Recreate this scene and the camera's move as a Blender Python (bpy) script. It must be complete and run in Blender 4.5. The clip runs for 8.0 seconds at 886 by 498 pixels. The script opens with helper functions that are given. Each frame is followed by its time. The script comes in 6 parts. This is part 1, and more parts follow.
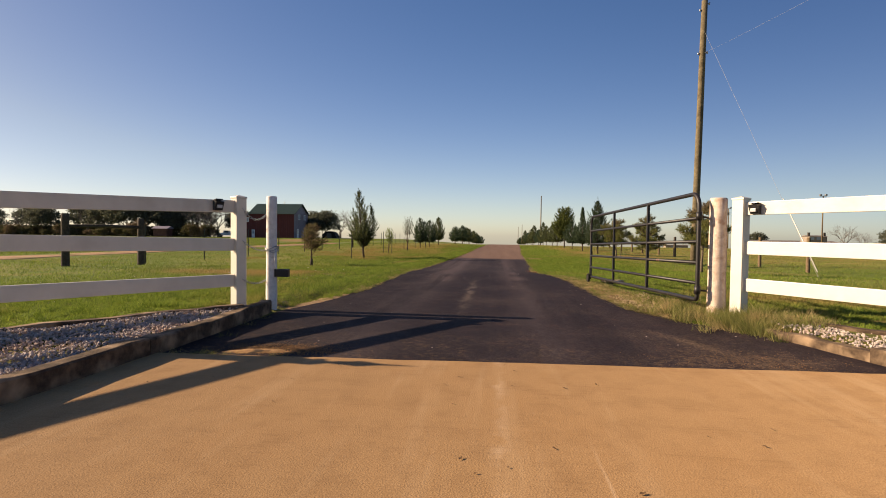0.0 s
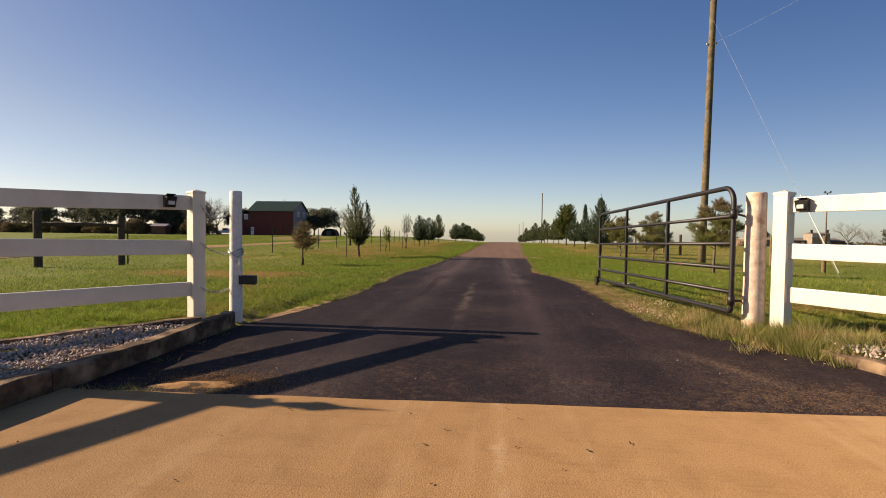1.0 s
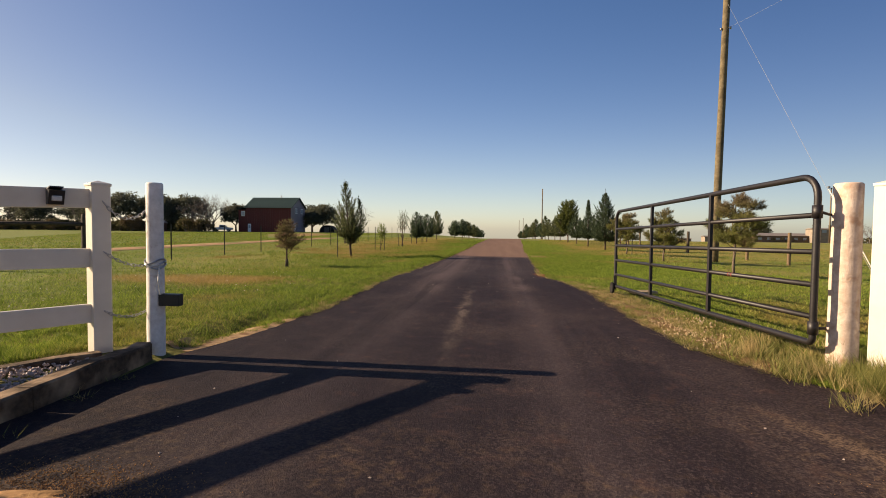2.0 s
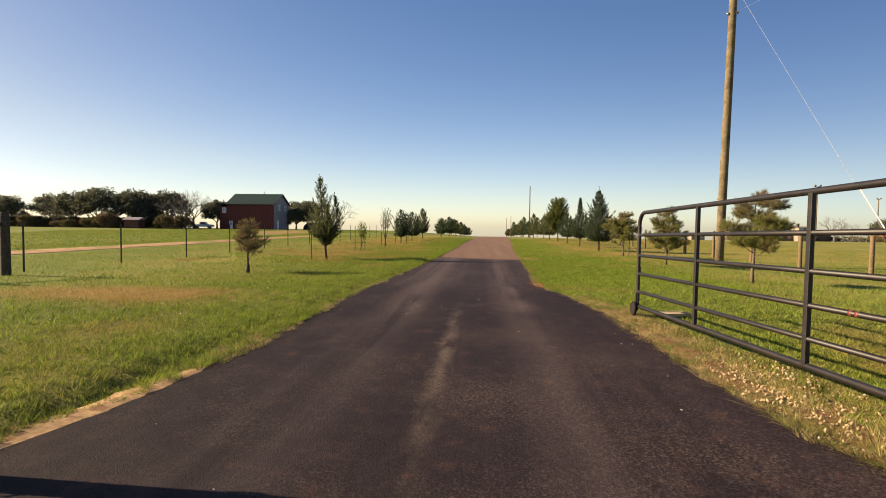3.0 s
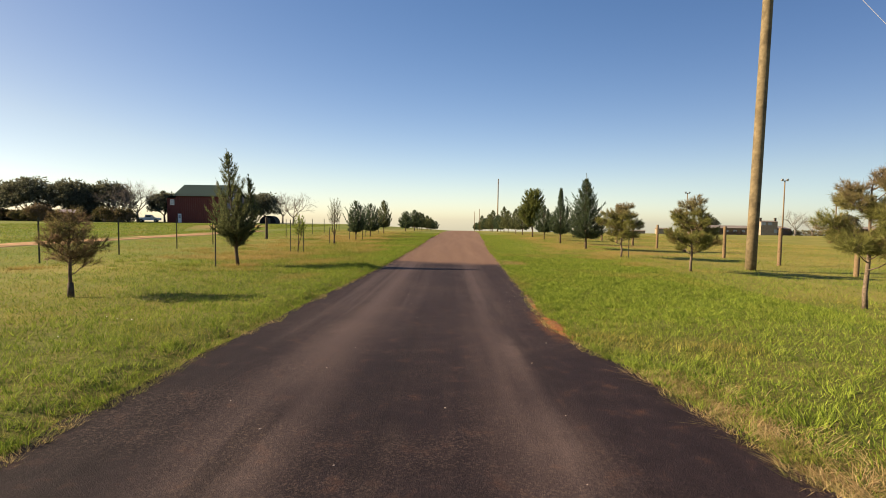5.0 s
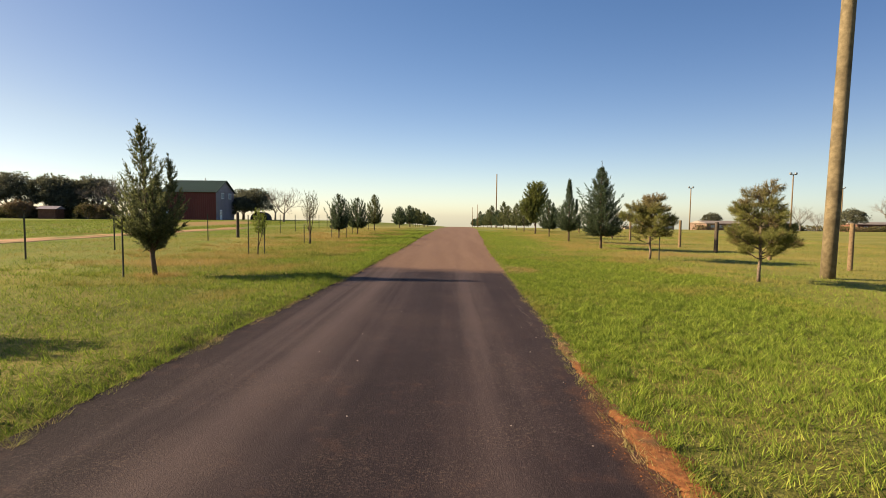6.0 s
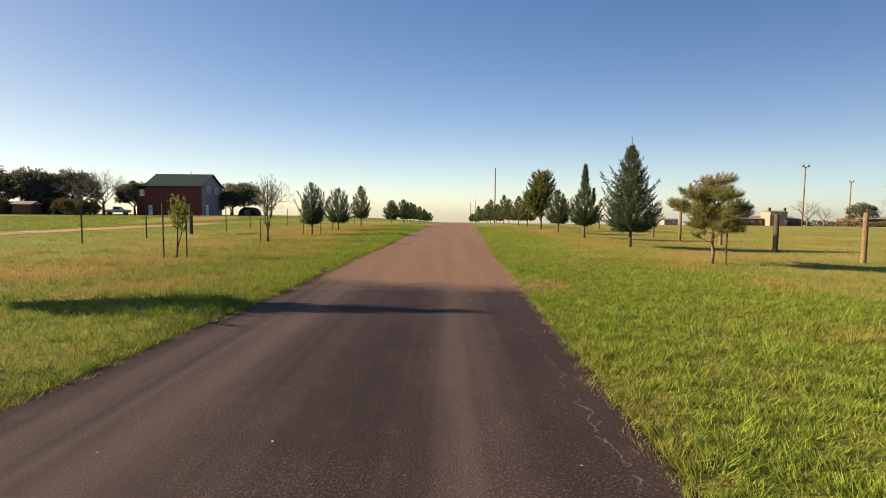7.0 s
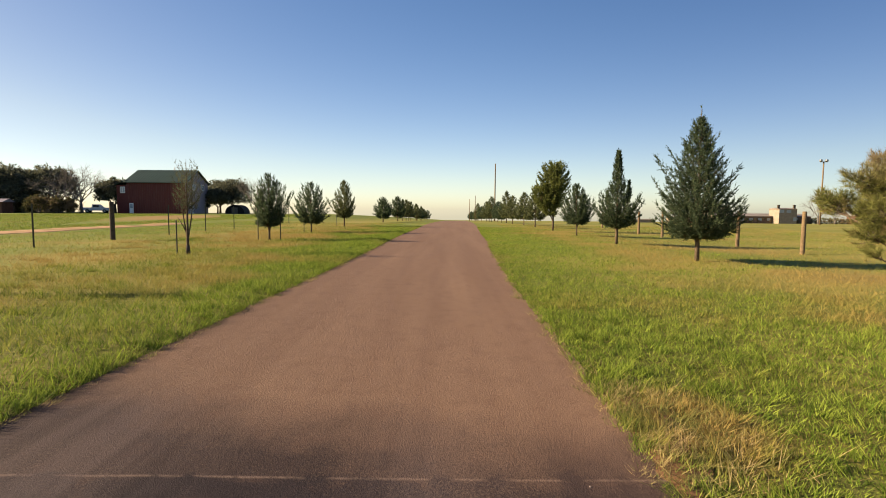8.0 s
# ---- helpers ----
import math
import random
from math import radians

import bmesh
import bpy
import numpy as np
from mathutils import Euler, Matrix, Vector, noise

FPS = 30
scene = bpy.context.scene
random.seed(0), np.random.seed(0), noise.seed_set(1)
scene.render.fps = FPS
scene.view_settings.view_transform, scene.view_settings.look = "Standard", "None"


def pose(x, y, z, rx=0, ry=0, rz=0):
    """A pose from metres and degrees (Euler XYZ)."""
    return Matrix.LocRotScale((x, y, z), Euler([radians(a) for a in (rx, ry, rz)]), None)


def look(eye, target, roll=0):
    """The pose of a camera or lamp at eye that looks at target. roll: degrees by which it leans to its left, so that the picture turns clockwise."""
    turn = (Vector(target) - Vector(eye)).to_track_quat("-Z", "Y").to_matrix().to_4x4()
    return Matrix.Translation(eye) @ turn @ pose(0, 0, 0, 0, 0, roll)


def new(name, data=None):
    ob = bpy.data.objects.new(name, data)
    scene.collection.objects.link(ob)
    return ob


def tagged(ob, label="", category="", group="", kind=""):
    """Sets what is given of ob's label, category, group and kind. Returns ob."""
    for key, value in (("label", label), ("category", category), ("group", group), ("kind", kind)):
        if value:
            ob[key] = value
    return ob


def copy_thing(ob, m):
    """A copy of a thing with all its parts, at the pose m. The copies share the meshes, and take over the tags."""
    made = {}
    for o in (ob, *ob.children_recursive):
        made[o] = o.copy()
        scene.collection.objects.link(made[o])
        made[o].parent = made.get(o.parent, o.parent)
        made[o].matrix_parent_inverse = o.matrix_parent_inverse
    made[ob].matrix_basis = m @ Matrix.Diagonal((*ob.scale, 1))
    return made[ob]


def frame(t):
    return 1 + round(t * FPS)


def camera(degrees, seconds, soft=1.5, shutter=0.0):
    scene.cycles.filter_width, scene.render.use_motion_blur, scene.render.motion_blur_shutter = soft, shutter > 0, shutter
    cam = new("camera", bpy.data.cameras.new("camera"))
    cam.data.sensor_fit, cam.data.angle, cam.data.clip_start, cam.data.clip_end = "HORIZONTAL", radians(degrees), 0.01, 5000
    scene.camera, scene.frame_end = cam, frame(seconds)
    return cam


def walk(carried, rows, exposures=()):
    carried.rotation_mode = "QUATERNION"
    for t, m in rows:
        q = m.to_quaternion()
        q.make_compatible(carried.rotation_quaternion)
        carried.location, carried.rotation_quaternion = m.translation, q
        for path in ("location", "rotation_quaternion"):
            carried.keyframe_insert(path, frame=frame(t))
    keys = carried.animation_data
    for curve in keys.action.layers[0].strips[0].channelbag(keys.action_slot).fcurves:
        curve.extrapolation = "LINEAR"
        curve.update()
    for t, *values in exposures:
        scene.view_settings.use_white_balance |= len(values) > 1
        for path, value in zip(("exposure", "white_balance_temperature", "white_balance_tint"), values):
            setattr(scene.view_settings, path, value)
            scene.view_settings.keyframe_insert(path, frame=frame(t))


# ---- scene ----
cam = camera(82.5, 8.0, 0.95)
METRES, EYE, TILT, LEAN, TURN = 23.077, 1.2, 0.9, 0.6, 5.9
ROWS = [
    (0.0, 0.0, 0.0, 0.0, 0.06, -2.47, -1.31),
    (0.5, 0.002, 0.0173, 0.0006, 0.08, -2.63, -1.29),
    (1.0, 0.0045, 0.0387, 0.0012, 0.15, -2.78, -1.28),
    (1.5, 0.0072, 0.0651, 0.002, 0.19, -3.0, -1.18),
    (3.0, 0.0145, 0.1779, 0.0071, -1.34, -3.51, -1.33),
    (3.5, 0.0168, 0.225, 0.0079, -3.38, -3.59, -1.43),
    (4.0, 0.0205, 0.2754, 0.007, -4.25, -3.76, -1.54),
    (4.5, 0.0268, 0.3331, 0.0061, -4.78, -3.95, -1.54),
    (6.0, 0.0611, 0.5572, 0.0011, -5.26, -4.57, -1.33),
    (6.5, 0.0764, 0.6527, -0.0029, -5.39, -4.81, -1.23),
    (7.0, 0.092, 0.7564, -0.0092, -5.5, -5.04, -1.23),
    (7.5, 0.1082, 0.8718, -0.0115, -5.58, -5.19, -1.19),
    (8.0, 0.1247, 0.991, -0.01, -5.63, -5.32, -1.18),
]
EXPOSURES = [(0.0, 0.98, 6950, 16), (1.7, 0.98, 6950, 16), (3.0, 1.35, 7400, 13), (8.0, 1.41, 7250, 11)]
walk(cam, [(t, pose(0, 0, EYE, TILT, LEAN, TURN) @ pose(METRES * x, METRES * y, METRES * z, 90 + pitch, roll, yaw)) for t, x, y, z, yaw, pitch, roll in ROWS], EXPOSURES)

# ---- world and sun ----
SUN_AZ, SUN_EL = 178.5, 24.0          # where the sun stands: degrees from +x, and above the horizon
world = bpy.data.worlds.new("world")
scene.world = world
world.use_nodes = True
wn, wl = world.node_tree.nodes, world.node_tree.links
sky = wn.new("ShaderNodeTexSky")
sky.sky_type = "NISHITA"
sky.sun_disc = False
sky.sun_elevation = radians(SUN_EL)
sky.sun_rotation = radians(90.0 - SUN_AZ)
sky.altitude, sky.air_density, sky.dust_density, sky.ozone_density = 0.0, 0.65, 0.5, 1.0
wn["Background"].inputs["Strength"].default_value = 0.067
vivid = wn.new("ShaderNodeHueSaturation")
vivid.inputs["Saturation"].default_value, vivid.inputs["Value"].default_value = 1.25, 1.0
wl.new(sky.outputs["Color"], vivid.inputs["Color"])
# the bright haze low in the sky is creamier than the deep blue above
grey, haze, cream, air = wn.new("ShaderNodeRGBToBW"), wn.new("ShaderNodeMapRange"), wn.new("ShaderNodeMix"), wn.new("ShaderNodeMix")
wl.new(sky.outputs["Color"], grey.inputs["Color"])
wl.new(grey.outputs["Val"], haze.inputs["Value"])
haze.inputs["From Min"].default_value, haze.inputs["From Max"].default_value = 1.0, 4.5
cream.data_type = air.data_type = "RGBA"
cream.blend_type = "MULTIPLY"
cream.inputs["Factor"].default_value = 1.0
cream.inputs["B"].default_value = (1.02, 0.975, 0.91, 1)
wl.new(sky.outputs["Color"], cream.inputs["A"])
wl.new(haze.outputs["Result"], air.inputs["Factor"])
deep = wn.new("ShaderNodeMix")
deep.data_type, deep.blend_type = "RGBA", "MULTIPLY"
deep.inputs["Factor"].default_value = 1.0
deep.inputs["B"].default_value = (1.04, 0.99, 1.07, 1)
wl.new(vivid.outputs["Color"], deep.inputs["A"])
wl.new(deep.outputs["Result"], air.inputs["A"])
wl.new(cream.outputs["Result"], air.inputs["B"])
# sky brightness painted by hand along x: brightest ahead, dimmer to both sides
spot, axes, side, side_tint = wn.new("ShaderNodeTexCoord"), wn.new("ShaderNodeSeparateXYZ"), wn.new("ShaderNodeValToRGB"), wn.new("ShaderNodeMix")
half = wn.new("ShaderNodeMath")
half.operation, half.inputs[1].default_value, half.inputs[2].default_value = "MULTIPLY_ADD", 0.5, 0.5
wl.new(spot.outputs["Generated"], axes.inputs[0])
wl.new(axes.outputs[0], half.inputs[0])
wl.new(half.outputs[0], side.inputs["Fac"])
side.color_ramp.interpolation = "EASE"
for at, tone in ((0.0, (0.8, 0.8, 0.82)), (0.5, (1.15, 1.14, 1.11)), (1.0, (0.55, 0.6, 0.68))):
    stop = side.color_ramp.elements[0] if at == 0.0 else side.color_ramp.elements[-1] if at == 1.0 else side.color_ramp.elements.new(at)
    stop.color = (*tone, 1)
side_tint.data_type, side_tint.blend_type = "RGBA", "MULTIPLY"
side_tint.inputs["Factor"].default_value = 1.0
wl.new(air.outputs["Result"], side_tint.inputs["A"])
wl.new(side.outputs["Color"], side_tint.inputs["B"])
wl.new(side_tint.outputs["Result"], wn["Background"].inputs["Color"])
sun_data = bpy.data.lights.new("sun", "SUN")
sun_data.energy, sun_data.angle, sun_data.color = 5.0, radians(0.53), (1.0, 0.82, 0.58)
sun = new("sun", sun_data)
a, e = radians(SUN_AZ), radians(SUN_EL)
sun.matrix_world = look((40 * math.cos(a) * math.cos(e), 40 * math.sin(a) * math.cos(e), 40 * math.sin(e)), (0, 0, 0))

# ---- materials ----
def material(name, fine, coarse=None, metal=0.0):
    """fine: low and high colour, noise size, roughness, bump; coarse: a third colour, patch size, from, to."""
    m = bpy.data.materials.new(name)
    m.use_nodes = True
    n, l = m.node_tree.nodes, m.node_tree.links
    b = n["Principled BSDF"]
    low, high, size, rough, bump = fine
    where = n.new("ShaderNodeTexCoord").outputs["Object"]
    grain = n.new("ShaderNodeTexNoise")
    grain.inputs["Scale"].default_value, grain.inputs["Detail"].default_value = 1.0 / size, 6.0
    grain.inputs["Roughness"].default_value = 0.65
    l.new(where, grain.inputs["Vector"])
    ramp = n.new("ShaderNodeValToRGB")
    ramp.color_ramp.elements[0].position, ramp.color_ramp.elements[1].position = 0.32, 0.68
    ramp.color_ramp.elements[0].color, ramp.color_ramp.elements[1].color = (*low, 1), (*high, 1)
    l.new(grain.outputs["Fac"], ramp.inputs["Fac"])
    colour = ramp.outputs["Color"]
    if coarse:
        third, patch, start, stop = coarse
        big = n.new("ShaderNodeTexNoise")
        big.inputs["Scale"].default_value, big.inputs["Detail"].default_value = 1.0 / patch, 4.0
        l.new(where, big.inputs["Vector"])
        span = n.new("ShaderNodeMapRange")
        span.inputs["From Min"].default_value, span.inputs["From Max"].default_value = start, stop
        l.new(big.outputs["Fac"], span.inputs["Value"])
        mix = n.new("ShaderNodeMix")
        mix.data_type = "RGBA"
        l.new(span.outputs["Result"], mix.inputs["Factor"])
        l.new(colour, mix.inputs["A"])
        mix.inputs["B"].default_value = (*third, 1)
        colour = mix.outputs["Result"]
    l.new(colour, b.inputs["Base Color"])
    b.inputs["Roughness"].default_value, b.inputs["Metallic"].default_value = rough, metal
    b.inputs["Specular IOR Level"].default_value = 0.5 if rough < 0.6 else 0.2
    if bump:
        bn = n.new("ShaderNodeBump")
        bn.inputs["Strength"].default_value, bn.inputs["Distance"].default_value = bump, size * 0.3
        l.new(grain.outputs["Fac"], bn.inputs["Height"])
        l.new(bn.outputs["Normal"], b.inputs["Normal"])
    return m


# scorched places in the lawn: where, how wide and deep, how strong
SCORCHED = (((-6.2, 12.3), (2.9, 1.25), 0.4), ((9.0, 33.2), (2.2, 1.6), 0.3), ((-7.6, 27.0), (2.6, 1.3), 0.25), ((-6.3, 24.0), (0.7, 0.5), 0.5), ((10.5, 41.0), (3.0, 2.0), 0.25), ((-8.0, 46.0), (3.5, 2.5), 0.2), ((2.0, 26.0), (0.5, 0.7), 0.4), ((6.6, 8.0), (3.6, 3.6), 0.2))


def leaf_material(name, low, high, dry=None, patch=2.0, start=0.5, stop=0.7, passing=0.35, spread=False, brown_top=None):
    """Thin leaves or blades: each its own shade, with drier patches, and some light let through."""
    m = bpy.data.materials.new(name)
    m.use_nodes = True
    n, l = m.node_tree.nodes, m.node_tree.links
    b = n["Principled BSDF"]
    geo = n.new("ShaderNodeNewGeometry")
    ramp = n.new("ShaderNodeValToRGB")
    ramp.color_ramp.elements[0].color, ramp.color_ramp.elements[1].color = (*low, 1), (*high, 1)
    l.new(geo.outputs["Random Per Island"], ramp.inputs["Fac"])
    colour = ramp.outputs["Color"]
    if spread:
        # deeper green clumps, their colour also standing in for dark gaps between tufts
        clump, shade, tuft = n.new("ShaderNodeTexNoise"), n.new("ShaderNodeMapRange"), n.new("ShaderNodeMix")
        clump.inputs["Scale"].default_value, clump.inputs["Detail"].default_value = 7.0, 3.0
        l.new(geo.outputs["Position"], clump.inputs["Vector"])
        shade.inputs["From Min"].default_value, shade.inputs["From Max"].default_value, shade.inputs["To Max"].default_value = 0.48, 0.66, 0.62
        l.new(clump.outputs["Fac"], shade.inputs["Value"])
        tuft.data_type = "RGBA"
        l.new(shade.outputs["Result"], tuft.inputs["Factor"])
        l.new(colour, tuft.inputs["A"])
        tuft.inputs["B"].default_value = (0.06, 0.11, 0.018, 1)
        colour = tuft.outputs["Result"]
    if dry:
        big = n.new("ShaderNodeTexNoise")
        big.inputs["Scale"].default_value, big.inputs["Detail"].default_value = 1.0 / patch, 3.0
        l.new(geo.outputs["Position"], big.inputs["Vector"])
        jitter = n.new("ShaderNodeMath")
        jitter.operation = "MULTIPLY_ADD"
        jitter.inputs[1].default_value = 0.16
        l.new(geo.outputs["Random Per Island"], jitter.inputs[0])
        l.new(big.outputs["Fac"], jitter.inputs[2])
        amount = jitter.outputs["Value"]
        if spread:
            # lawn grows drier away from the driveway
            xyz = n.new("ShaderNodeSeparateXYZ")
            l.new(geo.outputs["Position"], xyz.inputs[0])
            out = n.new("ShaderNodeMath")
            out.operation = "ABSOLUTE"
            l.new(xyz.outputs[0], out.inputs[0])
            wide, deep, both, total = n.new("ShaderNodeMapRange"), n.new("ShaderNodeMapRange"), n.new("ShaderNodeMath"), n.new("ShaderNodeMath")
            wide.inputs["From Min"].default_value, wide.inputs["From Max"].default_value = 2.6, 6.5
            deep.inputs["From Min"].default_value, deep.inputs["From Max"].default_value = 19.0, 32.0
            l.new(out.outputs[0], wide.inputs["Value"])
            l.new(xyz.outputs[1], deep.inputs["Value"])
            both.operation, total.operation = "MULTIPLY", "MULTIPLY_ADD"
            l.new(wide.outputs["Result"], both.inputs[0])
            l.new(deep.outputs["Result"], both.inputs[1])
            lush, inside = n.new("ShaderNodeMapRange"), n.new("ShaderNodeMath")
            lush.inputs["From Min"].default_value, lush.inputs["From Max"].default_value = -16.0, -10.0
            l.new(xyz.outputs[0], lush.inputs["Value"])
            inside.operation = "MULTIPLY"
            l.new(both.outputs[0], inside.inputs[0])
            l.new(lush.outputs["Result"], inside.inputs[1])
            l.new(inside.outputs[0], total.inputs[0])
            total.inputs[1].default_value = 0.2
            l.new(amount, total.inputs[2])
            # the rough lawn on the sunny side is drier, too
            left, late, rough, more = n.new("ShaderNodeMapRange"), n.new("ShaderNodeMapRange"), n.new("ShaderNodeMath"), n.new("ShaderNodeMath")
            left.inputs["From Min"].default_value, left.inputs["From Max"].default_value = -2.3, -4.6
            late.inputs["From Min"].default_value, late.inputs["From Max"].default_value = 20.0, 27.0
            l.new(xyz.outputs[0], left.inputs["Value"])
            l.new(xyz.outputs[1], late.inputs["Value"])
            rough.operation, more.operation = "MULTIPLY", "MULTIPLY_ADD"
            l.new(left.outputs["Result"], rough.inputs[0])
            l.new(late.outputs["Result"], rough.inputs[1])
            l.new(rough.outputs[0], more.inputs[0])
            more.inputs[1].default_value = 0.045
            l.new(total.outputs[0], more.inputs[2])
            amount = more.outputs[0]
            for spot, reach, force in SCORCHED:
                off, near_x, near_y, burnt, size = n.new("ShaderNodeVectorMath"), n.new("ShaderNodeVectorMath"), n.new("ShaderNodeMapRange"), n.new("ShaderNodeMath"), n.new("ShaderNodeVectorMath")
                off.operation, near_x.operation, burnt.operation, size.operation = "SUBTRACT", "MULTIPLY", "MULTIPLY_ADD", "LENGTH"
                off.inputs[1].default_value, near_x.inputs[1].default_value = (*spot, 0.0), (1 / reach[0], 1 / reach[1], 0.0)
                l.new(geo.outputs["Position"], off.inputs[0])
                l.new(off.outputs[0], near_x.inputs[0])
                l.new(near_x.outputs[0], size.inputs[0])
                near_y.inputs["From Min"].default_value, near_y.inputs["From Max"].default_value = 1.15, 0.3
                l.new(size.outputs["Value"], near_y.inputs["Value"])
                burnt.inputs[1].default_value = force
                l.new(near_y.outputs["Result"], burnt.inputs[0])
                l.new(amount, burnt.inputs[2])
                amount = burnt.outputs[0]
        span = n.new("ShaderNodeMapRange")
        span.inputs["From Min"].default_value, span.inputs["From Max"].default_value = start + 0.08, stop + 0.08
        l.new(amount, span.inputs["Value"])
        mix = n.new("ShaderNodeMix")
        mix.data_type = "RGBA"
        l.new(span.outputs["Result"], mix.inputs["Factor"])
        l.new(colour, mix.inputs["A"])
        mix.inputs["B"].default_value = (*dry, 1)
        colour = mix.outputs["Result"]
    if brown_top:
        # needles browning towards the leader
        tone, start, stop = brown_top
        place, high, rise, fade = n.new("ShaderNodeTexCoord"), n.new("ShaderNodeSeparateXYZ"), n.new("ShaderNodeMapRange"), n.new("ShaderNodeMix")
        l.new(place.outputs["Object"], high.inputs[0])
        l.new(high.outputs[2], rise.inputs["Value"])
        rise.inputs["From Min"].default_value, rise.inputs["From Max"].default_value, rise.inputs["To Max"].default_value = start, stop, 0.75
        fade.data_type = "RGBA"
        l.new(rise.outputs["Result"], fade.inputs["Factor"])
        l.new(colour, fade.inputs["A"])
        fade.inputs["B"].default_value = (*tone, 1)
        colour = fade.outputs["Result"]
    l.new(colour, b.inputs["Base Color"])
    b.inputs["Roughness"].default_value = 0.65
    b.inputs["Specular IOR Level"].default_value = 0.06
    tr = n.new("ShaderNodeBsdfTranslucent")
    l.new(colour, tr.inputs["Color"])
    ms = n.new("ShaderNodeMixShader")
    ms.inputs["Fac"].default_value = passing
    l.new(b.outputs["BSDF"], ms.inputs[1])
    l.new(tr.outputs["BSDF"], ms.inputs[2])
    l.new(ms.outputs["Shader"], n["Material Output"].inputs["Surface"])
    return m


class Wire:
    """Short hand for building a node material by formulas."""

    def __init__(self, name):
        self.m = bpy.data.materials.new(name)
        self.m.use_nodes = True
        self.n, self.l = self.m.node_tree.nodes, self.m.node_tree.links
        self.b = self.n["Principled BSDF"]
        self.pos = self.n.new("ShaderNodeNewGeometry").outputs["Position"]
        s = self.n.new("ShaderNodeSeparateXYZ")
        self.l.new(self.pos, s.inputs[0])
        self.x, self.y, self.z = s.outputs

    def put(self, socket, v):
        if hasattr(v, "links"):
            self.l.new(v, socket)
        else:
            socket.default_value = v

    def math(self, op, a, b=0.0, c=0.0):
        k = self.n.new("ShaderNodeMath")
        k.operation = op
        for s, v in zip(k.inputs, (a, b, c)):
            self.put(s, v)
        return k.outputs[0]

    def noise(self, scale, detail=4.0, stretch=(1, 1, 1), rough=0.6):
        mp = self.n.new("ShaderNodeMapping")
        mp.inputs["Scale"].default_value = stretch
        self.l.new(self.pos, mp.inputs["Vector"])
        k = self.n.new("ShaderNodeTexNoise")
        k.inputs["Scale"].default_value, k.inputs["Detail"].default_value = scale, detail
        k.inputs["Roughness"].default_value = rough
        self.l.new(mp.outputs[0], k.inputs["Vector"])
        return k.outputs["Fac"]

    def span(self, v, a, b, c=0.0, d=1.0):
        k = self.n.new("ShaderNodeMapRange")
        for s, q in zip(k.inputs, (v, a, b, c, d)):
            self.put(s, q)
        return k.outputs["Result"]

    def band(self, v, mid, half):
        """1 at mid, falling to 0 half away."""
        return self.span(self.math("ABSOLUTE", self.math("SUBTRACT", v, mid)), half, 0.0)

    def mix(self, f, a, b):
        k = self.n.new("ShaderNodeMix")
        k.data_type = "RGBA"
        for s, q in ((k.inputs["Factor"], f), (k.inputs["A"], a), (k.inputs["B"], b)):
            self.put(s, (*q, 1) if isinstance(q, tuple) else q)
        return k.outputs["Result"]

    def done(self, colour, rough, bump=None, strength=0.4, distance=0.01, gloss=0.12, dusty=0.0):
        self.b.inputs["Specular IOR Level"].default_value = gloss
        self.b.inputs["Diffuse Roughness"].default_value = dusty
        self.put(self.b.inputs["Base Color"], colour)
        self.put(self.b.inputs["Roughness"], rough)
        if bump is not None:
            k = self.n.new("ShaderNodeBump")
            k.inputs["Strength"].default_value, k.inputs["Distance"].default_value = strength, distance
            self.l.new(bump, k.inputs["Height"])
            self.l.new(k.outputs["Normal"], self.b.inputs["Normal"])
        return self.m


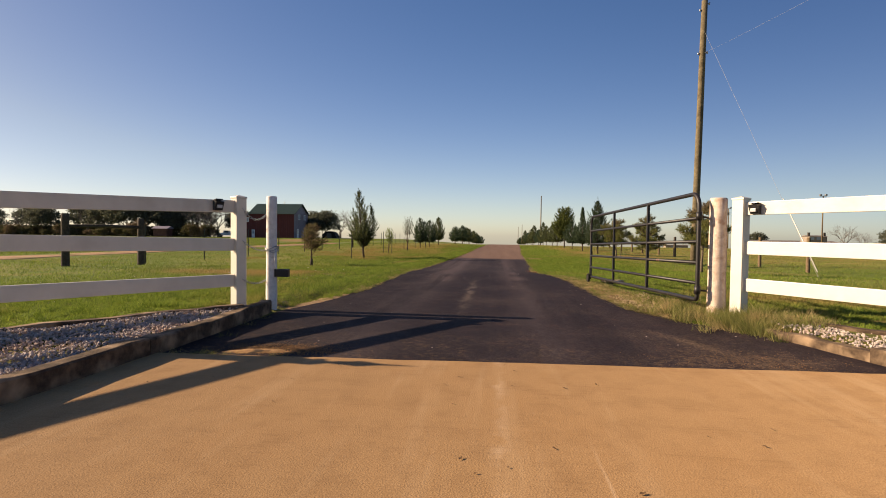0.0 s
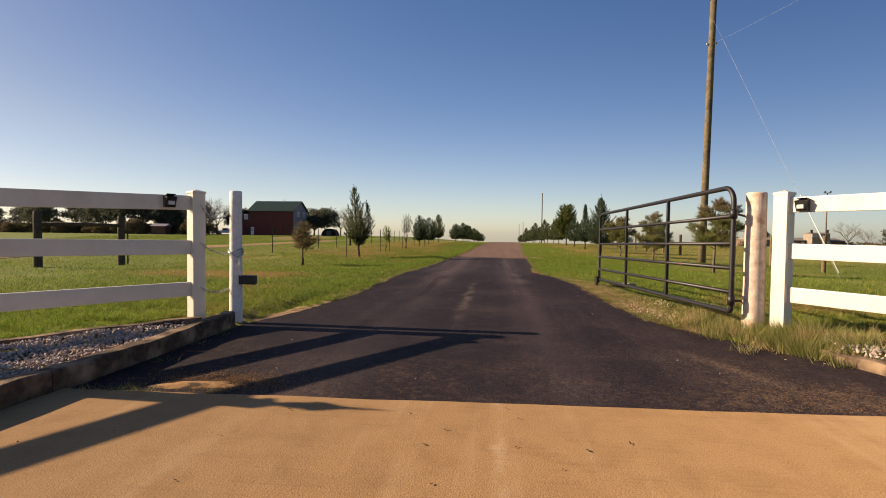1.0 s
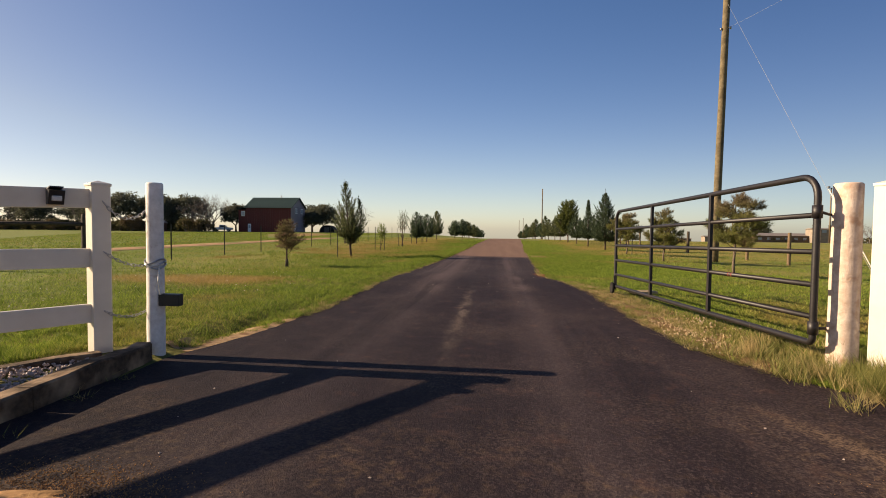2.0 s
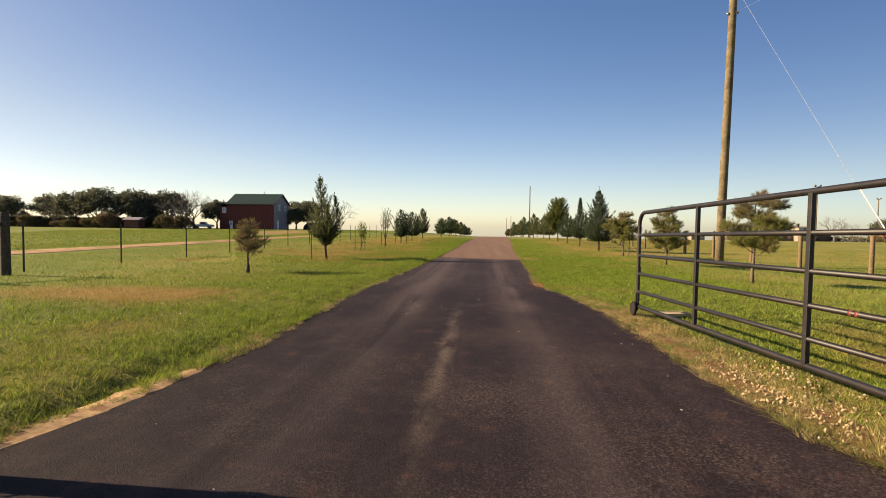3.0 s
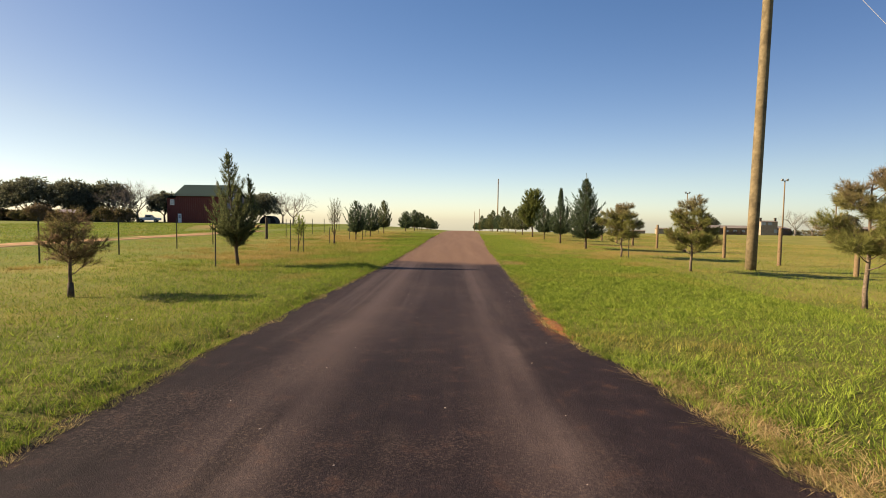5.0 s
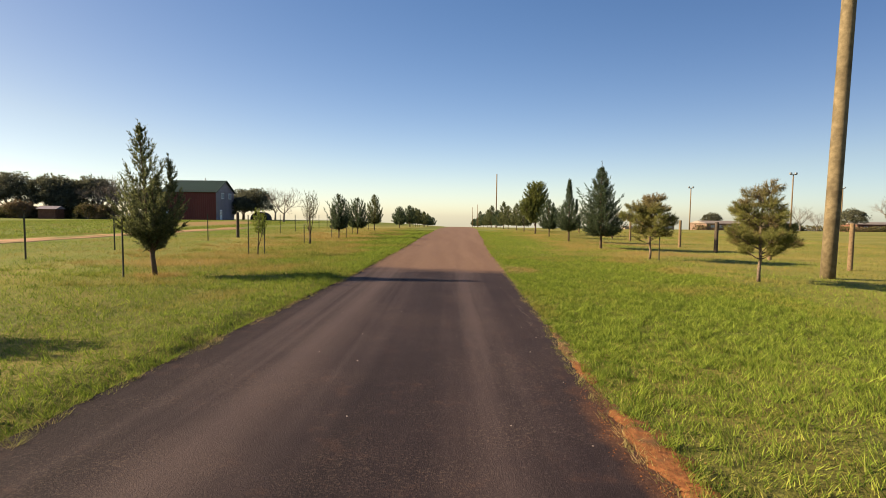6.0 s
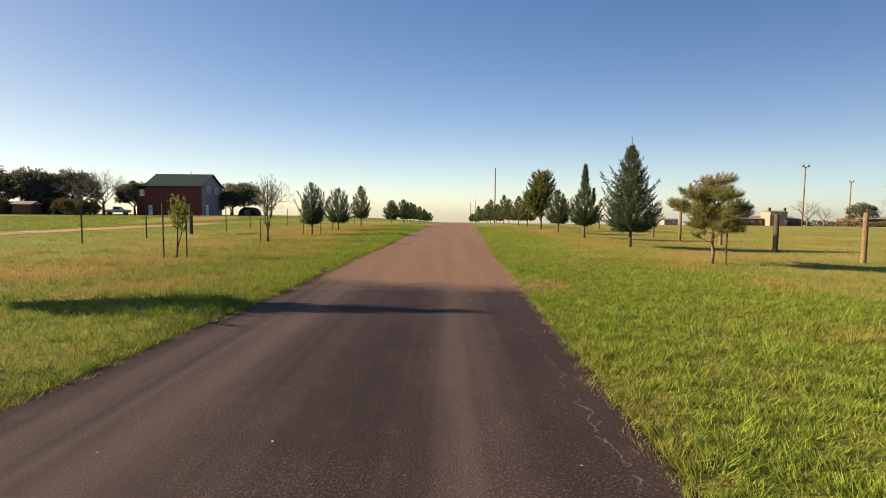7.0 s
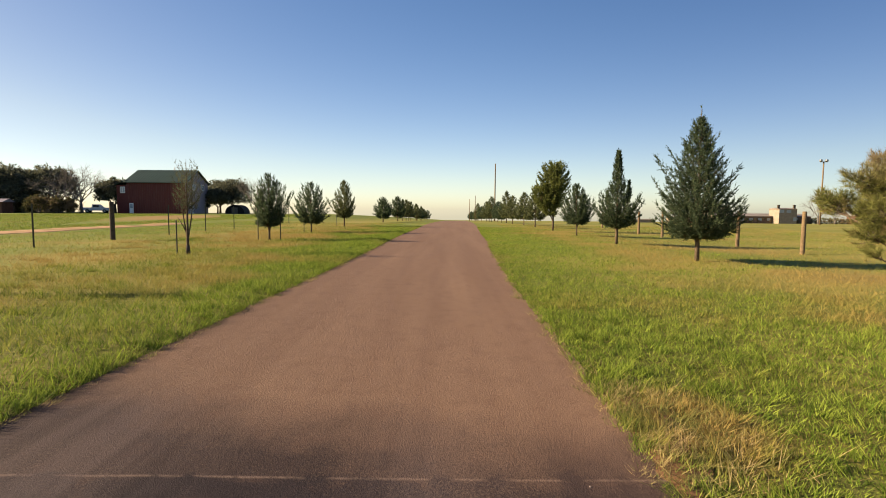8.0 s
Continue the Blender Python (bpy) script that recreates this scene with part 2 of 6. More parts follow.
def ground_material():
    w = Wire("lawn_soil")
    fine, mid, big = w.noise(22.0, 6.0), w.noise(1.6, 5.0), w.noise(0.16, 5.0)
    c = w.mix(w.span(fine, 0.3, 0.7), (0.05, 0.085, 0.013), (0.18, 0.23, 0.042))
    # brown thatch under the near blades, darkened for the shade between them
    shaded_thatch = w.mix(w.span(fine, 0.3, 0.7), (0.05, 0.06, 0.015), (0.15, 0.155, 0.04))
    c = w.mix(w.math("MULTIPLY", w.span(w.math("ABSOLUTE", w.x), 9.0, 5.0), w.span(w.y, 40.0, 28.0)), c, shaded_thatch)
    c = w.mix(w.math("MULTIPLY", w.span(mid, 0.42, 0.68), 0.45), c, (0.15, 0.115, 0.028))
    # drier farther from the driveway
    far = w.math("MULTIPLY", w.span(w.math("ABSOLUTE", w.x), 2.6, 6.5), w.span(w.y, 19.0, 32.0))
    far = w.math("MULTIPLY", far, w.span(w.x, -16.0, -10.0))
    dry = w.math("ADD", w.math("MULTIPLY", w.span(big, 0.46, 0.62), w.span(w.x, -22.0, -11.0, 0.3, 1.0)), w.math("MULTIPLY", far, 0.42))
    c = w.mix(w.math("MULTIPLY", dry, 0.5), c, (0.3, 0.235, 0.075))
    for (sx, sy), (rx, ry), force in SCORCHED:
        px, py = w.math("MULTIPLY", w.math("SUBTRACT", w.x, sx), 1 / rx), w.math("MULTIPLY", w.math("SUBTRACT", w.y, sy), 1 / ry)
        spot = w.span(w.math("SQRT", w.math("ADD", w.math("MULTIPLY", px, px), w.math("MULTIPLY", py, py))), 1.15, 0.3)
        c = w.mix(w.math("MULTIPLY", spot, min(1.0, 1.6 * force)), c, (0.27, 0.155, 0.06))
    # worn earth of the yard before the barn
    yard = w.math("MULTIPLY", w.band(w.math("ADD", w.x, w.math("MULTIPLY", w.y, 0.28)), -9.5, 9.0), w.band(w.y, 88.0, 34.0))
    yard = w.span(w.math("ADD", yard, w.math("MULTIPLY", w.math("SUBTRACT", mid, 0.5), 0.8)), 0.25, 0.6)
    c = w.mix(w.math("MULTIPLY", yard, 0.75), c, (0.26, 0.15, 0.07))
    return w.done(c, 0.95, fine, 0.8, 0.03)


def driveway_material():
    w = Wire("driveway_surface")
    grit, mid = w.noise(150.0, 3.0, (1, 1, 1), 0.75), w.noise(5.0, 7.0)
    streak, long_streak = w.noise(1.0, 6.0, (2.0, 0.1, 1.0)), w.noise(1.0, 5.0, (9.0, 0.2, 1.0))
    patch = w.noise(0.8, 5.0)
    stone, broad = w.noise(62.0, 4.0, (1, 1, 1), 0.7), w.noise(0.33, 4.0)
    tar = w.mix(w.span(grit, 0.35, 0.75), (0.007, 0.0045, 0.0062), (0.037, 0.0245, 0.0315))
    tar = w.mix(w.math("MULTIPLY", w.span(mid, 0.4, 0.7), 0.35), tar, (0.043, 0.03, 0.036))
    tar = w.mix(w.math("MULTIPLY", w.span(stone, 0.5, 0.68), w.math("ADD", w.span(broad, 0.42, 0.62, 0.0, 0.2), w.math("MULTIPLY", w.span(w.x, -0.6, 0.9, 0.0, 0.6), w.span(w.y, 11.0, 8.0)))), tar, (0.1, 0.074, 0.071))
    tar = w.mix(w.math("MULTIPLY", w.span(stone, 0.42, 0.3), 0.6), tar, (0.006, 0.004, 0.005))
    # dusty wheel tracks and the pale seam between them
    weave = w.math("ADD", w.x, w.math("MULTIPLY", w.math("SUBTRACT", w.noise(0.25, 2.0), 0.5), 0.3))
    tracks = w.math("MAXIMUM", w.math("MAXIMUM", w.band(weave, -1.32, 0.46), w.math("MULTIPLY", w.band(weave, 0.52, 0.4), 0.85)), w.math("MULTIPLY", w.math("MULTIPLY", w.band(weave, -1.88, 0.16), w.span(w.y, 13.0, 17.0)), 0.9))
    dust = w.math("MULTIPLY", w.math("MULTIPLY", tracks, w.span(streak, 0.22, 0.56)), w.span(stone, 0.35, 0.65, 0.3, 0.85))
    dust = w.math("MULTIPLY", dust, w.span(patch, 0.35, 0.6, 0.5, 1.0))
    tar = w.mix(dust, tar, (0.09, 0.067, 0.068))
    for cx, cy, wide, long in ((-1.2, 11.5, 0.3, 0.9), (0.52, 12.0, 0.26, 0.7), (0.5, 14.2, 0.2, 0.9), (-1.35, 15.2, 0.3, 1.6)):
        # worn pale spots on the lanes
        spot = w.math("MULTIPLY", w.math("MULTIPLY", w.band(w.x, cx, wide), w.band(w.y, cy, long)), w.span(mid, 0.3, 0.6, 0.4, 1.0))
        tar = w.mix(w.math("MULTIPLY", spot, 0.85), tar, (0.12, 0.088, 0.084))
    seam = w.math("MULTIPLY", w.band(w.math("ADD", w.x, w.math("MULTIPLY", mid, 0.2)), -0.33, 0.12), w.band(w.y, 9.0, 3.4))
    seam = w.math("MULTIPLY", w.math("MULTIPLY", seam, w.span(w.noise(1.0, 5.0, (5.0, 2.2, 1.0)), 0.38, 0.56)), w.span(stone, 0.36, 0.6, 0.3, 1.0))
    tar = w.mix(seam, tar, (0.16, 0.122, 0.097))
    # earth washed on to the right edge
    wash = w.math("MULTIPLY", w.band(w.x, 1.32, 0.38), w.band(w.y, 15.9, 1.6))
    wash = w.math("MULTIPLY", w.span(w.math("ADD", wash, w.math("MULTIPLY", w.math("SUBTRACT", mid, 0.5), 0.7)), 0.05, 0.55), w.span(stone, 0.35, 0.6, 0.5, 1.0))
    tar = w.mix(w.math("MULTIPLY", wash, 0.9), tar, (0.2, 0.085, 0.036))
    tar = w.mix(w.math("MULTIPLY", w.span(long_streak, 0.54, 0.7), 0.15), tar, (0.07, 0.048, 0.046))
    tar = w.mix(w.math("MULTIPLY", w.span(streak, 0.46, 0.34), 0.6), tar, (0.009, 0.006, 0.0085))
    wide_lane = w.math("MAXIMUM", w.band(w.x, -1.25, 0.45), w.band(w.x, 0.35, 0.4))
    wide_lane = w.math("MULTIPLY", w.math("MULTIPLY", wide_lane, w.span(w.y, 10.0, 14.0)), w.span(streak, 0.38, 0.58))
    tar = w.mix(w.math("MULTIPLY", wide_lane, 0.7), tar, (0.092, 0.066, 0.064))
    tar = w.mix(w.math("MULTIPLY", w.span(w.y, 13.0, 18.0), w.span(broad, 0.3, 0.6, 0.1, 0.4)), tar, (0.058, 0.042, 0.043))
    lane, stretch = w.noise(1.0, 3.0, (2.6, 0.035, 1.0)), w.span(w.y, 14.0, 18.0)
    worn = w.math("MAXIMUM", w.span(w.math("ABSOLUTE", w.math("ADD", w.x, 1.38)), 0.85, 0.55), w.math("MULTIPLY", w.span(w.math("ABSOLUTE", w.math("SUBTRACT", w.x, 0.52)), 0.36, 0.16), 0.7))
    tar = w.mix(w.math("MULTIPLY", w.math("MULTIPLY", worn, w.span(lane, 0.42, 0.6)), w.math("MULTIPLY", stretch, 0.6)), tar, (0.095, 0.071, 0.071))
    tar = w.mix(w.math("MULTIPLY", w.math("MULTIPLY", w.span(worn, 0.4, 0.0), w.span(lane, 0.56, 0.46)), w.math("MULTIPLY", stretch, 0.5)), tar, (0.024, 0.017, 0.02))
    chips = w.math("MULTIPLY", w.span(stone, 0.56, 0.66), w.math("MULTIPLY", w.math("MULTIPLY", stretch, w.span(w.x, -0.9, 0.6)), w.span(w.y, 22.5, 19.0)))
    tar = w.mix(w.math("MULTIPLY", chips, 0.6), tar, (0.17, 0.135, 0.13))
    brown = w.math("MULTIPLY", w.span(w.noise(0.9, 6.0, (1, 0.7, 1)), 0.5, 0.66), w.span(w.y, 13.0, 9.0))
    tar = w.mix(w.math("MULTIPLY", w.math("MULTIPLY", brown, w.span(stone, 0.4, 0.6)), 0.35), tar, (0.11, 0.078, 0.064))
    crack = w.math("ADD", w.x, w.math("MULTIPLY", w.math("SUBTRACT", w.noise(2.6, 5.0), 0.5), 0.55))
    crack = w.math("MULTIPLY", w.math("MULTIPLY", w.band(crack, 1.17, 0.009), w.band(w.y, 20.3, 2.6)), w.span(mid, 0.4, 0.5))
    tar = w.mix(w.math("MULTIPLY", crack, 0.8), tar, (0.22, 0.165, 0.14))
    # pale worn grit
    bare = w.math("MULTIPLY", w.span(patch, 0.46, 0.66), w.span(stone, 0.5, 0.66))
    tar = w.mix(w.math("MULTIPLY", bare, 0.55), tar, (0.15, 0.105, 0.08))
    # a scuffed streak and pale grit by the kerb
    run = w.math("ADD", w.x, w.math("MULTIPLY", w.y, 0.33))
    scuff = w.math("MULTIPLY", w.band(w.math("ADD", run, w.math("MULTIPLY", mid, 0.2)), 3.6, 0.13), w.band(w.y, 4.95, 0.75))
    pale = w.math("MULTIPLY", w.band(w.y, 4.3, 0.5), w.band(w.x, 2.2, 0.8))
    scuff = w.math("MULTIPLY", w.math("MAXIMUM", scuff, w.math("MULTIPLY", pale, w.span(mid, 0.4, 0.6))), w.span(stone, 0.38, 0.62))
    tar = w.mix(w.math("MULTIPLY", scuff, 0.8), tar, (0.24, 0.16, 0.1))
    # blown sand near the concrete
    sand = w.math("MULTIPLY", w.band(w.y, 4.2, 1.9), w.span(w.noise(16.0, 6.0), 0.5, 0.72))
    sand = w.math("MULTIPLY", sand, w.span(patch, 0.4, 0.6))
    tar = w.mix(w.math("MULTIPLY", sand, 0.5), tar, (0.2, 0.125, 0.065))
    # tan chip seal farther on
    tan = w.mix(w.span(grit, 0.3, 0.7), (0.125, 0.073, 0.05), (0.24, 0.152, 0.108))
    tan = w.mix(w.math("MULTIPLY", w.span(streak, 0.4, 0.7), 0.4), tan, (0.28, 0.183, 0.128))
    tan = w.mix(w.math("MULTIPLY", w.span(mid, 0.5, 0.75), 0.35), tan, (0.1, 0.054, 0.04))
    tan = w.mix(w.math("MULTIPLY", w.span(stone, 0.46, 0.32), 0.6), tan, (0.075, 0.042, 0.032))
    tan = w.mix(w.math("MULTIPLY", w.span(stone, 0.58, 0.72), 0.5), tan, (0.3, 0.2, 0.14))
    edge = w.math("ADD", w.y, w.math("MULTIPLY", w.math("SUBTRACT", mid, 0.5), 0.5))
    c = w.mix(w.span(edge, 25.28, 25.34), tar, w.mix(0.12, tar, tan))
    lip = w.math("MULTIPLY", w.band(w.math("ADD", w.y, w.math("MULTIPLY", patch, 0.06)), 25.36, 0.016), w.span(mid, 0.4, 0.55))
    c = w.mix(w.math("MULTIPLY", lip, 0.6), c, (0.24, 0.17, 0.14))
    fading = w.math("ADD", w.math("ADD", edge, w.math("MULTIPLY", w.math("SUBTRACT", patch, 0.5), 1.1)), w.math("MULTIPLY", w.x, 0.28))
    c = w.mix(w.span(fading, 25.45, 26.35), c, tan)
    return w.done(c, w.span(grit, 0.3, 0.7, 0.7, 0.95), w.math("ADD", grit, stone), 0.9, 0.01, 0.12, 0.3)


def concrete_material():
    w = Wire("apron_concrete")
    grit, mid, big = w.noise(120.0, 4.0), w.noise(5.0, 8.0), w.noise(0.5, 4.0)
    streak = w.noise(1.0, 5.0, (5.0, 0.4, 1.0))
    c = w.mix(w.span(grit, 0.3, 0.7), (0.3, 0.172, 0.077), (0.455, 0.28, 0.135))
    c = w.mix(w.math("MULTIPLY", w.span(mid, 0.45, 0.72), 0.45), c, (0.26, 0.148, 0.068))
    c = w.mix(w.math("MULTIPLY", w.span(streak, 0.52, 0.7), 0.4), c, (0.5, 0.335, 0.185))
    c = w.mix(w.math("MULTIPLY", w.span(big, 0.5, 0.7), 0.3), c, (0.37, 0.2, 0.08))
    # drag marks: pale scratches and a worn pale lane
    lane = w.math("MULTIPLY", w.band(w.math("ADD", w.x, w.math("MULTIPLY", mid, 0.16)), 0.13, 0.06), w.span(mid, 0.44, 0.6))
    mark = w.math("MULTIPLY", w.band(w.math("ADD", w.x, w.math("MULTIPLY", big, 0.1)), 0.52, 0.012), w.band(w.y, 2.0, 0.5))
    c = w.mix(w.math("MULTIPLY", w.math("MAXIMUM", lane, mark), 0.5), c, (0.6, 0.42, 0.26))
    broom = w.noise(1.0, 4.0, (1.2, 60.0, 1.0))
    c = w.mix(w.math("MULTIPLY", w.span(broom, 0.52, 0.7), w.span(mid, 0.45, 0.6, 0.05, 0.4)), c, (0.22, 0.125, 0.058))
    # dark pitted specks
    speck = w.math("MULTIPLY", w.span(w.noise(38.0, 3.0), 0.68, 0.76), 0.5)
    c = w.mix(speck, c, (0.12, 0.075, 0.04))
    return w.done(c, 0.9, grit, 0.5, 0.006, 0.1, 0.25)


def cladding_material(name, colour, pitch):
    """Ribbed metal sheeting: upright ribs along x and y."""
    w = Wire(name)
    big = w.noise(0.6, 4.0)
    c = w.mix(w.span(big, 0.3, 0.7), colour, tuple(v * 0.8 for v in colour))
    return w.done(c, 0.5, gloss=0.4)


MAT = {
    "lawn": ground_material(),
    "driveway": driveway_material(),
    "concrete": concrete_material(),
    "dirt": material("dirt_track", ((0.24, 0.13, 0.065), (0.4, 0.24, 0.13), 0.4, 0.95, 0.4), ((0.16, 0.13, 0.04), 2.0, 0.5, 0.62)),
    "soil": material("bare_soil", ((0.13, 0.048, 0.018), (0.29, 0.115, 0.042), 0.05, 0.95, 0.8), ((0.1, 0.065, 0.035), 0.25, 0.54, 0.68)),
    "sand": material("blown_sand", ((0.2, 0.105, 0.04), (0.4, 0.23, 0.1), 0.05, 0.95, 0.6), ((0.06, 0.04, 0.025), 0.12, 0.55, 0.65)),
    "brown_soil": material("brown_soil", ((0.085, 0.045, 0.024), (0.23, 0.125, 0.06), 0.05, 0.95, 0.8), ((0.1, 0.1, 0.03), 0.3, 0.5, 0.62)),
    "pale_sand": material("pale_sand", ((0.26, 0.16, 0.075), (0.46, 0.31, 0.17), 0.04, 0.95, 0.6), ((0.2, 0.11, 0.05), 0.15, 0.52, 0.66)),
    "strand": material("strand", ((0.2, 0.2, 0.21), (0.28, 0.28, 0.29), 0.5, 0.5, 0.0)),
    "red_paint": material("red_paint", ((0.09, 0.018, 0.013), (0.15, 0.035, 0.022), 0.02, 0.5, 0.0)),
    "vinyl": material("white_vinyl", ((0.6, 0.555, 0.475), (0.68, 0.635, 0.55), 0.3, 0.4, 0.05), ((0.52, 0.46, 0.38), 0.5, 0.58, 0.8)),
    "painted_wood": material("painted_wood", ((0.6, 0.57, 0.53), (0.78, 0.75, 0.71), 0.05, 0.7, 0.3), ((0.4, 0.32, 0.26), 0.12, 0.62, 0.75)),
    "old_post": material("old_post", ((0.5, 0.36, 0.27), (0.7, 0.58, 0.48), 0.08, 0.8, 0.4), ((0.36, 0.2, 0.12), 0.12, 0.55, 0.75)),
    "timber": material("timber", ((0.04, 0.026, 0.017), (0.12, 0.08, 0.05), 0.07, 0.9, 0.7), ((0.42, 0.29, 0.18), 0.3, 0.46, 0.7)),
    "pole": material("pole_wood", ((0.105, 0.083, 0.048), (0.195, 0.155, 0.095), 0.12, 0.9, 0.5), ((0.07, 0.055, 0.034), 0.6, 0.5, 0.68)),
    "fence_wood": material("fence_wood", ((0.09, 0.06, 0.035), (0.22, 0.155, 0.09), 0.06, 0.9, 0.5)),
    "dark_wood": material("dark_wood", ((0.035, 0.028, 0.022), (0.1, 0.08, 0.06), 0.06, 0.9, 0.5)),
    "gate": material("gate_enamel", ((0.006, 0.0048, 0.005), (0.016, 0.012, 0.012), 0.15, 0.5, 0.08), ((0.045, 0.03, 0.022), 0.25, 0.64, 0.8)),
    "rubber": material("rubber", ((0.006, 0.006, 0.006), (0.016, 0.015, 0.014), 0.05, 0.8, 0.2)),
    "steel": material("galvanised_steel", ((0.3, 0.3, 0.3), (0.5, 0.5, 0.5), 0.04, 0.45, 0.1), None, 0.9),
    "tpost": material("t_post_paint", ((0.03, 0.035, 0.025), (0.08, 0.075, 0.055), 0.06, 0.7, 0.2)),
    "black": material("black_plastic", ((0.012, 0.012, 0.013), (0.03, 0.03, 0.03), 0.1, 0.35, 0.05)),
    "lens": material("lamp_lens", ((0.35, 0.36, 0.36), (0.5, 0.5, 0.5), 0.03, 0.15, 0.1)),
    "stone": material("white_stone", ((0.26, 0.2, 0.175), (0.6, 0.515, 0.46), 0.05, 0.9, 0.4), ((0.4, 0.27, 0.19), 0.4, 0.52, 0.72)),
    "bark": material("bark", ((0.05, 0.035, 0.024), (0.15, 0.11, 0.075), 0.05, 0.95, 0.7)),
    "pale_bark": material("pale_bark", ((0.06, 0.045, 0.034), (0.2, 0.155, 0.115), 0.05, 0.95, 0.6)),
    "bare_twig": material("bare_twig", ((0.1, 0.088, 0.078), (0.2, 0.175, 0.155), 0.3, 0.95, 0.2)),
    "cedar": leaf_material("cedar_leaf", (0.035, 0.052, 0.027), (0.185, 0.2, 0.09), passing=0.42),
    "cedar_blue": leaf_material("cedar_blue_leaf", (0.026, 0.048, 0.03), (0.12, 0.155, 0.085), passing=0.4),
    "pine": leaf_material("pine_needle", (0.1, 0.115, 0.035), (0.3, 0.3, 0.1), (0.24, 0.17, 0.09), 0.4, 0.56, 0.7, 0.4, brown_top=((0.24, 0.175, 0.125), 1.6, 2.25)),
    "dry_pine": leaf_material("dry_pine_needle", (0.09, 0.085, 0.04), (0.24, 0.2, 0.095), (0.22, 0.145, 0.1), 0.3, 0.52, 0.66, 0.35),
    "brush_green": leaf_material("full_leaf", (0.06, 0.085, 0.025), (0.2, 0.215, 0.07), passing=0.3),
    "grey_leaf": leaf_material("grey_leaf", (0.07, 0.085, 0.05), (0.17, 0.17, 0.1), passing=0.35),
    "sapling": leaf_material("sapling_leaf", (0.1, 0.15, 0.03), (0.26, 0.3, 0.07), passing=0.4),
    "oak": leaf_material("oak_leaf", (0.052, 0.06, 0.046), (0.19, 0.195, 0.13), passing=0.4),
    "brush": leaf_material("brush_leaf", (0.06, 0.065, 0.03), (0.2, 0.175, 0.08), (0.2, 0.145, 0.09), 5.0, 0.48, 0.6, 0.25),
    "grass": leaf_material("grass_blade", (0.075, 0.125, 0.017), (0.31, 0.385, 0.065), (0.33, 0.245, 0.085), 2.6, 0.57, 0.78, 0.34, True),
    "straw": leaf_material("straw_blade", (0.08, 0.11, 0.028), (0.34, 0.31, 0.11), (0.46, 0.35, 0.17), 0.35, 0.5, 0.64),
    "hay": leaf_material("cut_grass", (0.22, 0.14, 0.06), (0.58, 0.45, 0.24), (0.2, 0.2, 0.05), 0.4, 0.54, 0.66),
    "leaf_litter": material("dry_leaf", ((0.07, 0.04, 0.02), (0.17, 0.1, 0.05), 0.01, 0.9, 0.0)),
    "barn_red": cladding_material("barn_red", (0.115, 0.012, 0.009), 0.3),
    "barn_grey": cladding_material("barn_grey", (0.27, 0.24, 0.28), 0.3),
    "barn_green": cladding_material("barn_green", (0.03, 0.056, 0.038), 0.3),
    "white_paint": material("white_paint", ((0.7, 0.7, 0.68), (0.8, 0.8, 0.78), 0.5, 0.5, 0.0)),
    "pane": material("dark_glass", ((0.25, 0.3, 0.36), (0.4, 0.45, 0.5), 2.0, 0.1, 0.0)),
    "cream": material("cream_board", ((0.22, 0.18, 0.14), (0.3, 0.25, 0.2), 0.8, 0.7, 0.1)),
    "plank": material("pale_plank", ((0.3, 0.22, 0.13), (0.46, 0.35, 0.22), 0.05, 0.9, 0.3)),
    "rust": material("rusty_sheet", ((0.09, 0.04, 0.028), (0.17, 0.08, 0.055), 0.8, 0.8, 0.1)),
    "brick": material("brown_wall", ((0.12, 0.08, 0.06), (0.2, 0.14, 0.11), 0.5, 0.9, 0.1)),
    "flat_roof": material("roof_sheet", ((0.17, 0.145, 0.125), (0.24, 0.21, 0.19), 2.0, 0.7, 0.0)),
}

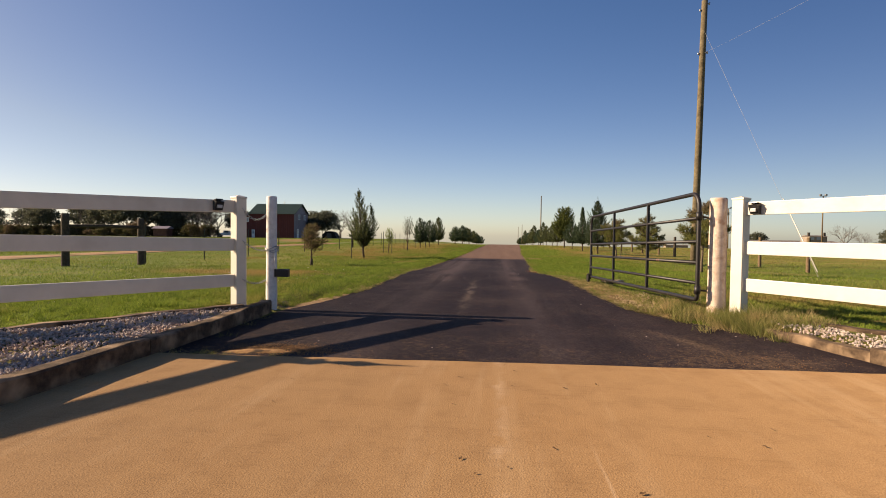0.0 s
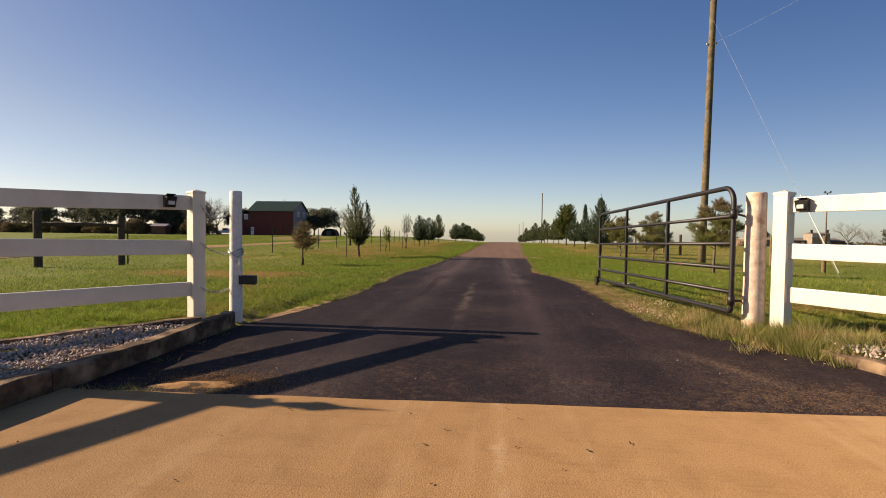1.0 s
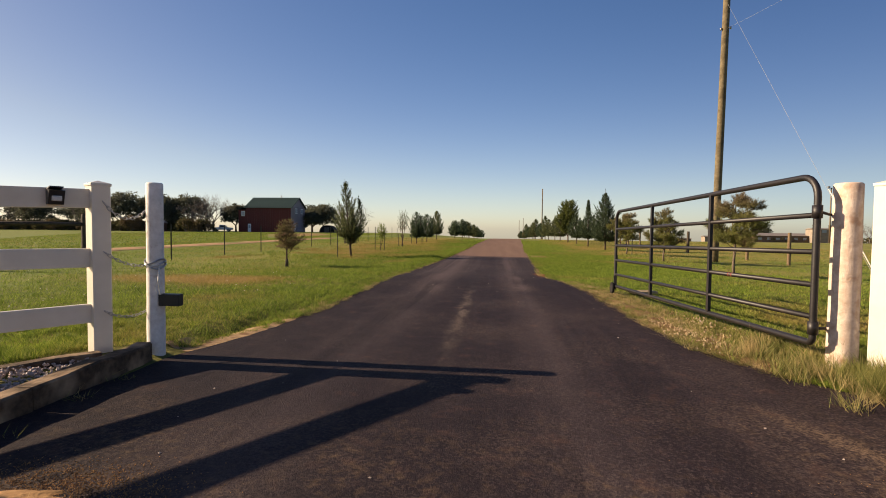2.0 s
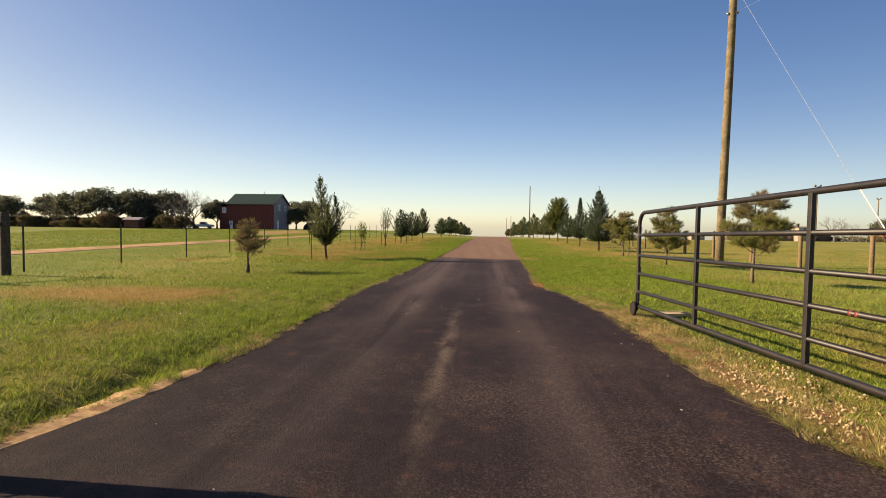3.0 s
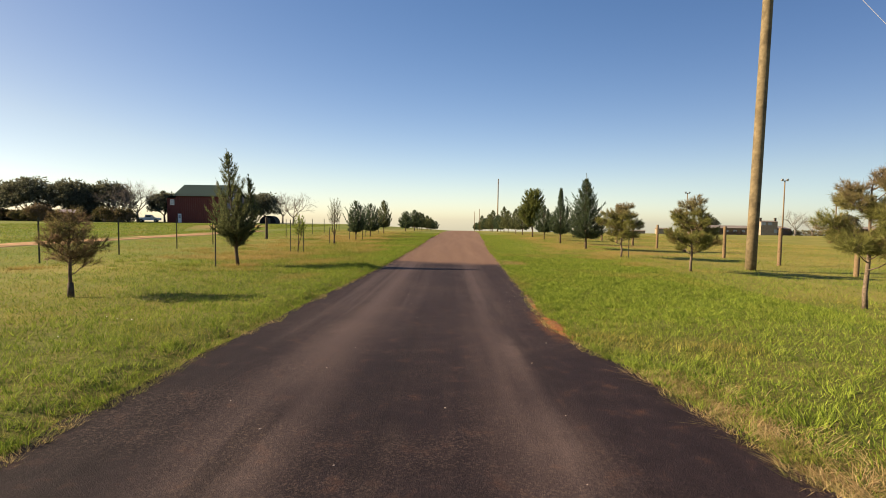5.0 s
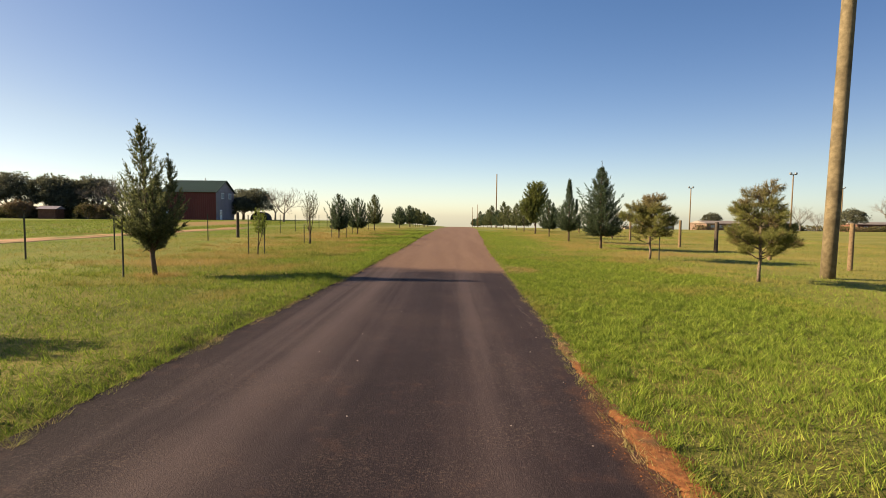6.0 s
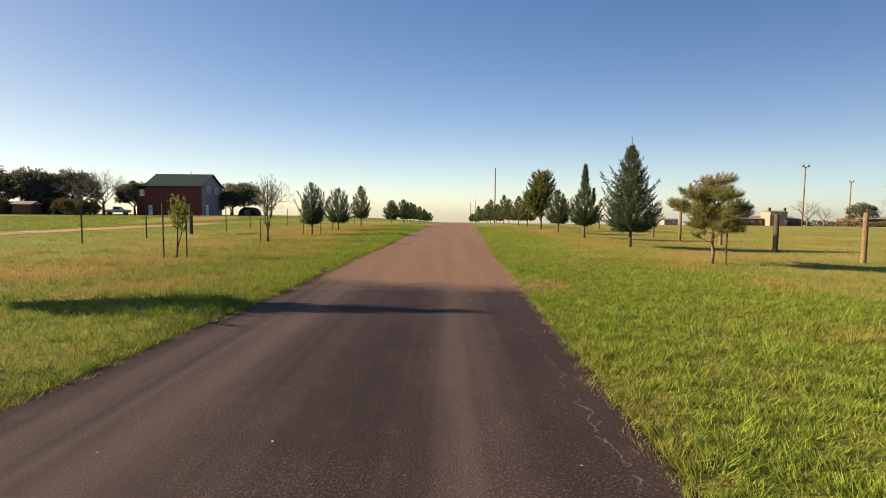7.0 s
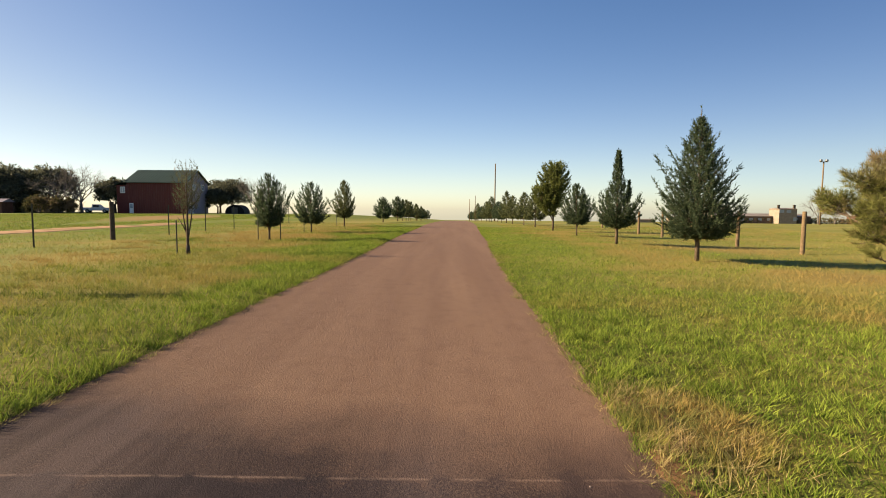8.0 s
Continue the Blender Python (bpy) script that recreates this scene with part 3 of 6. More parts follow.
# ---- building tools ----
class Geo:
    """Collects vertices and faces of one mesh."""

    def __init__(self):
        self.v, self.f = [], []

    def add(self, verts, faces):
        k = len(self.v)
        self.v.extend(tuple(p) for p in verts)
        self.f.extend(tuple(i + k for i in face) for face in faces)
        return self

    def box(self, lo, hi, m=None, bevel=0.0):
        bm = bmesh.new()
        bmesh.ops.create_cube(bm, size=1.0)
        size, mid = [h - l for l, h in zip(lo, hi)], [(h + l) / 2 for l, h in zip(lo, hi)]
        bmesh.ops.transform(bm, matrix=Matrix.Translation(mid) @ Matrix.Diagonal((*size, 1)), verts=bm.verts)
        if bevel:
            bmesh.ops.bevel(bm, geom=bm.edges[:], offset=bevel, segments=2, affect="EDGES", profile=0.6)
        if m is not None:
            bmesh.ops.transform(bm, matrix=m, verts=bm.verts)
        bm.verts.index_update()
        self.add([v.co for v in bm.verts], [[v.index for v in f.verts] for f in bm.faces])
        bm.free()
        return self

    def tube(self, points, radii, sides=8, caps=True):
        points = [Vector(p) for p in points]
        if not hasattr(radii, "__len__"):
            radii = [radii] * len(points)
        k, up = len(self.v), None
        for i, p in enumerate(points):
            along = (points[min(i + 1, len(points) - 1)] - points[max(i - 1, 0)]).normalized()
            if up is None:
                up = along.orthogonal().normalized()
            else:
                up = (up - along * up.dot(along))
                up = up.normalized() if up.length > 1e-6 else along.orthogonal().normalized()
            side = along.cross(up)
            for j in range(sides):
                t = 2 * math.pi * j / sides
                self.v.append(tuple(p + (up * math.cos(t) + side * math.sin(t)) * radii[i]))
        for i in range(len(points) - 1):
            for j in range(sides):
                q = (j + 1) % sides
                self.f.append((k + i * sides + j, k + i * sides + q, k + (i + 1) * sides + q, k + (i + 1) * sides + j))
        if caps:
            self.f.append(tuple(k + j for j in reversed(range(sides))))
            self.f.append(tuple(k + (len(points) - 1) * sides + j for j in range(sides)))
        return self

    def mesh(self, name, smooth=True):
        me = bpy.data.meshes.new(name)
        me.from_pydata(self.v, [], self.f)
        if smooth:
            me.polygons.foreach_set("use_smooth", [True] * len(me.polygons))
        me.update()
        return me


def triangles(name, corners):
    """A mesh of loose triangles from an array (n, 3, 3)."""
    n = len(corners)
    me = bpy.data.meshes.new(name)
    me.vertices.add(3 * n)
    me.vertices.foreach_set("co", np.ascontiguousarray(corners, dtype=np.float32).ravel())
    me.loops.add(3 * n)
    me.loops.foreach_set("vertex_index", np.arange(3 * n, dtype=np.int32))
    me.polygons.add(n)
    me.polygons.foreach_set("loop_start", np.arange(0, 3 * n, 3, dtype=np.int32))
    me.update(calc_edges=True)
    return me


def thing(name, m, label, category, group="", kind=""):
    ob = new(name)
    ob.empty_display_size = 0.1
    ob.matrix_world = m
    return tagged(ob, label, category, group, kind)


def part(name, geo, mat, parent, label="", smooth=False):
    me = geo.mesh(name, smooth) if isinstance(geo, Geo) else geo
    if not me.materials:
        me.materials.append(mat)
    ob = new(name, me)
    ob.parent = parent
    return tagged(ob, label)


def solid(name, geo, mat, label, category="", group="", kind="", smooth=False):
    ob = part(name, geo, mat, None, "", smooth)
    return tagged(ob, label, category, group, kind)


def ease(a, b, v):
    t = min(1.0, max(0.0, (v - a) / (b - a)))
    return t * t * (3 - 2 * t)


def along(table, v):
    """A value between the rows (place, value) of a table."""
    xs, ys = zip(*table)
    return float(np.interp(v, xs, ys))


ROAD_LEFT = [(3.0, -2.72), (6.2, -2.72), (7.4, -2.46), (10, -2.36), (14, -2.44), (18, -2.5), (25, -2.12), (32, -1.92), (38.4, -1.78), (46, -1.72), (56, -1.35), (75, -0.9), (140, 0.6)]
ROAD_RIGHT = [(3.0, 3.6), (4.6, 3.25), (5.6, 2.85), (6.2, 2.3), (7.0, 2.0), (8.2, 1.82), (11.3, 1.74), (13, 1.55), (14.2, 1.35), (15.2, 1.2), (17, 1.24), (19.4, 1.38), (25, 1.55), (28, 1.64), (32, 1.72), (38, 1.95), (43, 2.25), (48.6, 2.4), (60, 2.9), (75, 3.4), (140, 5.4)]


def ground_z(x, y):
    z = 0.17 * (1 - ease(12, 19, y)) + 0.02
    d = max(0.0, y - 60.0 - 75.0 * ease(-8, -30, x))
    z -= 0.021 * d * d / (d + 22.0)
    z -= 0.1 * ease(7, 12, x) * ease(14, 19, y)
    bank = 1 - ease(7.0, 11.0, y)
    kerb = along([(-20, 9.0), (0.6, 4.25), (3.0, 3.55), (4.45, 3.17), (5.3, 2.95), (5.85, 2.85), (6.4, 2.5), (8, 2.1)], y)
    z += bank * (0.085 * ease(-2.75, -2.95, x) if x < 0 else 0.12 * ease(kerb, kerb + 0.3, x))
    if x < 0 and y > 9:
        # turf stands a little above the driveway
        edge = along(ROAD_LEFT, y)
        z += 0.05 * ease(edge - 0.05, edge - 0.22, x) * (1 - ease(edge - 0.5, edge - 2.2, x)) * ease(9, 13, y) * (1 - ease(45, 60, y))
    if abs(x) > 2.5 and y > 6:
        z += (0.03 * noise.noise((x * 0.35, y * 0.35, 0)) + 0.015 * noise.noise((x * 1.3, y * 1.3, 4))) * (1 - ease(7, 11, abs(x))) * (1 - ease(35, 50, y))
    return z


GRID_X, GRID_Y = np.arange(-66.0, 28.25, 0.25), np.arange(-3.0, 114.0, 0.25)
GRID_Z = np.array([[ground_z(x, y) for y in GRID_Y] for x in GRID_X])


def ground_many(x, y):
    """Ground heights at many places near the driveway."""
    i, j = (x - GRID_X[0]) / 0.25, (y - GRID_Y[0]) / 0.25
    i0, j0 = np.clip(i.astype(int), 0, len(GRID_X) - 2), np.clip(j.astype(int), 0, len(GRID_Y) - 2)
    u, v = np.clip(i - i0, 0, 1), np.clip(j - j0, 0, 1)
    return (GRID_Z[i0, j0] * (1 - u) + GRID_Z[i0 + 1, j0] * u) * (1 - v) + (GRID_Z[i0, j0 + 1] * (1 - u) + GRID_Z[i0 + 1, j0 + 1] * u) * v

# ---- ground, driveway, apron ----
def road_edges(y):
    ragged = 0.06 * noise.noise((y * 1.1, 1.7, 0)) + 0.05 * noise.noise((y * 4.3, 3.1, 0))
    ragged2 = 0.06 * noise.noise((y * 1.1, 9.7, 0)) + 0.05 * noise.noise((y * 4.3, 7.1, 0))
    return along(ROAD_LEFT, y) + ragged, along(ROAD_RIGHT, y) + ragged2


def build_ground():
    def steps(near, step, far, grow):
        out, v, s = [], 0.0, step
        while v < far:
            out.append(v)
            s = step if v < near else s * grow
            v += s
        return out + [far]
    xs = steps(6, 0.25, 3000, 1.12)
    xs = [-v for v in reversed(xs[1:])] + xs
    ys = [-v for v in reversed(steps(4, 0.5, 3000, 1.3)[1:])] + steps(50, 0.4, 3000, 1.09)
    g = Geo()
    g.v = [(x, y, ground_z(x, y)) for y in ys for x in xs]
    w = len(xs)
    for j in range(len(ys) - 1):
        for i in range(w - 1):
            g.f.append((j * w + i, j * w + i + 1, (j + 1) * w + i + 1, (j + 1) * w + i))
    solid("ground", g, MAT["lawn"], "wide mown lawn with green and dry brown patches", "ground", kind="structure", smooth=True)


def strip(ys, left, right, lift, across=8, skirt=0.05):
    """A sheet along y between two edges, laid on the ground, with its rims turned down."""
    g = Geo()
    for y in ys:
        a, b = left(y), right(y)
        rows = [(a - 0.02, -skirt)] + [(a + (b - a) * i / across, lift) for i in range(across + 1)] + [(b + 0.02, -skirt)]
        for x, up in rows:
            g.v.append((x, y, flat_z(x, y) + up))
    w = across + 3
    for j in range(len(ys) - 1):
        for i in range(w - 1):
            g.f.append((j * w + i, j * w + i + 1, (j + 1) * w + i + 1, (j + 1) * w + i))
    return g


def flat_z(x, y):
    return ground_z(0.0, y)


def concrete_edge(x):
    return 3.925 + 0.036 * x + 0.02 * noise.noise((x * 2.0, 0, 5))


def build_roads():
    ys = [3.2 + 0.2 * i for i in range(int((60 - 3.2) / 0.2))] + [60 + 1.5 * i for i in range(54)]
    g = strip(ys, lambda y: road_edges(y)[0], lambda y: road_edges(y)[1], 0.014, 10)
    solid("road", g, MAT["driveway"], "black asphalt driveway with dusty wheel tracks, tan chip seal farther on", "driveway", kind="structure")
    # concrete apron in front of the gate, widening towards the public road behind
    g = Geo()
    n = 24
    for j in range(30):
        t = j / 29
        for i in range(n + 1):
            s = i / n
            y = -14.0 + 18.0 * (1 - t)
            a, b = along([(-14, -9.0), (-2.4, -2.76), (4.2, -2.74)], y), along([(-14, 12.0), (0.6, 4.12), (3.0, 3.46), (4.2, 3.2)], y)
            x = a + (b - a) * s
            p = Vector((x, y if j else concrete_edge(x), 0))
            g.v.append((p.x, p.y, flat_z(p.x, p.y) + 0.026))
    for j in range(29):
        for i in range(n):
            k = j * (n + 1) + i
            g.f.append((k + 1, k, k + n + 1, k + n + 2))
    k = len(g.v)
    for i in range(n + 1):
        x, y, z = g.v[i]
        g.v.append((x, y + 0.012, z - 0.05))
    for i in range(n):
        g.f.append((i, i + 1, k + i + 1, k + i))
    solid("pavement", g, MAT["concrete"], "tan concrete apron with faint tyre marks", "pavement", kind="structure")
    # sandy farm track across the field
    ys = [-20 + 2.0 * i for i in range(60)]
    mid = lambda y: along([(-20, -21.0), (28, -20.2), (60, -20.2), (75, -22.5), (100, -34)], y)
    g = strip(ys, lambda y: mid(y) - 1.3 + 0.8 * noise.noise((y * 0.3, 2, 2)), lambda y: mid(y) + 1.0 + 0.8 * noise.noise((y * 0.3, 8, 2)), 0.012, 6, 0.01)
    solid("dirt_track", g, MAT["dirt"], "pale sandy farm track across the field", "track", kind="structure", smooth=True)


def soil_patch(table, mat, label, seed, ragged=0.08, high=0.012):
    """Loose earth lying along the driveway's edge: rows of y, inner x, outer x."""
    y0, y1 = table[0][0], table[-1][0]
    n, m = int((y1 - y0) / 0.05), 8
    g = Geo()
    for j in range(n + 1):
        y = y0 + (y1 - y0) * j / n
        a, b = along([(r[0], r[1]) for r in table], y), along([(r[0], r[2]) for r in table], y)
        a += ragged * (noise.noise((y * 3.1, seed, 0)) + 0.6 * noise.noise((y * 9.0, seed, 3)))
        b += ragged * (noise.noise((y * 2.7, seed, 6)) + 0.7 * noise.noise((y * 11.0, seed, 9)))
        for i in range(m + 1):
            s = i / m
            x = a + (b - a) * s
            k = math.sin(math.pi * s) * min(1.0, j / 5, (n - j) / 5)
            lift = (high + 0.4 * high * noise.noise((x * 14, y * 14, seed))) * k - 0.006 * (1 - k)
            g.v.append((x, y, max(ground_z(x, y), flat_z(x, y) + 0.014) + lift))
    for j in range(n):
        for i in range(m):
            q = j * (m + 1) + i
            g.f.append((q, q + 1, q + m + 2, q + m + 1))
    solid("verge_soil", g, MAT[mat], label, "soil", kind="structure", smooth=True)


build_ground()
build_roads()
soil_patch([(6.45, -2.98, -2.64), (6.8, -2.88, -2.54), (7.1, -2.75, -2.46), (7.6, -2.66, -2.4), (8.1, -2.52, -2.36), (8.3, -2.46, -2.38)], "pale_sand", "pale sandy strip along the asphalt edge", 3.0, 0.05, 0.008)
soil_patch([(14.7, 1.26, 1.32), (15.1, 1.16, 1.36), (15.5, 1.12, 1.42), (15.9, 1.12, 1.42), (16.25, 1.19, 1.34), (16.5, 1.24, 1.28)], "soil", "orange bare soil washed over the asphalt edge", 5.0, 0.1, 0.009)
soil_patch([(6.3, 2.2, 2.7), (6.8, 1.98, 2.5), (7.3, 1.92, 2.45), (8.2, 1.8, 2.25), (9.3, 1.74, 2.2), (10.2, 1.74, 1.98), (11.0, 1.72, 1.86)], "brown_soil", "brown crumbly soil on the verge inside the gate", 7.0, 0.07, 0.01)
soil_patch([(25.1, 1.54, 1.6), (25.4, 1.52, 1.84), (25.8, 1.54, 1.96), (26.2, 1.57, 1.92), (26.7, 1.6, 1.7)], "brown_soil", "brown soil and dead grass where the chip seal begins", 9.0, 0.08, 0.008)
soil_patch([(16.95, 1.24, 1.28), (17.2, 1.17, 1.4), (17.5, 1.19, 1.38), (17.75, 1.25, 1.3)], "soil", "orange bare soil washed over the asphalt edge", 6.0, 0.12, 0.004)
soil_patch([(17.85, 1.27, 1.3), (18.1, 1.22, 1.42), (18.45, 1.27, 1.42), (18.9, 1.32, 1.4), (19.3, 1.36, 1.39)], "brown_soil", "brown bare soil along the asphalt edge", 8.0, 0.12, 0.004)

# ---- the entrance: fences, posts, gate, beds ----
def turn(x, y, z, degrees):
    return pose(x, y, z, 0, 0, degrees)


def ranch_fence(x, y, degrees, zs, top, base, label, length=2.37):
    """A square vinyl post with a cap, and three flat rails running off along its local x."""
    f = thing("ranch_fence", turn(x, y, base, degrees), label, "fence", "white fences beside the gate")
    g = Geo().box((-0.068, -0.068, -0.12), (0.068, 0.068, top - base - 0.02), None, 0.006)
    part("post", g, MAT["vinyl"], f)
    g = Geo().box((-0.074, -0.074, top - base - 0.03), (0.074, 0.074, top - base - 0.008), None, 0.004)
    g.add([(-0.072, -0.072, top - base - 0.008), (0.072, -0.072, top - base - 0.008), (0.072, 0.072, top - base - 0.008), (-0.072, 0.072, top - base - 0.008), (0, 0, top - base + 0.016)],
          [(0, 1, 4), (1, 2, 4), (2, 3, 4), (3, 0, 4)])
    part("post_cap", g, MAT["vinyl"], f)
    for z, z_end in zs:
        slope = pose(0, 0, z - base, 0, -math.degrees(math.atan2(z_end - z, length)), 0)
        g = Geo().box((0.06, -0.02, -0.076), (length, 0.02, 0.076), slope, 0.007)
        part("rail", g, MAT["vinyl"], f)
    return f


LEFT_TURN, RIGHT_TURN = 239.0, -57.0
ranch_fence(-3.2, 6.03, LEFT_TURN, ((1.525, 1.465), (1.05, 1.085), (0.605, 0.625)), 1.655, 0.2, "white vinyl three-rail fence end beside the gateway", 2.51)
ranch_fence(-4.53, 3.82, 247.0, ((1.465, 1.43), (1.085, 1.06), (0.625, 0.6)), 1.6, 0.2, "white vinyl three-rail fence running on from the gateway")
ranch_fence(-5.46, 1.64, 247.0, ((1.43, 1.4), (1.06, 1.03), (0.6, 0.57)), 1.57, 0.2, "white vinyl three-rail fence running on along the road")
ranch_fence(4.22, 4.31, -64.0, ((1.555, 1.555), (1.095, 1.095), (0.66, 0.66)), 1.69, 0.28, "white vinyl three-rail fence running on from the open gate")
ranch_fence(2.89, 6.33, RIGHT_TURN, ((1.555, 1.555), (1.095, 1.095), (0.66, 0.66)), 1.69, 0.28, "white vinyl three-rail fence end by the open gate")


def solar_light(x, y, z, degrees):
    s = thing("solar_light", turn(x, y, z, degrees), "small black solar light clipped on a fence rail", "lamp", "solar lights on the fence rails")
    g = Geo().add([(-0.05, 0, -0.07), (0.05, 0, -0.07), (0.05, -0.045, -0.07), (-0.05, -0.045, -0.07),
                   (-0.05, 0, 0.05), (0.05, 0, 0.05), (0.05, -0.085, 0.035), (-0.05, -0.085, 0.035)],
                  [(0, 3, 2, 1), (4, 5, 6, 7), (0, 1, 5, 4), (2, 3, 7, 6), (1, 2, 6, 5), (3, 0, 4, 7)])
    part("housing", g, MAT["black"], s)
    part("lens", Geo().box((-0.032, -0.078, -0.045), (0.032, -0.05, -0.005), None, 0.006), MAT["lens"], s, "pale plastic lens")
    part("solar_panel", Geo().box((-0.044, -0.078, 0.045), (0.044, -0.008, 0.054), pose(0, 0, 0, -10)), MAT["black"], s)


def beside(x, y, degrees, d, off):
    a = radians(degrees)
    return x + d * math.cos(a) - off * math.sin(a), y + d * math.sin(a) + off * math.cos(a)


px, py = beside(-3.2, 6.03, LEFT_TURN, 0.3, 0.024)
solar_light(px, py, 1.535, LEFT_TURN + 180)


def post_light(x, y, z):
    cap = thing("solar_post_light", turn(x, y, z, 30), "small solar lantern standing on a fence post", "lamp", "solar lanterns on the fence posts")
    part("base", Geo().box((-0.07, -0.07, 0.0), (0.07, 0.07, 0.025), None, 0.005), MAT["black"], cap)
    part("stem", Geo().tube([(0, 0, 0.02), (0, 0, 0.09)], [0.035, 0.022], 8), MAT["black"], cap)
    part("lantern", Geo().tube([(0, 0, 0.085), (0, 0, 0.16)], [0.05, 0.06], 8), MAT["lens"], cap, "pale plastic lantern")
    part("roof", Geo().tube([(0, 0, 0.16), (0, 0, 0.19), (0, 0, 0.24), (0, 0, 0.36)], [0.085, 0.06, 0.022, 0.006], 8), MAT["black"], cap)


post_light(-4.53, 3.82, 1.615)
post_light(-5.46, 1.64, 1.585)
px, py = beside(2.89, 6.33, RIGHT_TURN, 0.2, -0.024)
solar_light(px, py, 1.555, RIGHT_TURN)


def round_post(name, x, y, z, height, radius, mat, label, category, group="", lean=(0, 0), sides=14, seed=0):
    """A slightly crooked round timber with a worn, uneven top."""
    p = thing(name, turn(x, y, z, seed * 67), label, category, group)
    n = 7
    pts = [(lean[0] * i / n + 0.008 * noise.noise((seed, i, 0)), lean[1] * i / n + 0.008 * noise.noise((seed, i, 9)), -0.25 + (height + 0.25) * i / n) for i in range(n + 1)]
    rad = [radius * (1.06 - 0.1 * i / n + 0.04 * noise.noise((i * 0.8, seed, 3))) for i in range(n + 1)]
    pts.append((pts[-1][0], pts[-1][1], height + 0.012))
    rad.append(rad[-1] * 0.88)
    part("shaft", Geo().tube(pts, rad, sides), mat, p, "", True)
    return p


latch_post = round_post("gate_post", -2.87, 6.25, 0.2, 1.46, 0.068, MAT["painted_wood"], "round white-painted wooden gate post with a dark latch box", "post", "gate posts", seed=3)
box_ob = part("latch_box", Geo().box((-0.06, -0.035, -0.05), (0.12, 0.035, 0.05), Matrix.Translation((0, 0, 0)), 0.006), MAT["gate"], latch_post, "dark steel latch box")
box_ob.matrix_basis = turn(0, 0, 0.49, -3 * 67) @ pose(0.12, -0.02, 0)
hinge_post = round_post("gate_post", 2.69, 6.46, 0.28, 1.4, 0.1, MAT["old_post"], "thick round wooden hinge post with worn pale paint", "post", "gate posts", seed=8, sides=18)


def chain(start, stop, sag, links):
    """Oval links hanging between two places."""
    g = Geo()
    a, b = Vector(start), Vector(stop)
    for i in range(links):
        t = (i + 0.5) / links
        p = a.lerp(b, t) - Vector((0, 0, sag * 4 * t * (1 - t)))
        way = (b - a) / links - Vector((0, 0, sag * 4 * (1 - 2 * t) / links))
        m = Matrix.Translation(p) @ way.to_track_quat("X", "Z").to_matrix().to_4x4() @ pose(0, 0, 0, 90 * (i % 2) + 20)
        ln = way.length * 0.72
        ring = [m @ Vector((ln * math.cos(q), 0.012 * math.sin(q), 0)) for q in [2 * math.pi * k / 10 for k in range(11)]]
        g.tube(ring, 0.0032, 5, False)
    return g


for z0, z1, s in ((1.5, 1.44, 0.1), (1.1, 0.98, 0.04), (0.62, 0.6, 0.05)):
    solid("chain", chain((-3.13, 6.0, z0), (-2.93, 6.22, z1), s, 11), MAT["steel"], "galvanised chain between fence post and gate post", "chain", "chains at the latch post")
g = Geo()
for k in range(3):
    ring = [(-2.87 + 0.078 * math.cos(q), 6.25 + 0.078 * math.sin(q), 0.97 + 0.022 * k + 0.02 * math.sin(q * 2 + k)) for q in [2 * math.pi * j / 20 for j in range(21)]]
    g.tube(ring, 0.007, 5, False)
g.tube([(-2.8, 6.2, 0.97), (-2.79, 6.17, 0.85), (-2.77, 6.17, 0.74)], 0.008, 5)
solid("chain", g, MAT["steel"], "chain wound round the white gate post", "chain", "chains at the latch post")


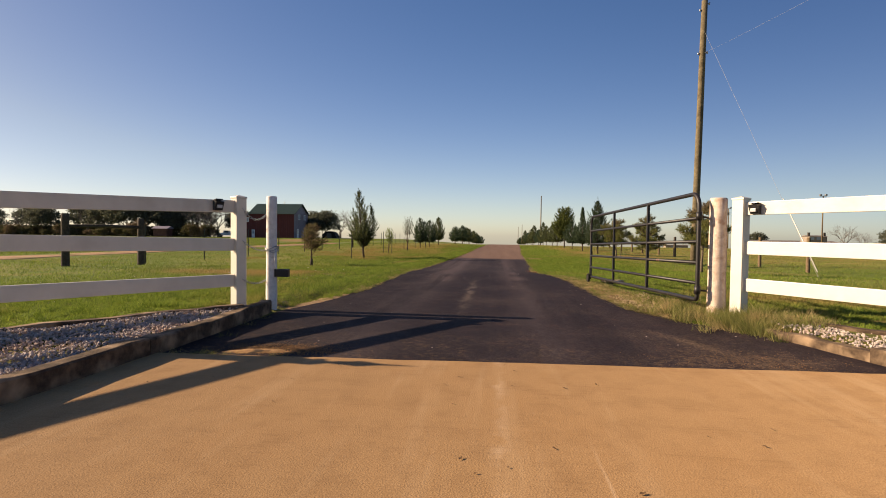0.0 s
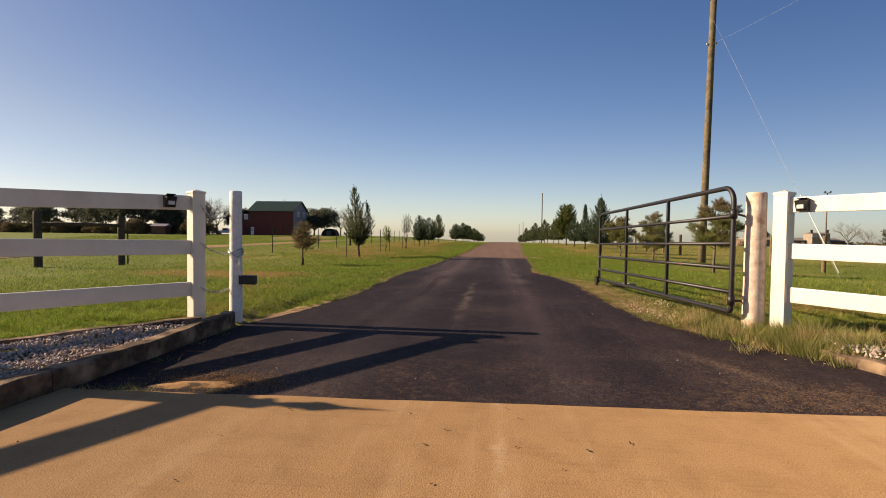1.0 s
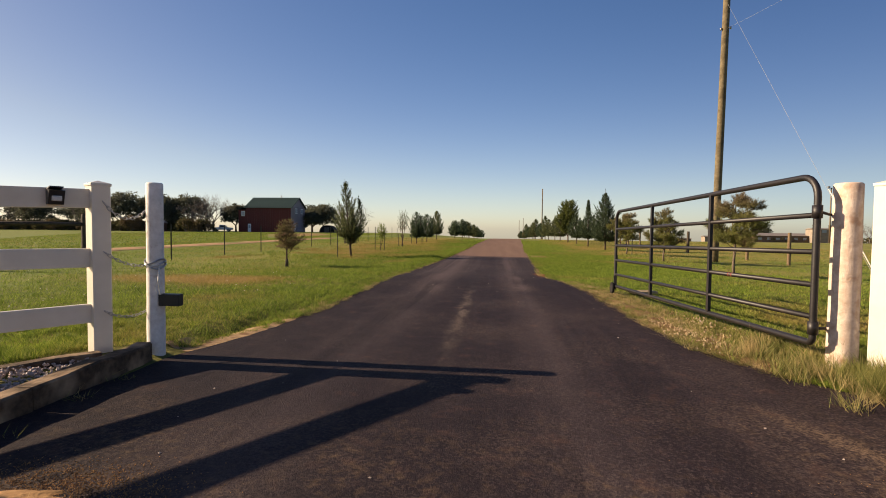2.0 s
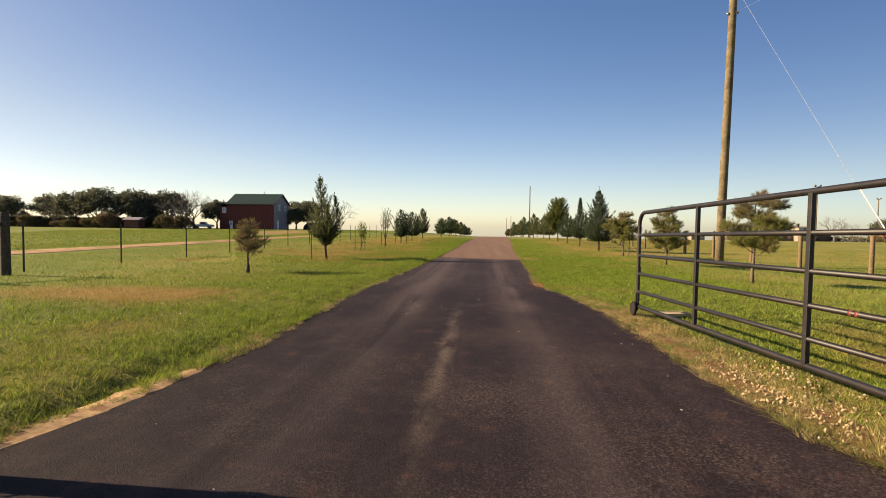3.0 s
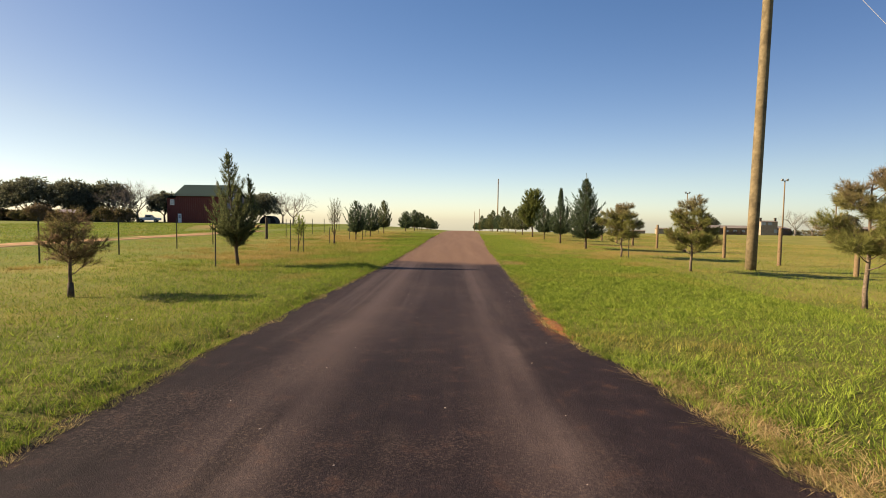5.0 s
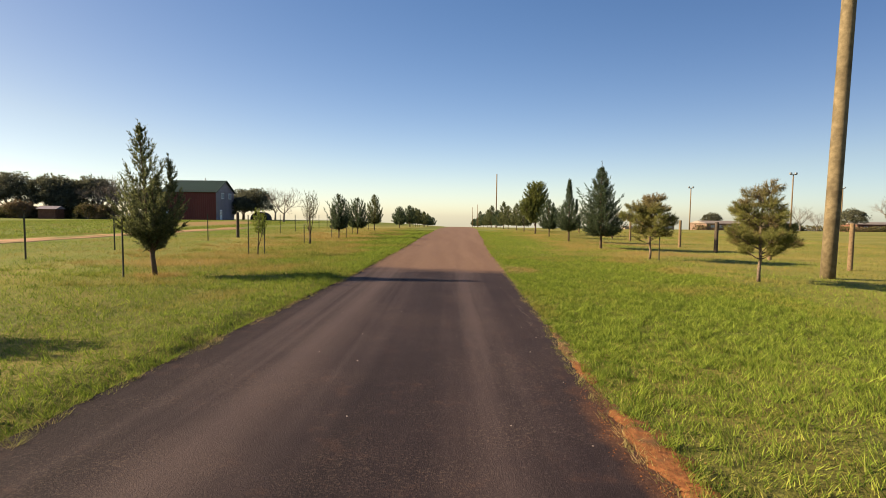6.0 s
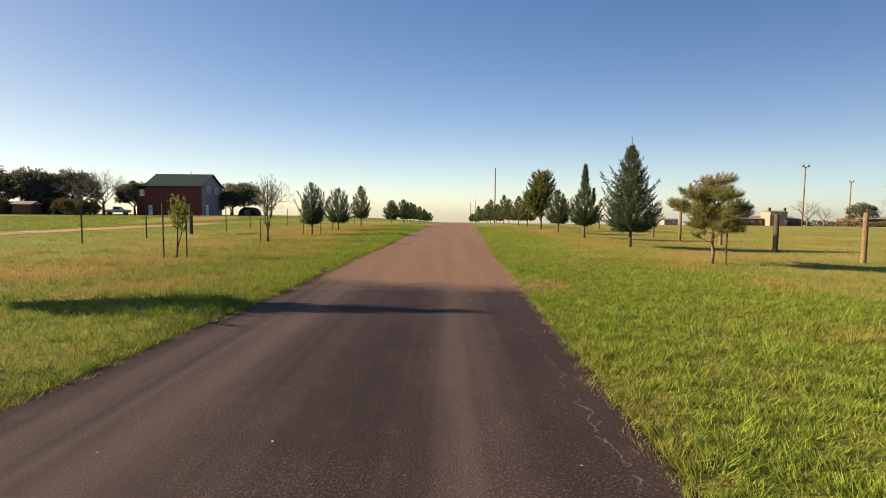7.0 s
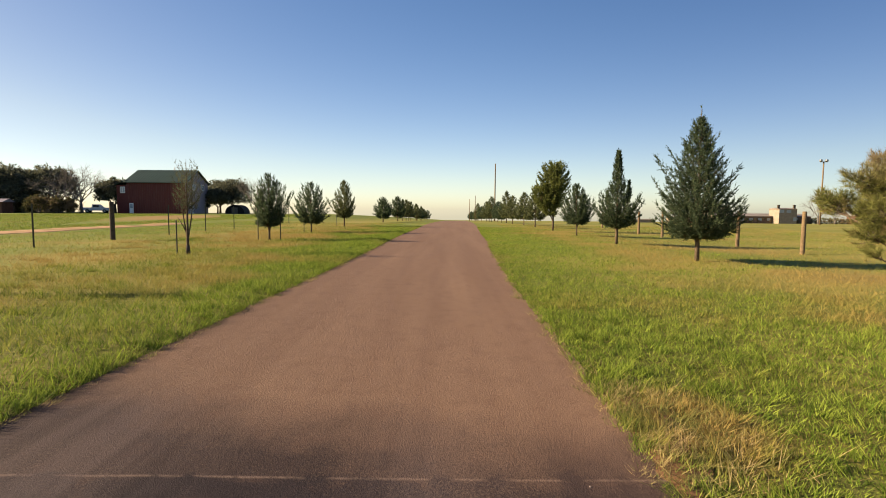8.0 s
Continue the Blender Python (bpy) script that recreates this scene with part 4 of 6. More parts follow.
def field_gate():
    hinge, end = Vector((2.455, 6.43, 0.45)), Vector((2.09, 11.36, 0.335))
    flat = Vector((end.x - hinge.x, end.y - hinge.y, 0))
    length, up = flat.length, Vector((0, 0, 1))
    dirn = flat.normalized()
    drop = (end.z - hinge.z) / length
    at = lambda s, h: Vector((dirn.x * s, dirn.y * s, h + drop * s))
    gate = thing("field_gate", Matrix.Translation(hinge), "dark brown six-bar tubular steel field gate standing open", "gate")
    top, r = 1.3, 0.17
    loop = []
    for cx, cz, a0 in ((length - r, top - r, 90), (length - 0.05, 0.05, 0), (0.05, 0.05, -90), (r, top - r, -180)):
        q = r if cz > 0.5 else 0.05
        for k in range(7):
            t = radians(a0 - 15 * k)
            loop.append(at(cx + q * math.cos(t), cz + q * math.sin(t)))
    loop.append(loop[0])
    part("frame", Geo().tube(loop, 0.026, 10, False), MAT["gate"], gate, "", True)
    for h in (0.205, 0.455, 0.71, 0.995):
        part("bar", Geo().tube([at(0.01, h), at(length - 0.01, h)], 0.0215, 10), MAT["gate"], gate, "", True)
    for s in (1.63, 3.31):
        g = Geo()
        c = at(s, 0)
        m = Matrix.Translation((c.x, c.y, 0)) @ turn(0, 0, 0, math.degrees(math.atan2(dirn.y, dirn.x)))
        g.box((-0.022, -0.012, drop * s + 0.0), (0.022, 0.024, drop * s + top), m, 0.004)
        part("brace", g, MAT["gate"], gate)
    for h in (0.12, 1.02):
        g = Geo().tube([at(-0.02, h), (0.16, 0.1, h - 0.02), (0.3, 0.2, h - 0.02)], 0.012, 8)
        g.tube([at(0.0, h - 0.05), at(0.0, h + 0.05)], 0.036, 10)
        part("hinge", g, MAT["gate"], gate, "", True)
    # the wheel that carries the free end
    c = at(length - 0.02, 0) + Vector((-0.05, 0.03, 0))
    c.z = 0.295 - hinge.z
    wheel = part("wheel", Geo().tube([c + Vector((-0.022, 0, 0)), c + Vector((0.022, 0, 0))], 0.086, 16), MAT["gate"], gate)
    prof = [(-0.024, 0.085), (-0.012, 0.104), (0.012, 0.104), (0.024, 0.085), (0.016, 0.05), (-0.016, 0.05), (-0.024, 0.085)]
    g = Geo()
    for k in range(24):
        t = 2 * math.pi * k / 24
        for w, q in prof[:-1]:
            g.v.append(tuple(c + Vector((w, q * math.cos(t), q * math.sin(t)))))
    for k in range(24):
        for j in range(6):
            a0, b0 = k * 6 + j, k * 6 + (j + 1) % 6
            a1, b1 = ((k + 1) % 24) * 6 + j, ((k + 1) % 24) * 6 + (j + 1) % 6
            g.f.append((a0, a1, b1, b0))
    part("tyre", g, MAT["rubber"], wheel, "black rubber tyre", True)
    part("axle_bracket", Geo().box(c + Vector((0.02, -0.03, -0.02)), c + Vector((0.06, 0.0, 0.22)), None, 0.004), MAT["gate"], gate)
    g = Geo().box(at(length, 0.5) + Vector((-0.01, -0.02, -0.05)), at(length, 0.5) + Vector((0.03, 0.03, 0.05)), None, 0.004)
    part("latch_tab", g, MAT["gate"], gate)
    for s in (1.17, 1.225):
        part("sticker", Geo().tube([at(s - 0.014, 0.455), at(s + 0.014, 0.455)], 0.022, 10), MAT["red_paint"], gate, "faded red sticker wrapped round the bar", True)


field_gate()


def sleeper(a, b, z, height, depth, seed):
    """A weathered landscape timber from a to b, its top at z."""
    a, b = Vector((*a, 0)), Vector((*b, 0))
    d = b - a
    t = thing("landscape_timber", Matrix.Translation((a.x, a.y, 0)) @ turn(0, 0, 0, math.degrees(math.atan2(d.y, d.x))), "weathered brown landscape timber edging the gravel bed", "timber", "bed edging timbers")
    n = 8
    g = Geo()
    rnd = random.Random(seed)
    for i in range(n + 1):
        x = d.length * i / n
        jy, jz = rnd.uniform(-0.008, 0.008), rnd.uniform(-0.01, 0.008)
        c = 0.014
        for yy, zz in ((-depth / 2, z - height), (depth / 2, z - height), (depth / 2, z - c), (depth / 2 - c, z), (-depth / 2 + c, z), (-depth / 2, z - c)):
            g.v.append((x, yy + jy, zz + jz))
    for i in range(n):
        for j in range(6):
            k, q = i * 6 + j, i * 6 + (j + 1) % 6
            g.f.append((k, k + 6, q + 6, q))
    g.f.append((0, 1, 2, 3, 4, 5))
    g.f.append(tuple(n * 6 + j for j in (5, 4, 3, 2, 1, 0)))
    part("beam", g, MAT["timber"], t)


LEFT_LINE = [(-2.83, -2.4), (-2.8, -0.1), (-2.8, 2.35), (-2.8, 3.75), (-2.79, 4.95), (-2.86, 6.1)]
for i in range(5):
    (x0, y0), (x1, y1) = LEFT_LINE[i], LEFT_LINE[i + 1]
    sleeper((x0, y0), (x1, y1 - 0.012), 0.345 + (0.012, 0.0, 0.01, -0.005, 0.008)[i], 0.3, 0.14, 11 + i)
BACK_LINE = [(-3.06, 5.86), (-4.33, 4.02), (-5.3, 1.9)]
for i in range(2):
    sleeper(BACK_LINE[i], BACK_LINE[i + 1], 0.335, 0.3, 0.12, 31 + i)
RIGHT_LINE = [(2.86, 5.85), (2.9, 5.3), (3.12, 4.45), (3.5, 3.0), (4.2, 0.6)]
for i in range(4):
    sleeper(RIGHT_LINE[i], RIGHT_LINE[i + 1], 0.325 + (-0.06, -0.035, 0.0, 0.0)[i], 0.3, 0.13, 41 + i)
RIGHT_BACK = [(3.13, 5.86), (3.68, 5.12), (4.7, 3.5)]
for i in range(2):
    sleeper(RIGHT_BACK[i], RIGHT_BACK[i + 1], 0.345, 0.3, 0.12, 51 + i)


def gravel_bed(name, inside, lo, hi, z, count, seed):
    """Heaped angular white stones."""
    rng = np.random.default_rng(seed)
    base = np.array([(1, 0, 0), (-1, 0, 0), (0, 1, 0), (0, -1, 0), (0, 0, 1), (0, 0, -1)], float)
    faces = [(0, 2, 4), (2, 1, 4), (1, 3, 4), (3, 0, 4), (2, 0, 5), (1, 2, 5), (3, 1, 5), (0, 3, 5)]
    g = Geo()
    made = 0
    while made < count:
        x, y = rng.uniform(lo[0], hi[0]), rng.uniform(lo[1], hi[1])
        if not inside(x, y):
            continue
        size = rng.uniform(0.007, 0.018)
        zz = z + 0.05 * noise.noise((x * 2.2, y * 2.2, seed)) + rng.uniform(-0.012, 0.02)
        q = Euler(rng.uniform(0, 6.3, 3)).to_matrix()
        v = [Vector((x, y, zz)) + q @ Vector(b * size * rng.uniform(0.6, 1.3)) for b in base]
        g.add(v, faces)
        made += 1
    solid(name, g, MAT["stone"], "loose white crushed stone filling the bed", "gravel", kind="stuff")


def left_bed(x, y):
    back = along([(-5.3, 1.9), (-4.33, 4.0), (-3.06, 5.8)], x)
    return x < -2.86 and y < back and x > -5.6


def right_bed(x, y):
    front = along([(0.6, 4.28), (3.0, 3.58), (4.45, 3.2), (5.3, 2.98), (5.85, 2.94)], y)
    back = along([(3.13, 5.8), (3.68, 5.06), (4.7, 3.45)], x)
    return x > front and y < back and x < 5.0


gravel_bed("gravel_bed", left_bed, (-5.6, 1.2), (-2.86, 5.8), 0.295, 14500, 4)
gravel_bed("gravel_bed", right_bed, (2.9, 2.2), (5.0, 5.8), 0.305, 4200, 5)

# wooden pad that the gate wheel was parked on
pad = thing("wooden_pad", turn(2.53, 11.3, 0.2, 14), "short pale plank lying on the verge under the gate", "plank")
part("board", Geo().box((-0.2, -0.13, 0.03), (0.22, 0.1, 0.07), None, 0.008), MAT["plank"], pad)
part("block", Geo().box((-0.17, -0.12, -0.04), (0.21, 0.09, 0.028), None, 0.01), MAT["dark_wood"], pad, "dark rotten block")

# ---- trees ----
def spikes(rng, centres, ways, per, length, width, spread, size=None):
    """Thin leaf-like triangles bursting from each centre about its way."""
    n = len(centres)
    c, d = np.repeat(centres, per, 0), np.repeat(ways, per, 0)
    d = d + rng.normal(0, spread, (n * per, 3))
    d /= np.linalg.norm(d, axis=1, keepdims=True) + 1e-9
    side = np.cross(d, rng.normal(0, 1, (n * per, 3)))
    side /= np.linalg.norm(side, axis=1, keepdims=True) + 1e-9
    scale = 1.0 if size is None else np.repeat(np.array(size), per)
    ln = (length * scale * rng.uniform(0.6, 1.25, n * per))[:, None]
    w = (width * rng.uniform(0.6, 1.3, n * per))[:, None]
    return np.stack([c - side * w / 2, c + side * w / 2, c + d * ln], 1)


def tree(name, x, y, label, trunk, crown, bark, leaf, group="", degrees=0.0):
    t = thing(name, turn(x, y, ground_z(x, y), degrees), label, "tree", group)
    part("trunk", trunk, MAT[bark], t, "", True)
    if crown is not None:
        part("crown", crown, MAT[leaf], t)
    return t


def feathers(rng, base, way, length, spike, per, spread=0.4):
    """Short leafy spikes set along twigs, tapering to each twig's tip."""
    n = len(base)
    t = np.tile((np.arange(per) + 0.5) / per, n) + rng.uniform(-0.4, 0.4, n * per) / per
    b, w, ln = np.repeat(base, per, 0), np.repeat(way, per, 0), np.repeat(length, per)
    p = b + w * (ln * t)[:, None] + rng.normal(0, 0.006, (n * per, 3))
    d = w + rng.normal(0, spread, (n * per, 3))
    d /= np.linalg.norm(d, axis=1, keepdims=True) + 1e-9
    side = np.cross(d, rng.normal(0, 1, (n * per, 3)))
    side /= np.linalg.norm(side, axis=1, keepdims=True) + 1e-9
    size = (spike * (1.15 - 0.6 * t) * rng.uniform(0.7, 1.3, n * per))[:, None]
    return np.stack([p - side * size * 0.17, p + side * size * 0.17, p + d * size], 1)


def cedar_parts(h, r, seed, branches, profile, low=0.16, leaders=(), lean=0.0, twig=0.17, spike=0.06, per=9, gap=0.07, rise=(0.5, 1.6), lift=0.0, whip=0.1, thin=1.0, stray=0.0):
    """Trunk and crown of a young juniper: boughs that curve upwards and end in feathery plumes. profile: rows of height share
    and width share; leaders: side stems as x, y, height share, width share; whip: the share of bare leader at the top; thin: above 1, fewer boughs
    high up; stray: how many of those stand out as plumes."""
    rng = np.random.default_rng(seed)
    g, bs, ws, ls = Geo(), [], [], []

    def twigs_at(p, way, size, count):
        for j in range(count):
            d = Vector(rng.normal(0, 0.45, 3)) + way
            bs.append(p)
            ws.append((d + Vector((0, 0, lift))).normalized())
            ls.append(size * rng.uniform(0.55, 1.2))

    for lx, ly, share, wide in ((0, 0, 1.0, 1.0), *leaders):
        n, top = 10, h * share
        spine = [Vector((lx * ease(0.1, 0.5, i / n * share) + lean * (i / n * share) ** 0.8 + 0.02 * noise.noise((seed, i, lx)), ly * ease(0.1, 0.5, i / n * share), top * i / n - (0.05 if i == 0 else 0))) for i in range(n + 1)]
        r0 = 0.016 * h * (1.0 if share == 1.0 else 0.6)
        g.tube(spine, [r0 * (1 - 0.96 * i / n) + 0.002 for i in range(n + 1)], 8)
        start = low if share == 1.0 else max(low, 0.3)
        for b in range(int(branches * share * wide)):
            count = branches * share * wide
            v = ((b + rng.uniform(0, 1)) / count) ** thin
            u = start + (1 - start) * v * (1 - 0.3 * whip)
            reach = r * wide * along(profile, v) * rng.uniform(0.6, 1.08)
            if rng.uniform() < gap:
                reach *= rng.uniform(0.3, 1.3)
            if v > 0.45 and rng.uniform() < stray:
                reach *= rng.uniform(1.5, 2.3)
            az = 2.39996 * b + rng.uniform(-0.5, 0.5)
            flat = Vector((math.cos(az), math.sin(az), 0))
            climb = rng.uniform(0.75, 1.25) * (rise[0] + (rise[1] - rise[0]) * u)
            hop = max(start * 0.92, u - climb * reach / top)
            k = min(n - 1, int(hop * n))
            root = spine[k].lerp(spine[k + 1], hop * n - k)
            climb = (u - hop) * top / max(reach, 0.01)
            tip = root + flat * reach + Vector((0, 0, climb * reach))
            mid = root + flat * reach * 0.6 + Vector((0, 0, climb * reach * 0.38))
            g.tube([root, mid, tip], [0.004 + 0.0032 * h * (1.05 - u), 0.005, 0.002], 4, False)
            m = max(2, int(reach / 0.045))
            for j in range(m):
                t = (0.28 if v > 0.12 else 0.45) + 0.72 * (j + rng.uniform(0, 1)) / m
                t = min(t, 1.0)
                p = root.lerp(mid, t / 0.6) if t < 0.6 else mid.lerp(tip, (t - 0.6) / 0.4)
                way = ((mid - root) if t < 0.6 else (tip - mid)).normalized()
                twigs_at(p, way, twig * (1.15 - 0.45 * t) * (0.55 + 0.45 * min(1.0, reach / 0.3)), 2 if j % 2 else 1)
            way = (tip - mid).normalized()
            for j in range(3):
                q = tip + Vector(rng.normal(0, 0.012, 3))
                twigs_at(q, way * 2.4 + Vector((0, 0, 0.5)), twig * (0.6 + 0.5 * min(1.0, reach / 0.3)), 1)
        for j in range(18):
            t = j / 17
            twigs_at(spine[-3].lerp(spine[-1], t), Vector((0, 0, 1.2)), twig * (0.6 - 0.35 * t), 1 if j % 2 or t < 0.6 else 0)
    tri = feathers(rng, np.array(bs), np.array(ws), np.array(ls), spike, per)
    return g, triangles("crown", tri)


SPIRE = ((0.0, 0.55), (0.1, 0.9), (0.22, 1.0), (0.45, 0.76), (0.7, 0.46), (0.88, 0.2), (1.0, 0.03))
ROUND = ((0.0, 0.5), (0.15, 0.88), (0.35, 1.0), (0.6, 0.86), (0.82, 0.5), (1.0, 0.08))
BROAD = ((0.0, 0.45), (0.1, 0.85), (0.26, 1.0), (0.42, 0.88), (0.52, 0.46), (0.62, 0.27), (0.82, 0.17), (1.0, 0.04))
BULB = ((0.0, 0.5), (0.12, 0.9), (0.28, 1.0), (0.42, 0.8), (0.5, 0.38), (0.62, 0.2), (0.8, 0.13), (1.0, 0.03))
EGG = ((0.0, 0.35), (0.2, 0.75), (0.5, 1.0), (0.75, 0.98), (0.9, 0.75), (1.0, 0.4))


def pine_parts(h, seed, pads, needle=0.1, stem=0.017, tufts=74, low=0.3, bare=0.0):
    """Trunk and crown of a young pine. pads: where the boughs end, as x, height and radius; each is a soft cushion of needles."""
    rng = np.random.default_rng(seed)
    g, cs, ws = Geo(), [], []
    n = 8
    spine = [Vector((0.05 * noise.noise((seed, i * 0.7, 0)), 0.05 * noise.noise((seed, i * 0.7, 5)), h * 0.97 * i / n - (0.05 if i == 0 else 0))) for i in range(n + 1)]
    g.tube(spine, [stem * h * (1 - 0.9 * i / n) + 0.004 for i in range(n + 1)], 9)

    def on_spine(z):
        u = min(0.999, max(low * 0.8, z / (h * 0.97)))
        k = int(u * n)
        return spine[k].lerp(spine[k + 1], u * n - k)

    def shoot(a, b, thick, leafy=0.35):
        mid = a.lerp(b, 0.5) + Vector((0, 0, -0.06 * (b - a).length))
        g.tube([a, mid, b], [thick, thick * 0.7, thick * 0.4], 3, False)
        way = (b - a).normalized()
        m = max(2, int((b - a).length / 0.035))
        for j in range(m):
            t = leafy + (1 - leafy) * (j + 1) / m
            p = a.lerp(mid, t * 2) if t < 0.5 else mid.lerp(b, (t - 0.5) * 2)
            cs.append(p + Vector(rng.normal(0, 0.008, 3)))
            ws.append(way * 0.9 + Vector((0, 0, 0.35)))

    # the needles reach a little past the boughs' ends
    pads = [(x * 0.84, z * 0.96, q) for x, z, q in pads]
    whole = [(x, rng.uniform(-0.5, 0.5) * min(0.7, 0.25 + abs(x)), z, q) for x, z, q in pads]
    for k in range(len(pads)):
        # boughs that reach towards and away from the driveway's line
        x, z, q = pads[k]
        whole.append((x * rng.uniform(-0.25, 0.4), rng.choice([-1, 1]) * (0.25 + abs(x) * rng.uniform(0.6, 1.0)), z + rng.uniform(-0.12, 0.1), q * 0.9))
    for x, y, z, q in whole:
        out = math.hypot(x, y)
        root = on_spine(z - 0.45 * out - 0.05)
        end = Vector((x, y, z))
        hub = root.lerp(end, 0.62) + Vector((0, 0, -0.05 * out))
        g.tube([root, root.lerp(hub, 0.5) - Vector((0, 0, 0.02)), hub], [0.0052 * h * (1.15 - z / h) + 0.005, 0.009, 0.007], 6, False)
        for s in range(int(tufts * (q / 0.25) ** 1.3)):
            a = rng.uniform(0, 2 * math.pi)
            k = math.sqrt(rng.uniform(0, 1))
            tip = end + Vector((q * 1.15 * k * math.cos(a), q * 1.15 * k * math.sin(a), q * 1.05 * math.sqrt(1 - 0.9 * k * k) * rng.uniform(-0.75, 1.0)))
            start = hub.lerp(end, rng.uniform(0.0, 0.9)) + Vector((0, 0, -0.03))
            start = start.lerp(tip, max(0.0, 1 - rng.uniform(0.1, 0.24) / max(0.05, (tip - start).length)) * 0.85)
            if rng.uniform() > bare:
                shoot(start, tip, 0.0035)
            else:
                g.tube([start, tip], [0.004, 0.002], 4, False)
            if s % 3 == 0:
                g.tube([hub.lerp(end, 0.3 * rng.uniform()), start], [0.006, 0.0035], 4, False)
    tri = spikes(rng, np.array(cs), np.array(ws), 9, needle, needle * 0.06, 0.6)
    return g, triangles("crown", tri)


def branching(rng, g, a, way, length, thick, depth, tips, split=3, rise=0.15, bend=0.5):
    b = a + way * length
    mid = a.lerp(b, 0.5) + Vector(rng.normal(0, 0.06 * length, 3))
    g.tube([a, mid, b], [thick, thick * 0.8, thick * 0.6], 5 if depth > 1 else 3, False)
    if depth == 0:
        tips.append((b, way))
        return
    for k in range(split):
        d = (way + Vector(rng.normal(0, bend, 3)) + Vector((0, 0, rise))).normalized()
        branching(rng, g, b if k else mid.lerp(b, 0.9), d, length * rng.uniform(0.6, 0.88), thick * 0.58, depth - 1, tips, split, rise, bend)
    if depth > 1:
        tips.append((b, way))


def oak_parts(h, r, seed, leaves=5, depth=4, leaf=0.3, stem=0.25, split=3):
    """Spreading broadleaf tree with a billowing crown of leaf clumps; leaves=0 leaves it bare."""
    rng = np.random.default_rng(seed)
    g, tips = Geo(), []
    base = Vector((0, 0, -0.1))
    fork = Vector((rng.normal(0, 0.1), rng.normal(0, 0.1), h * stem))
    g.tube([base, base.lerp(fork, 0.5), fork], [0.035 * h, 0.028 * h, 0.025 * h], 8)
    for k in range(5):
        az = 2 * math.pi * (k + rng.uniform(0, 0.6)) / 5
        d = Vector((math.cos(az) * r / h * 1.5, math.sin(az) * r / h * 1.5, rng.uniform(0.6, 1.1))).normalized()
        branching(rng, g, fork, d, h * 0.27, 0.014 * h, depth - 1, tips, split, 0.1, 0.5)
    if not leaves:
        return g, None
    cs, ws = [], []
    for k in range(46):
        # lobes over a dome, larger towards its middle
        a, q = 2.39996 * k, math.sqrt((k + 0.5) / 46)
        c = np.array((r * 0.86 * q * math.cos(a), r * 0.86 * q * math.sin(a), h * (0.42 + 0.44 * math.sqrt(max(0.0, 1 - q * q)) * rng.uniform(0.75, 1.05))))
        if k % 3 == 0:
            c[2] *= rng.uniform(0.55, 0.8)
        size = r * rng.uniform(0.13, 0.31)
        d = rng.normal(0, 1, (leaves * 9, 3))
        d /= np.linalg.norm(d, axis=1, keepdims=True)
        p = c + d * size * rng.uniform(0.4, 1.2, (len(d), 1)) * (1, 1, 0.72)
        cs.append(p)
        ws.append(d)
    return g, triangles("crown", spikes(rng, np.concatenate(cs), np.concatenate(ws), 3, leaf, leaf * 0.42, 0.9))


def stake(x, y, height, lean=(0.0, 0.0)):
    round_post("tree_stake", x, y, ground_z(x, y), height, 0.019, MAT["tpost"], "thin dark stake beside a young tree", "stake", "tree stakes", lean, 6, int(x * 7 + y * 3) % 50)


ROW = "trees lining the driveway"
# left side, from the gate on
sapling = tree("pine_tree", -6.66, 17.8, "small sparse young pine with browning tips", *pine_parts(1.5, 21, ((-0.2, 0.72, 0.19), (-0.28, 0.95, 0.18), (0.0, 0.82, 0.22), (-0.16, 1.15, 0.21), (0.18, 0.78, 0.18), (0.42, 0.95, 0.16), (0.12, 1.08, 0.22), (-0.04, 1.3, 0.2), (0.08, 1.38, 0.17), (0.04, 1.5, 0.12)), 0.09, 0.021, 36), "bark", "dry_pine", ROW)
tree("juniper_tree", -6.3, 23.85, "dark green juniper with two pointed tops", *cedar_parts(3.35, 0.72, 22, 155, BROAD, 0.26, ((0.56, 0.05, 0.78, 0.5), (-0.3, 0.12, 0.58, 0.45), (0.28, -0.22, 0.62, 0.45), (0.1, 0.3, 0.66, 0.45)), -0.3, 0.2, 0.06, 9, 0.28, (0.6, 1.6), 0.0, 0.2, 1.25, 0.34), "bark", "cedar", ROW)
stake(-6.85, 23.6, 1.25)
tree("staked_sapling", -6.5, 30.3, "young sapling with light green leaves between two stakes", *cedar_parts(1.55, 0.24, 23, 26, EGG, 0.5, ((0.12, 0, 0.9, 0.7),), 0.06, 0.12, 0.07, 4, 0.2), "bark", "sapling", ROW)
stake(-6.78, 30.2, 1.35)
stake(-6.3, 30.4, 1.25)
young = tree("young_tree", -6.42, 36.6, "slender young tree with a thin grey-green crown", *cedar_parts(2.5, 0.42, 24, 40, EGG, 0.5, ((0.14, 0, 0.94, 0.6), (-0.15, 0.05, 0.88, 0.6)), 0.02, 0.13, 0.05, 3, 0.2), "bark", "grey_leaf", ROW)
part("side_stem", Geo().tube([(0, 0, 0.55), (-0.16, 0, 0.85), (-0.26, 0.02, 1.0)], [0.016, 0.011, 0.006], 6), MAT["bark"], young, "", True)
stake(-6.66, 36.5, 0.9)
tree("juniper_tree", -6.44, 43.0, "bushy dark juniper between two stakes", *cedar_parts(2.6, 0.62, 25, 110, ROUND, 0.22, ((0.3, 0, 0.9, 0.6), (-0.28, 0, 0.74, 0.6)), 0.0, 0.2, 0.075, 8, 0.2, (0.7, 1.9), 0.0, 0.1, 1.1, 0.2), "bark", "cedar_blue", ROW)
stake(-6.85, 42.9, 1.25)
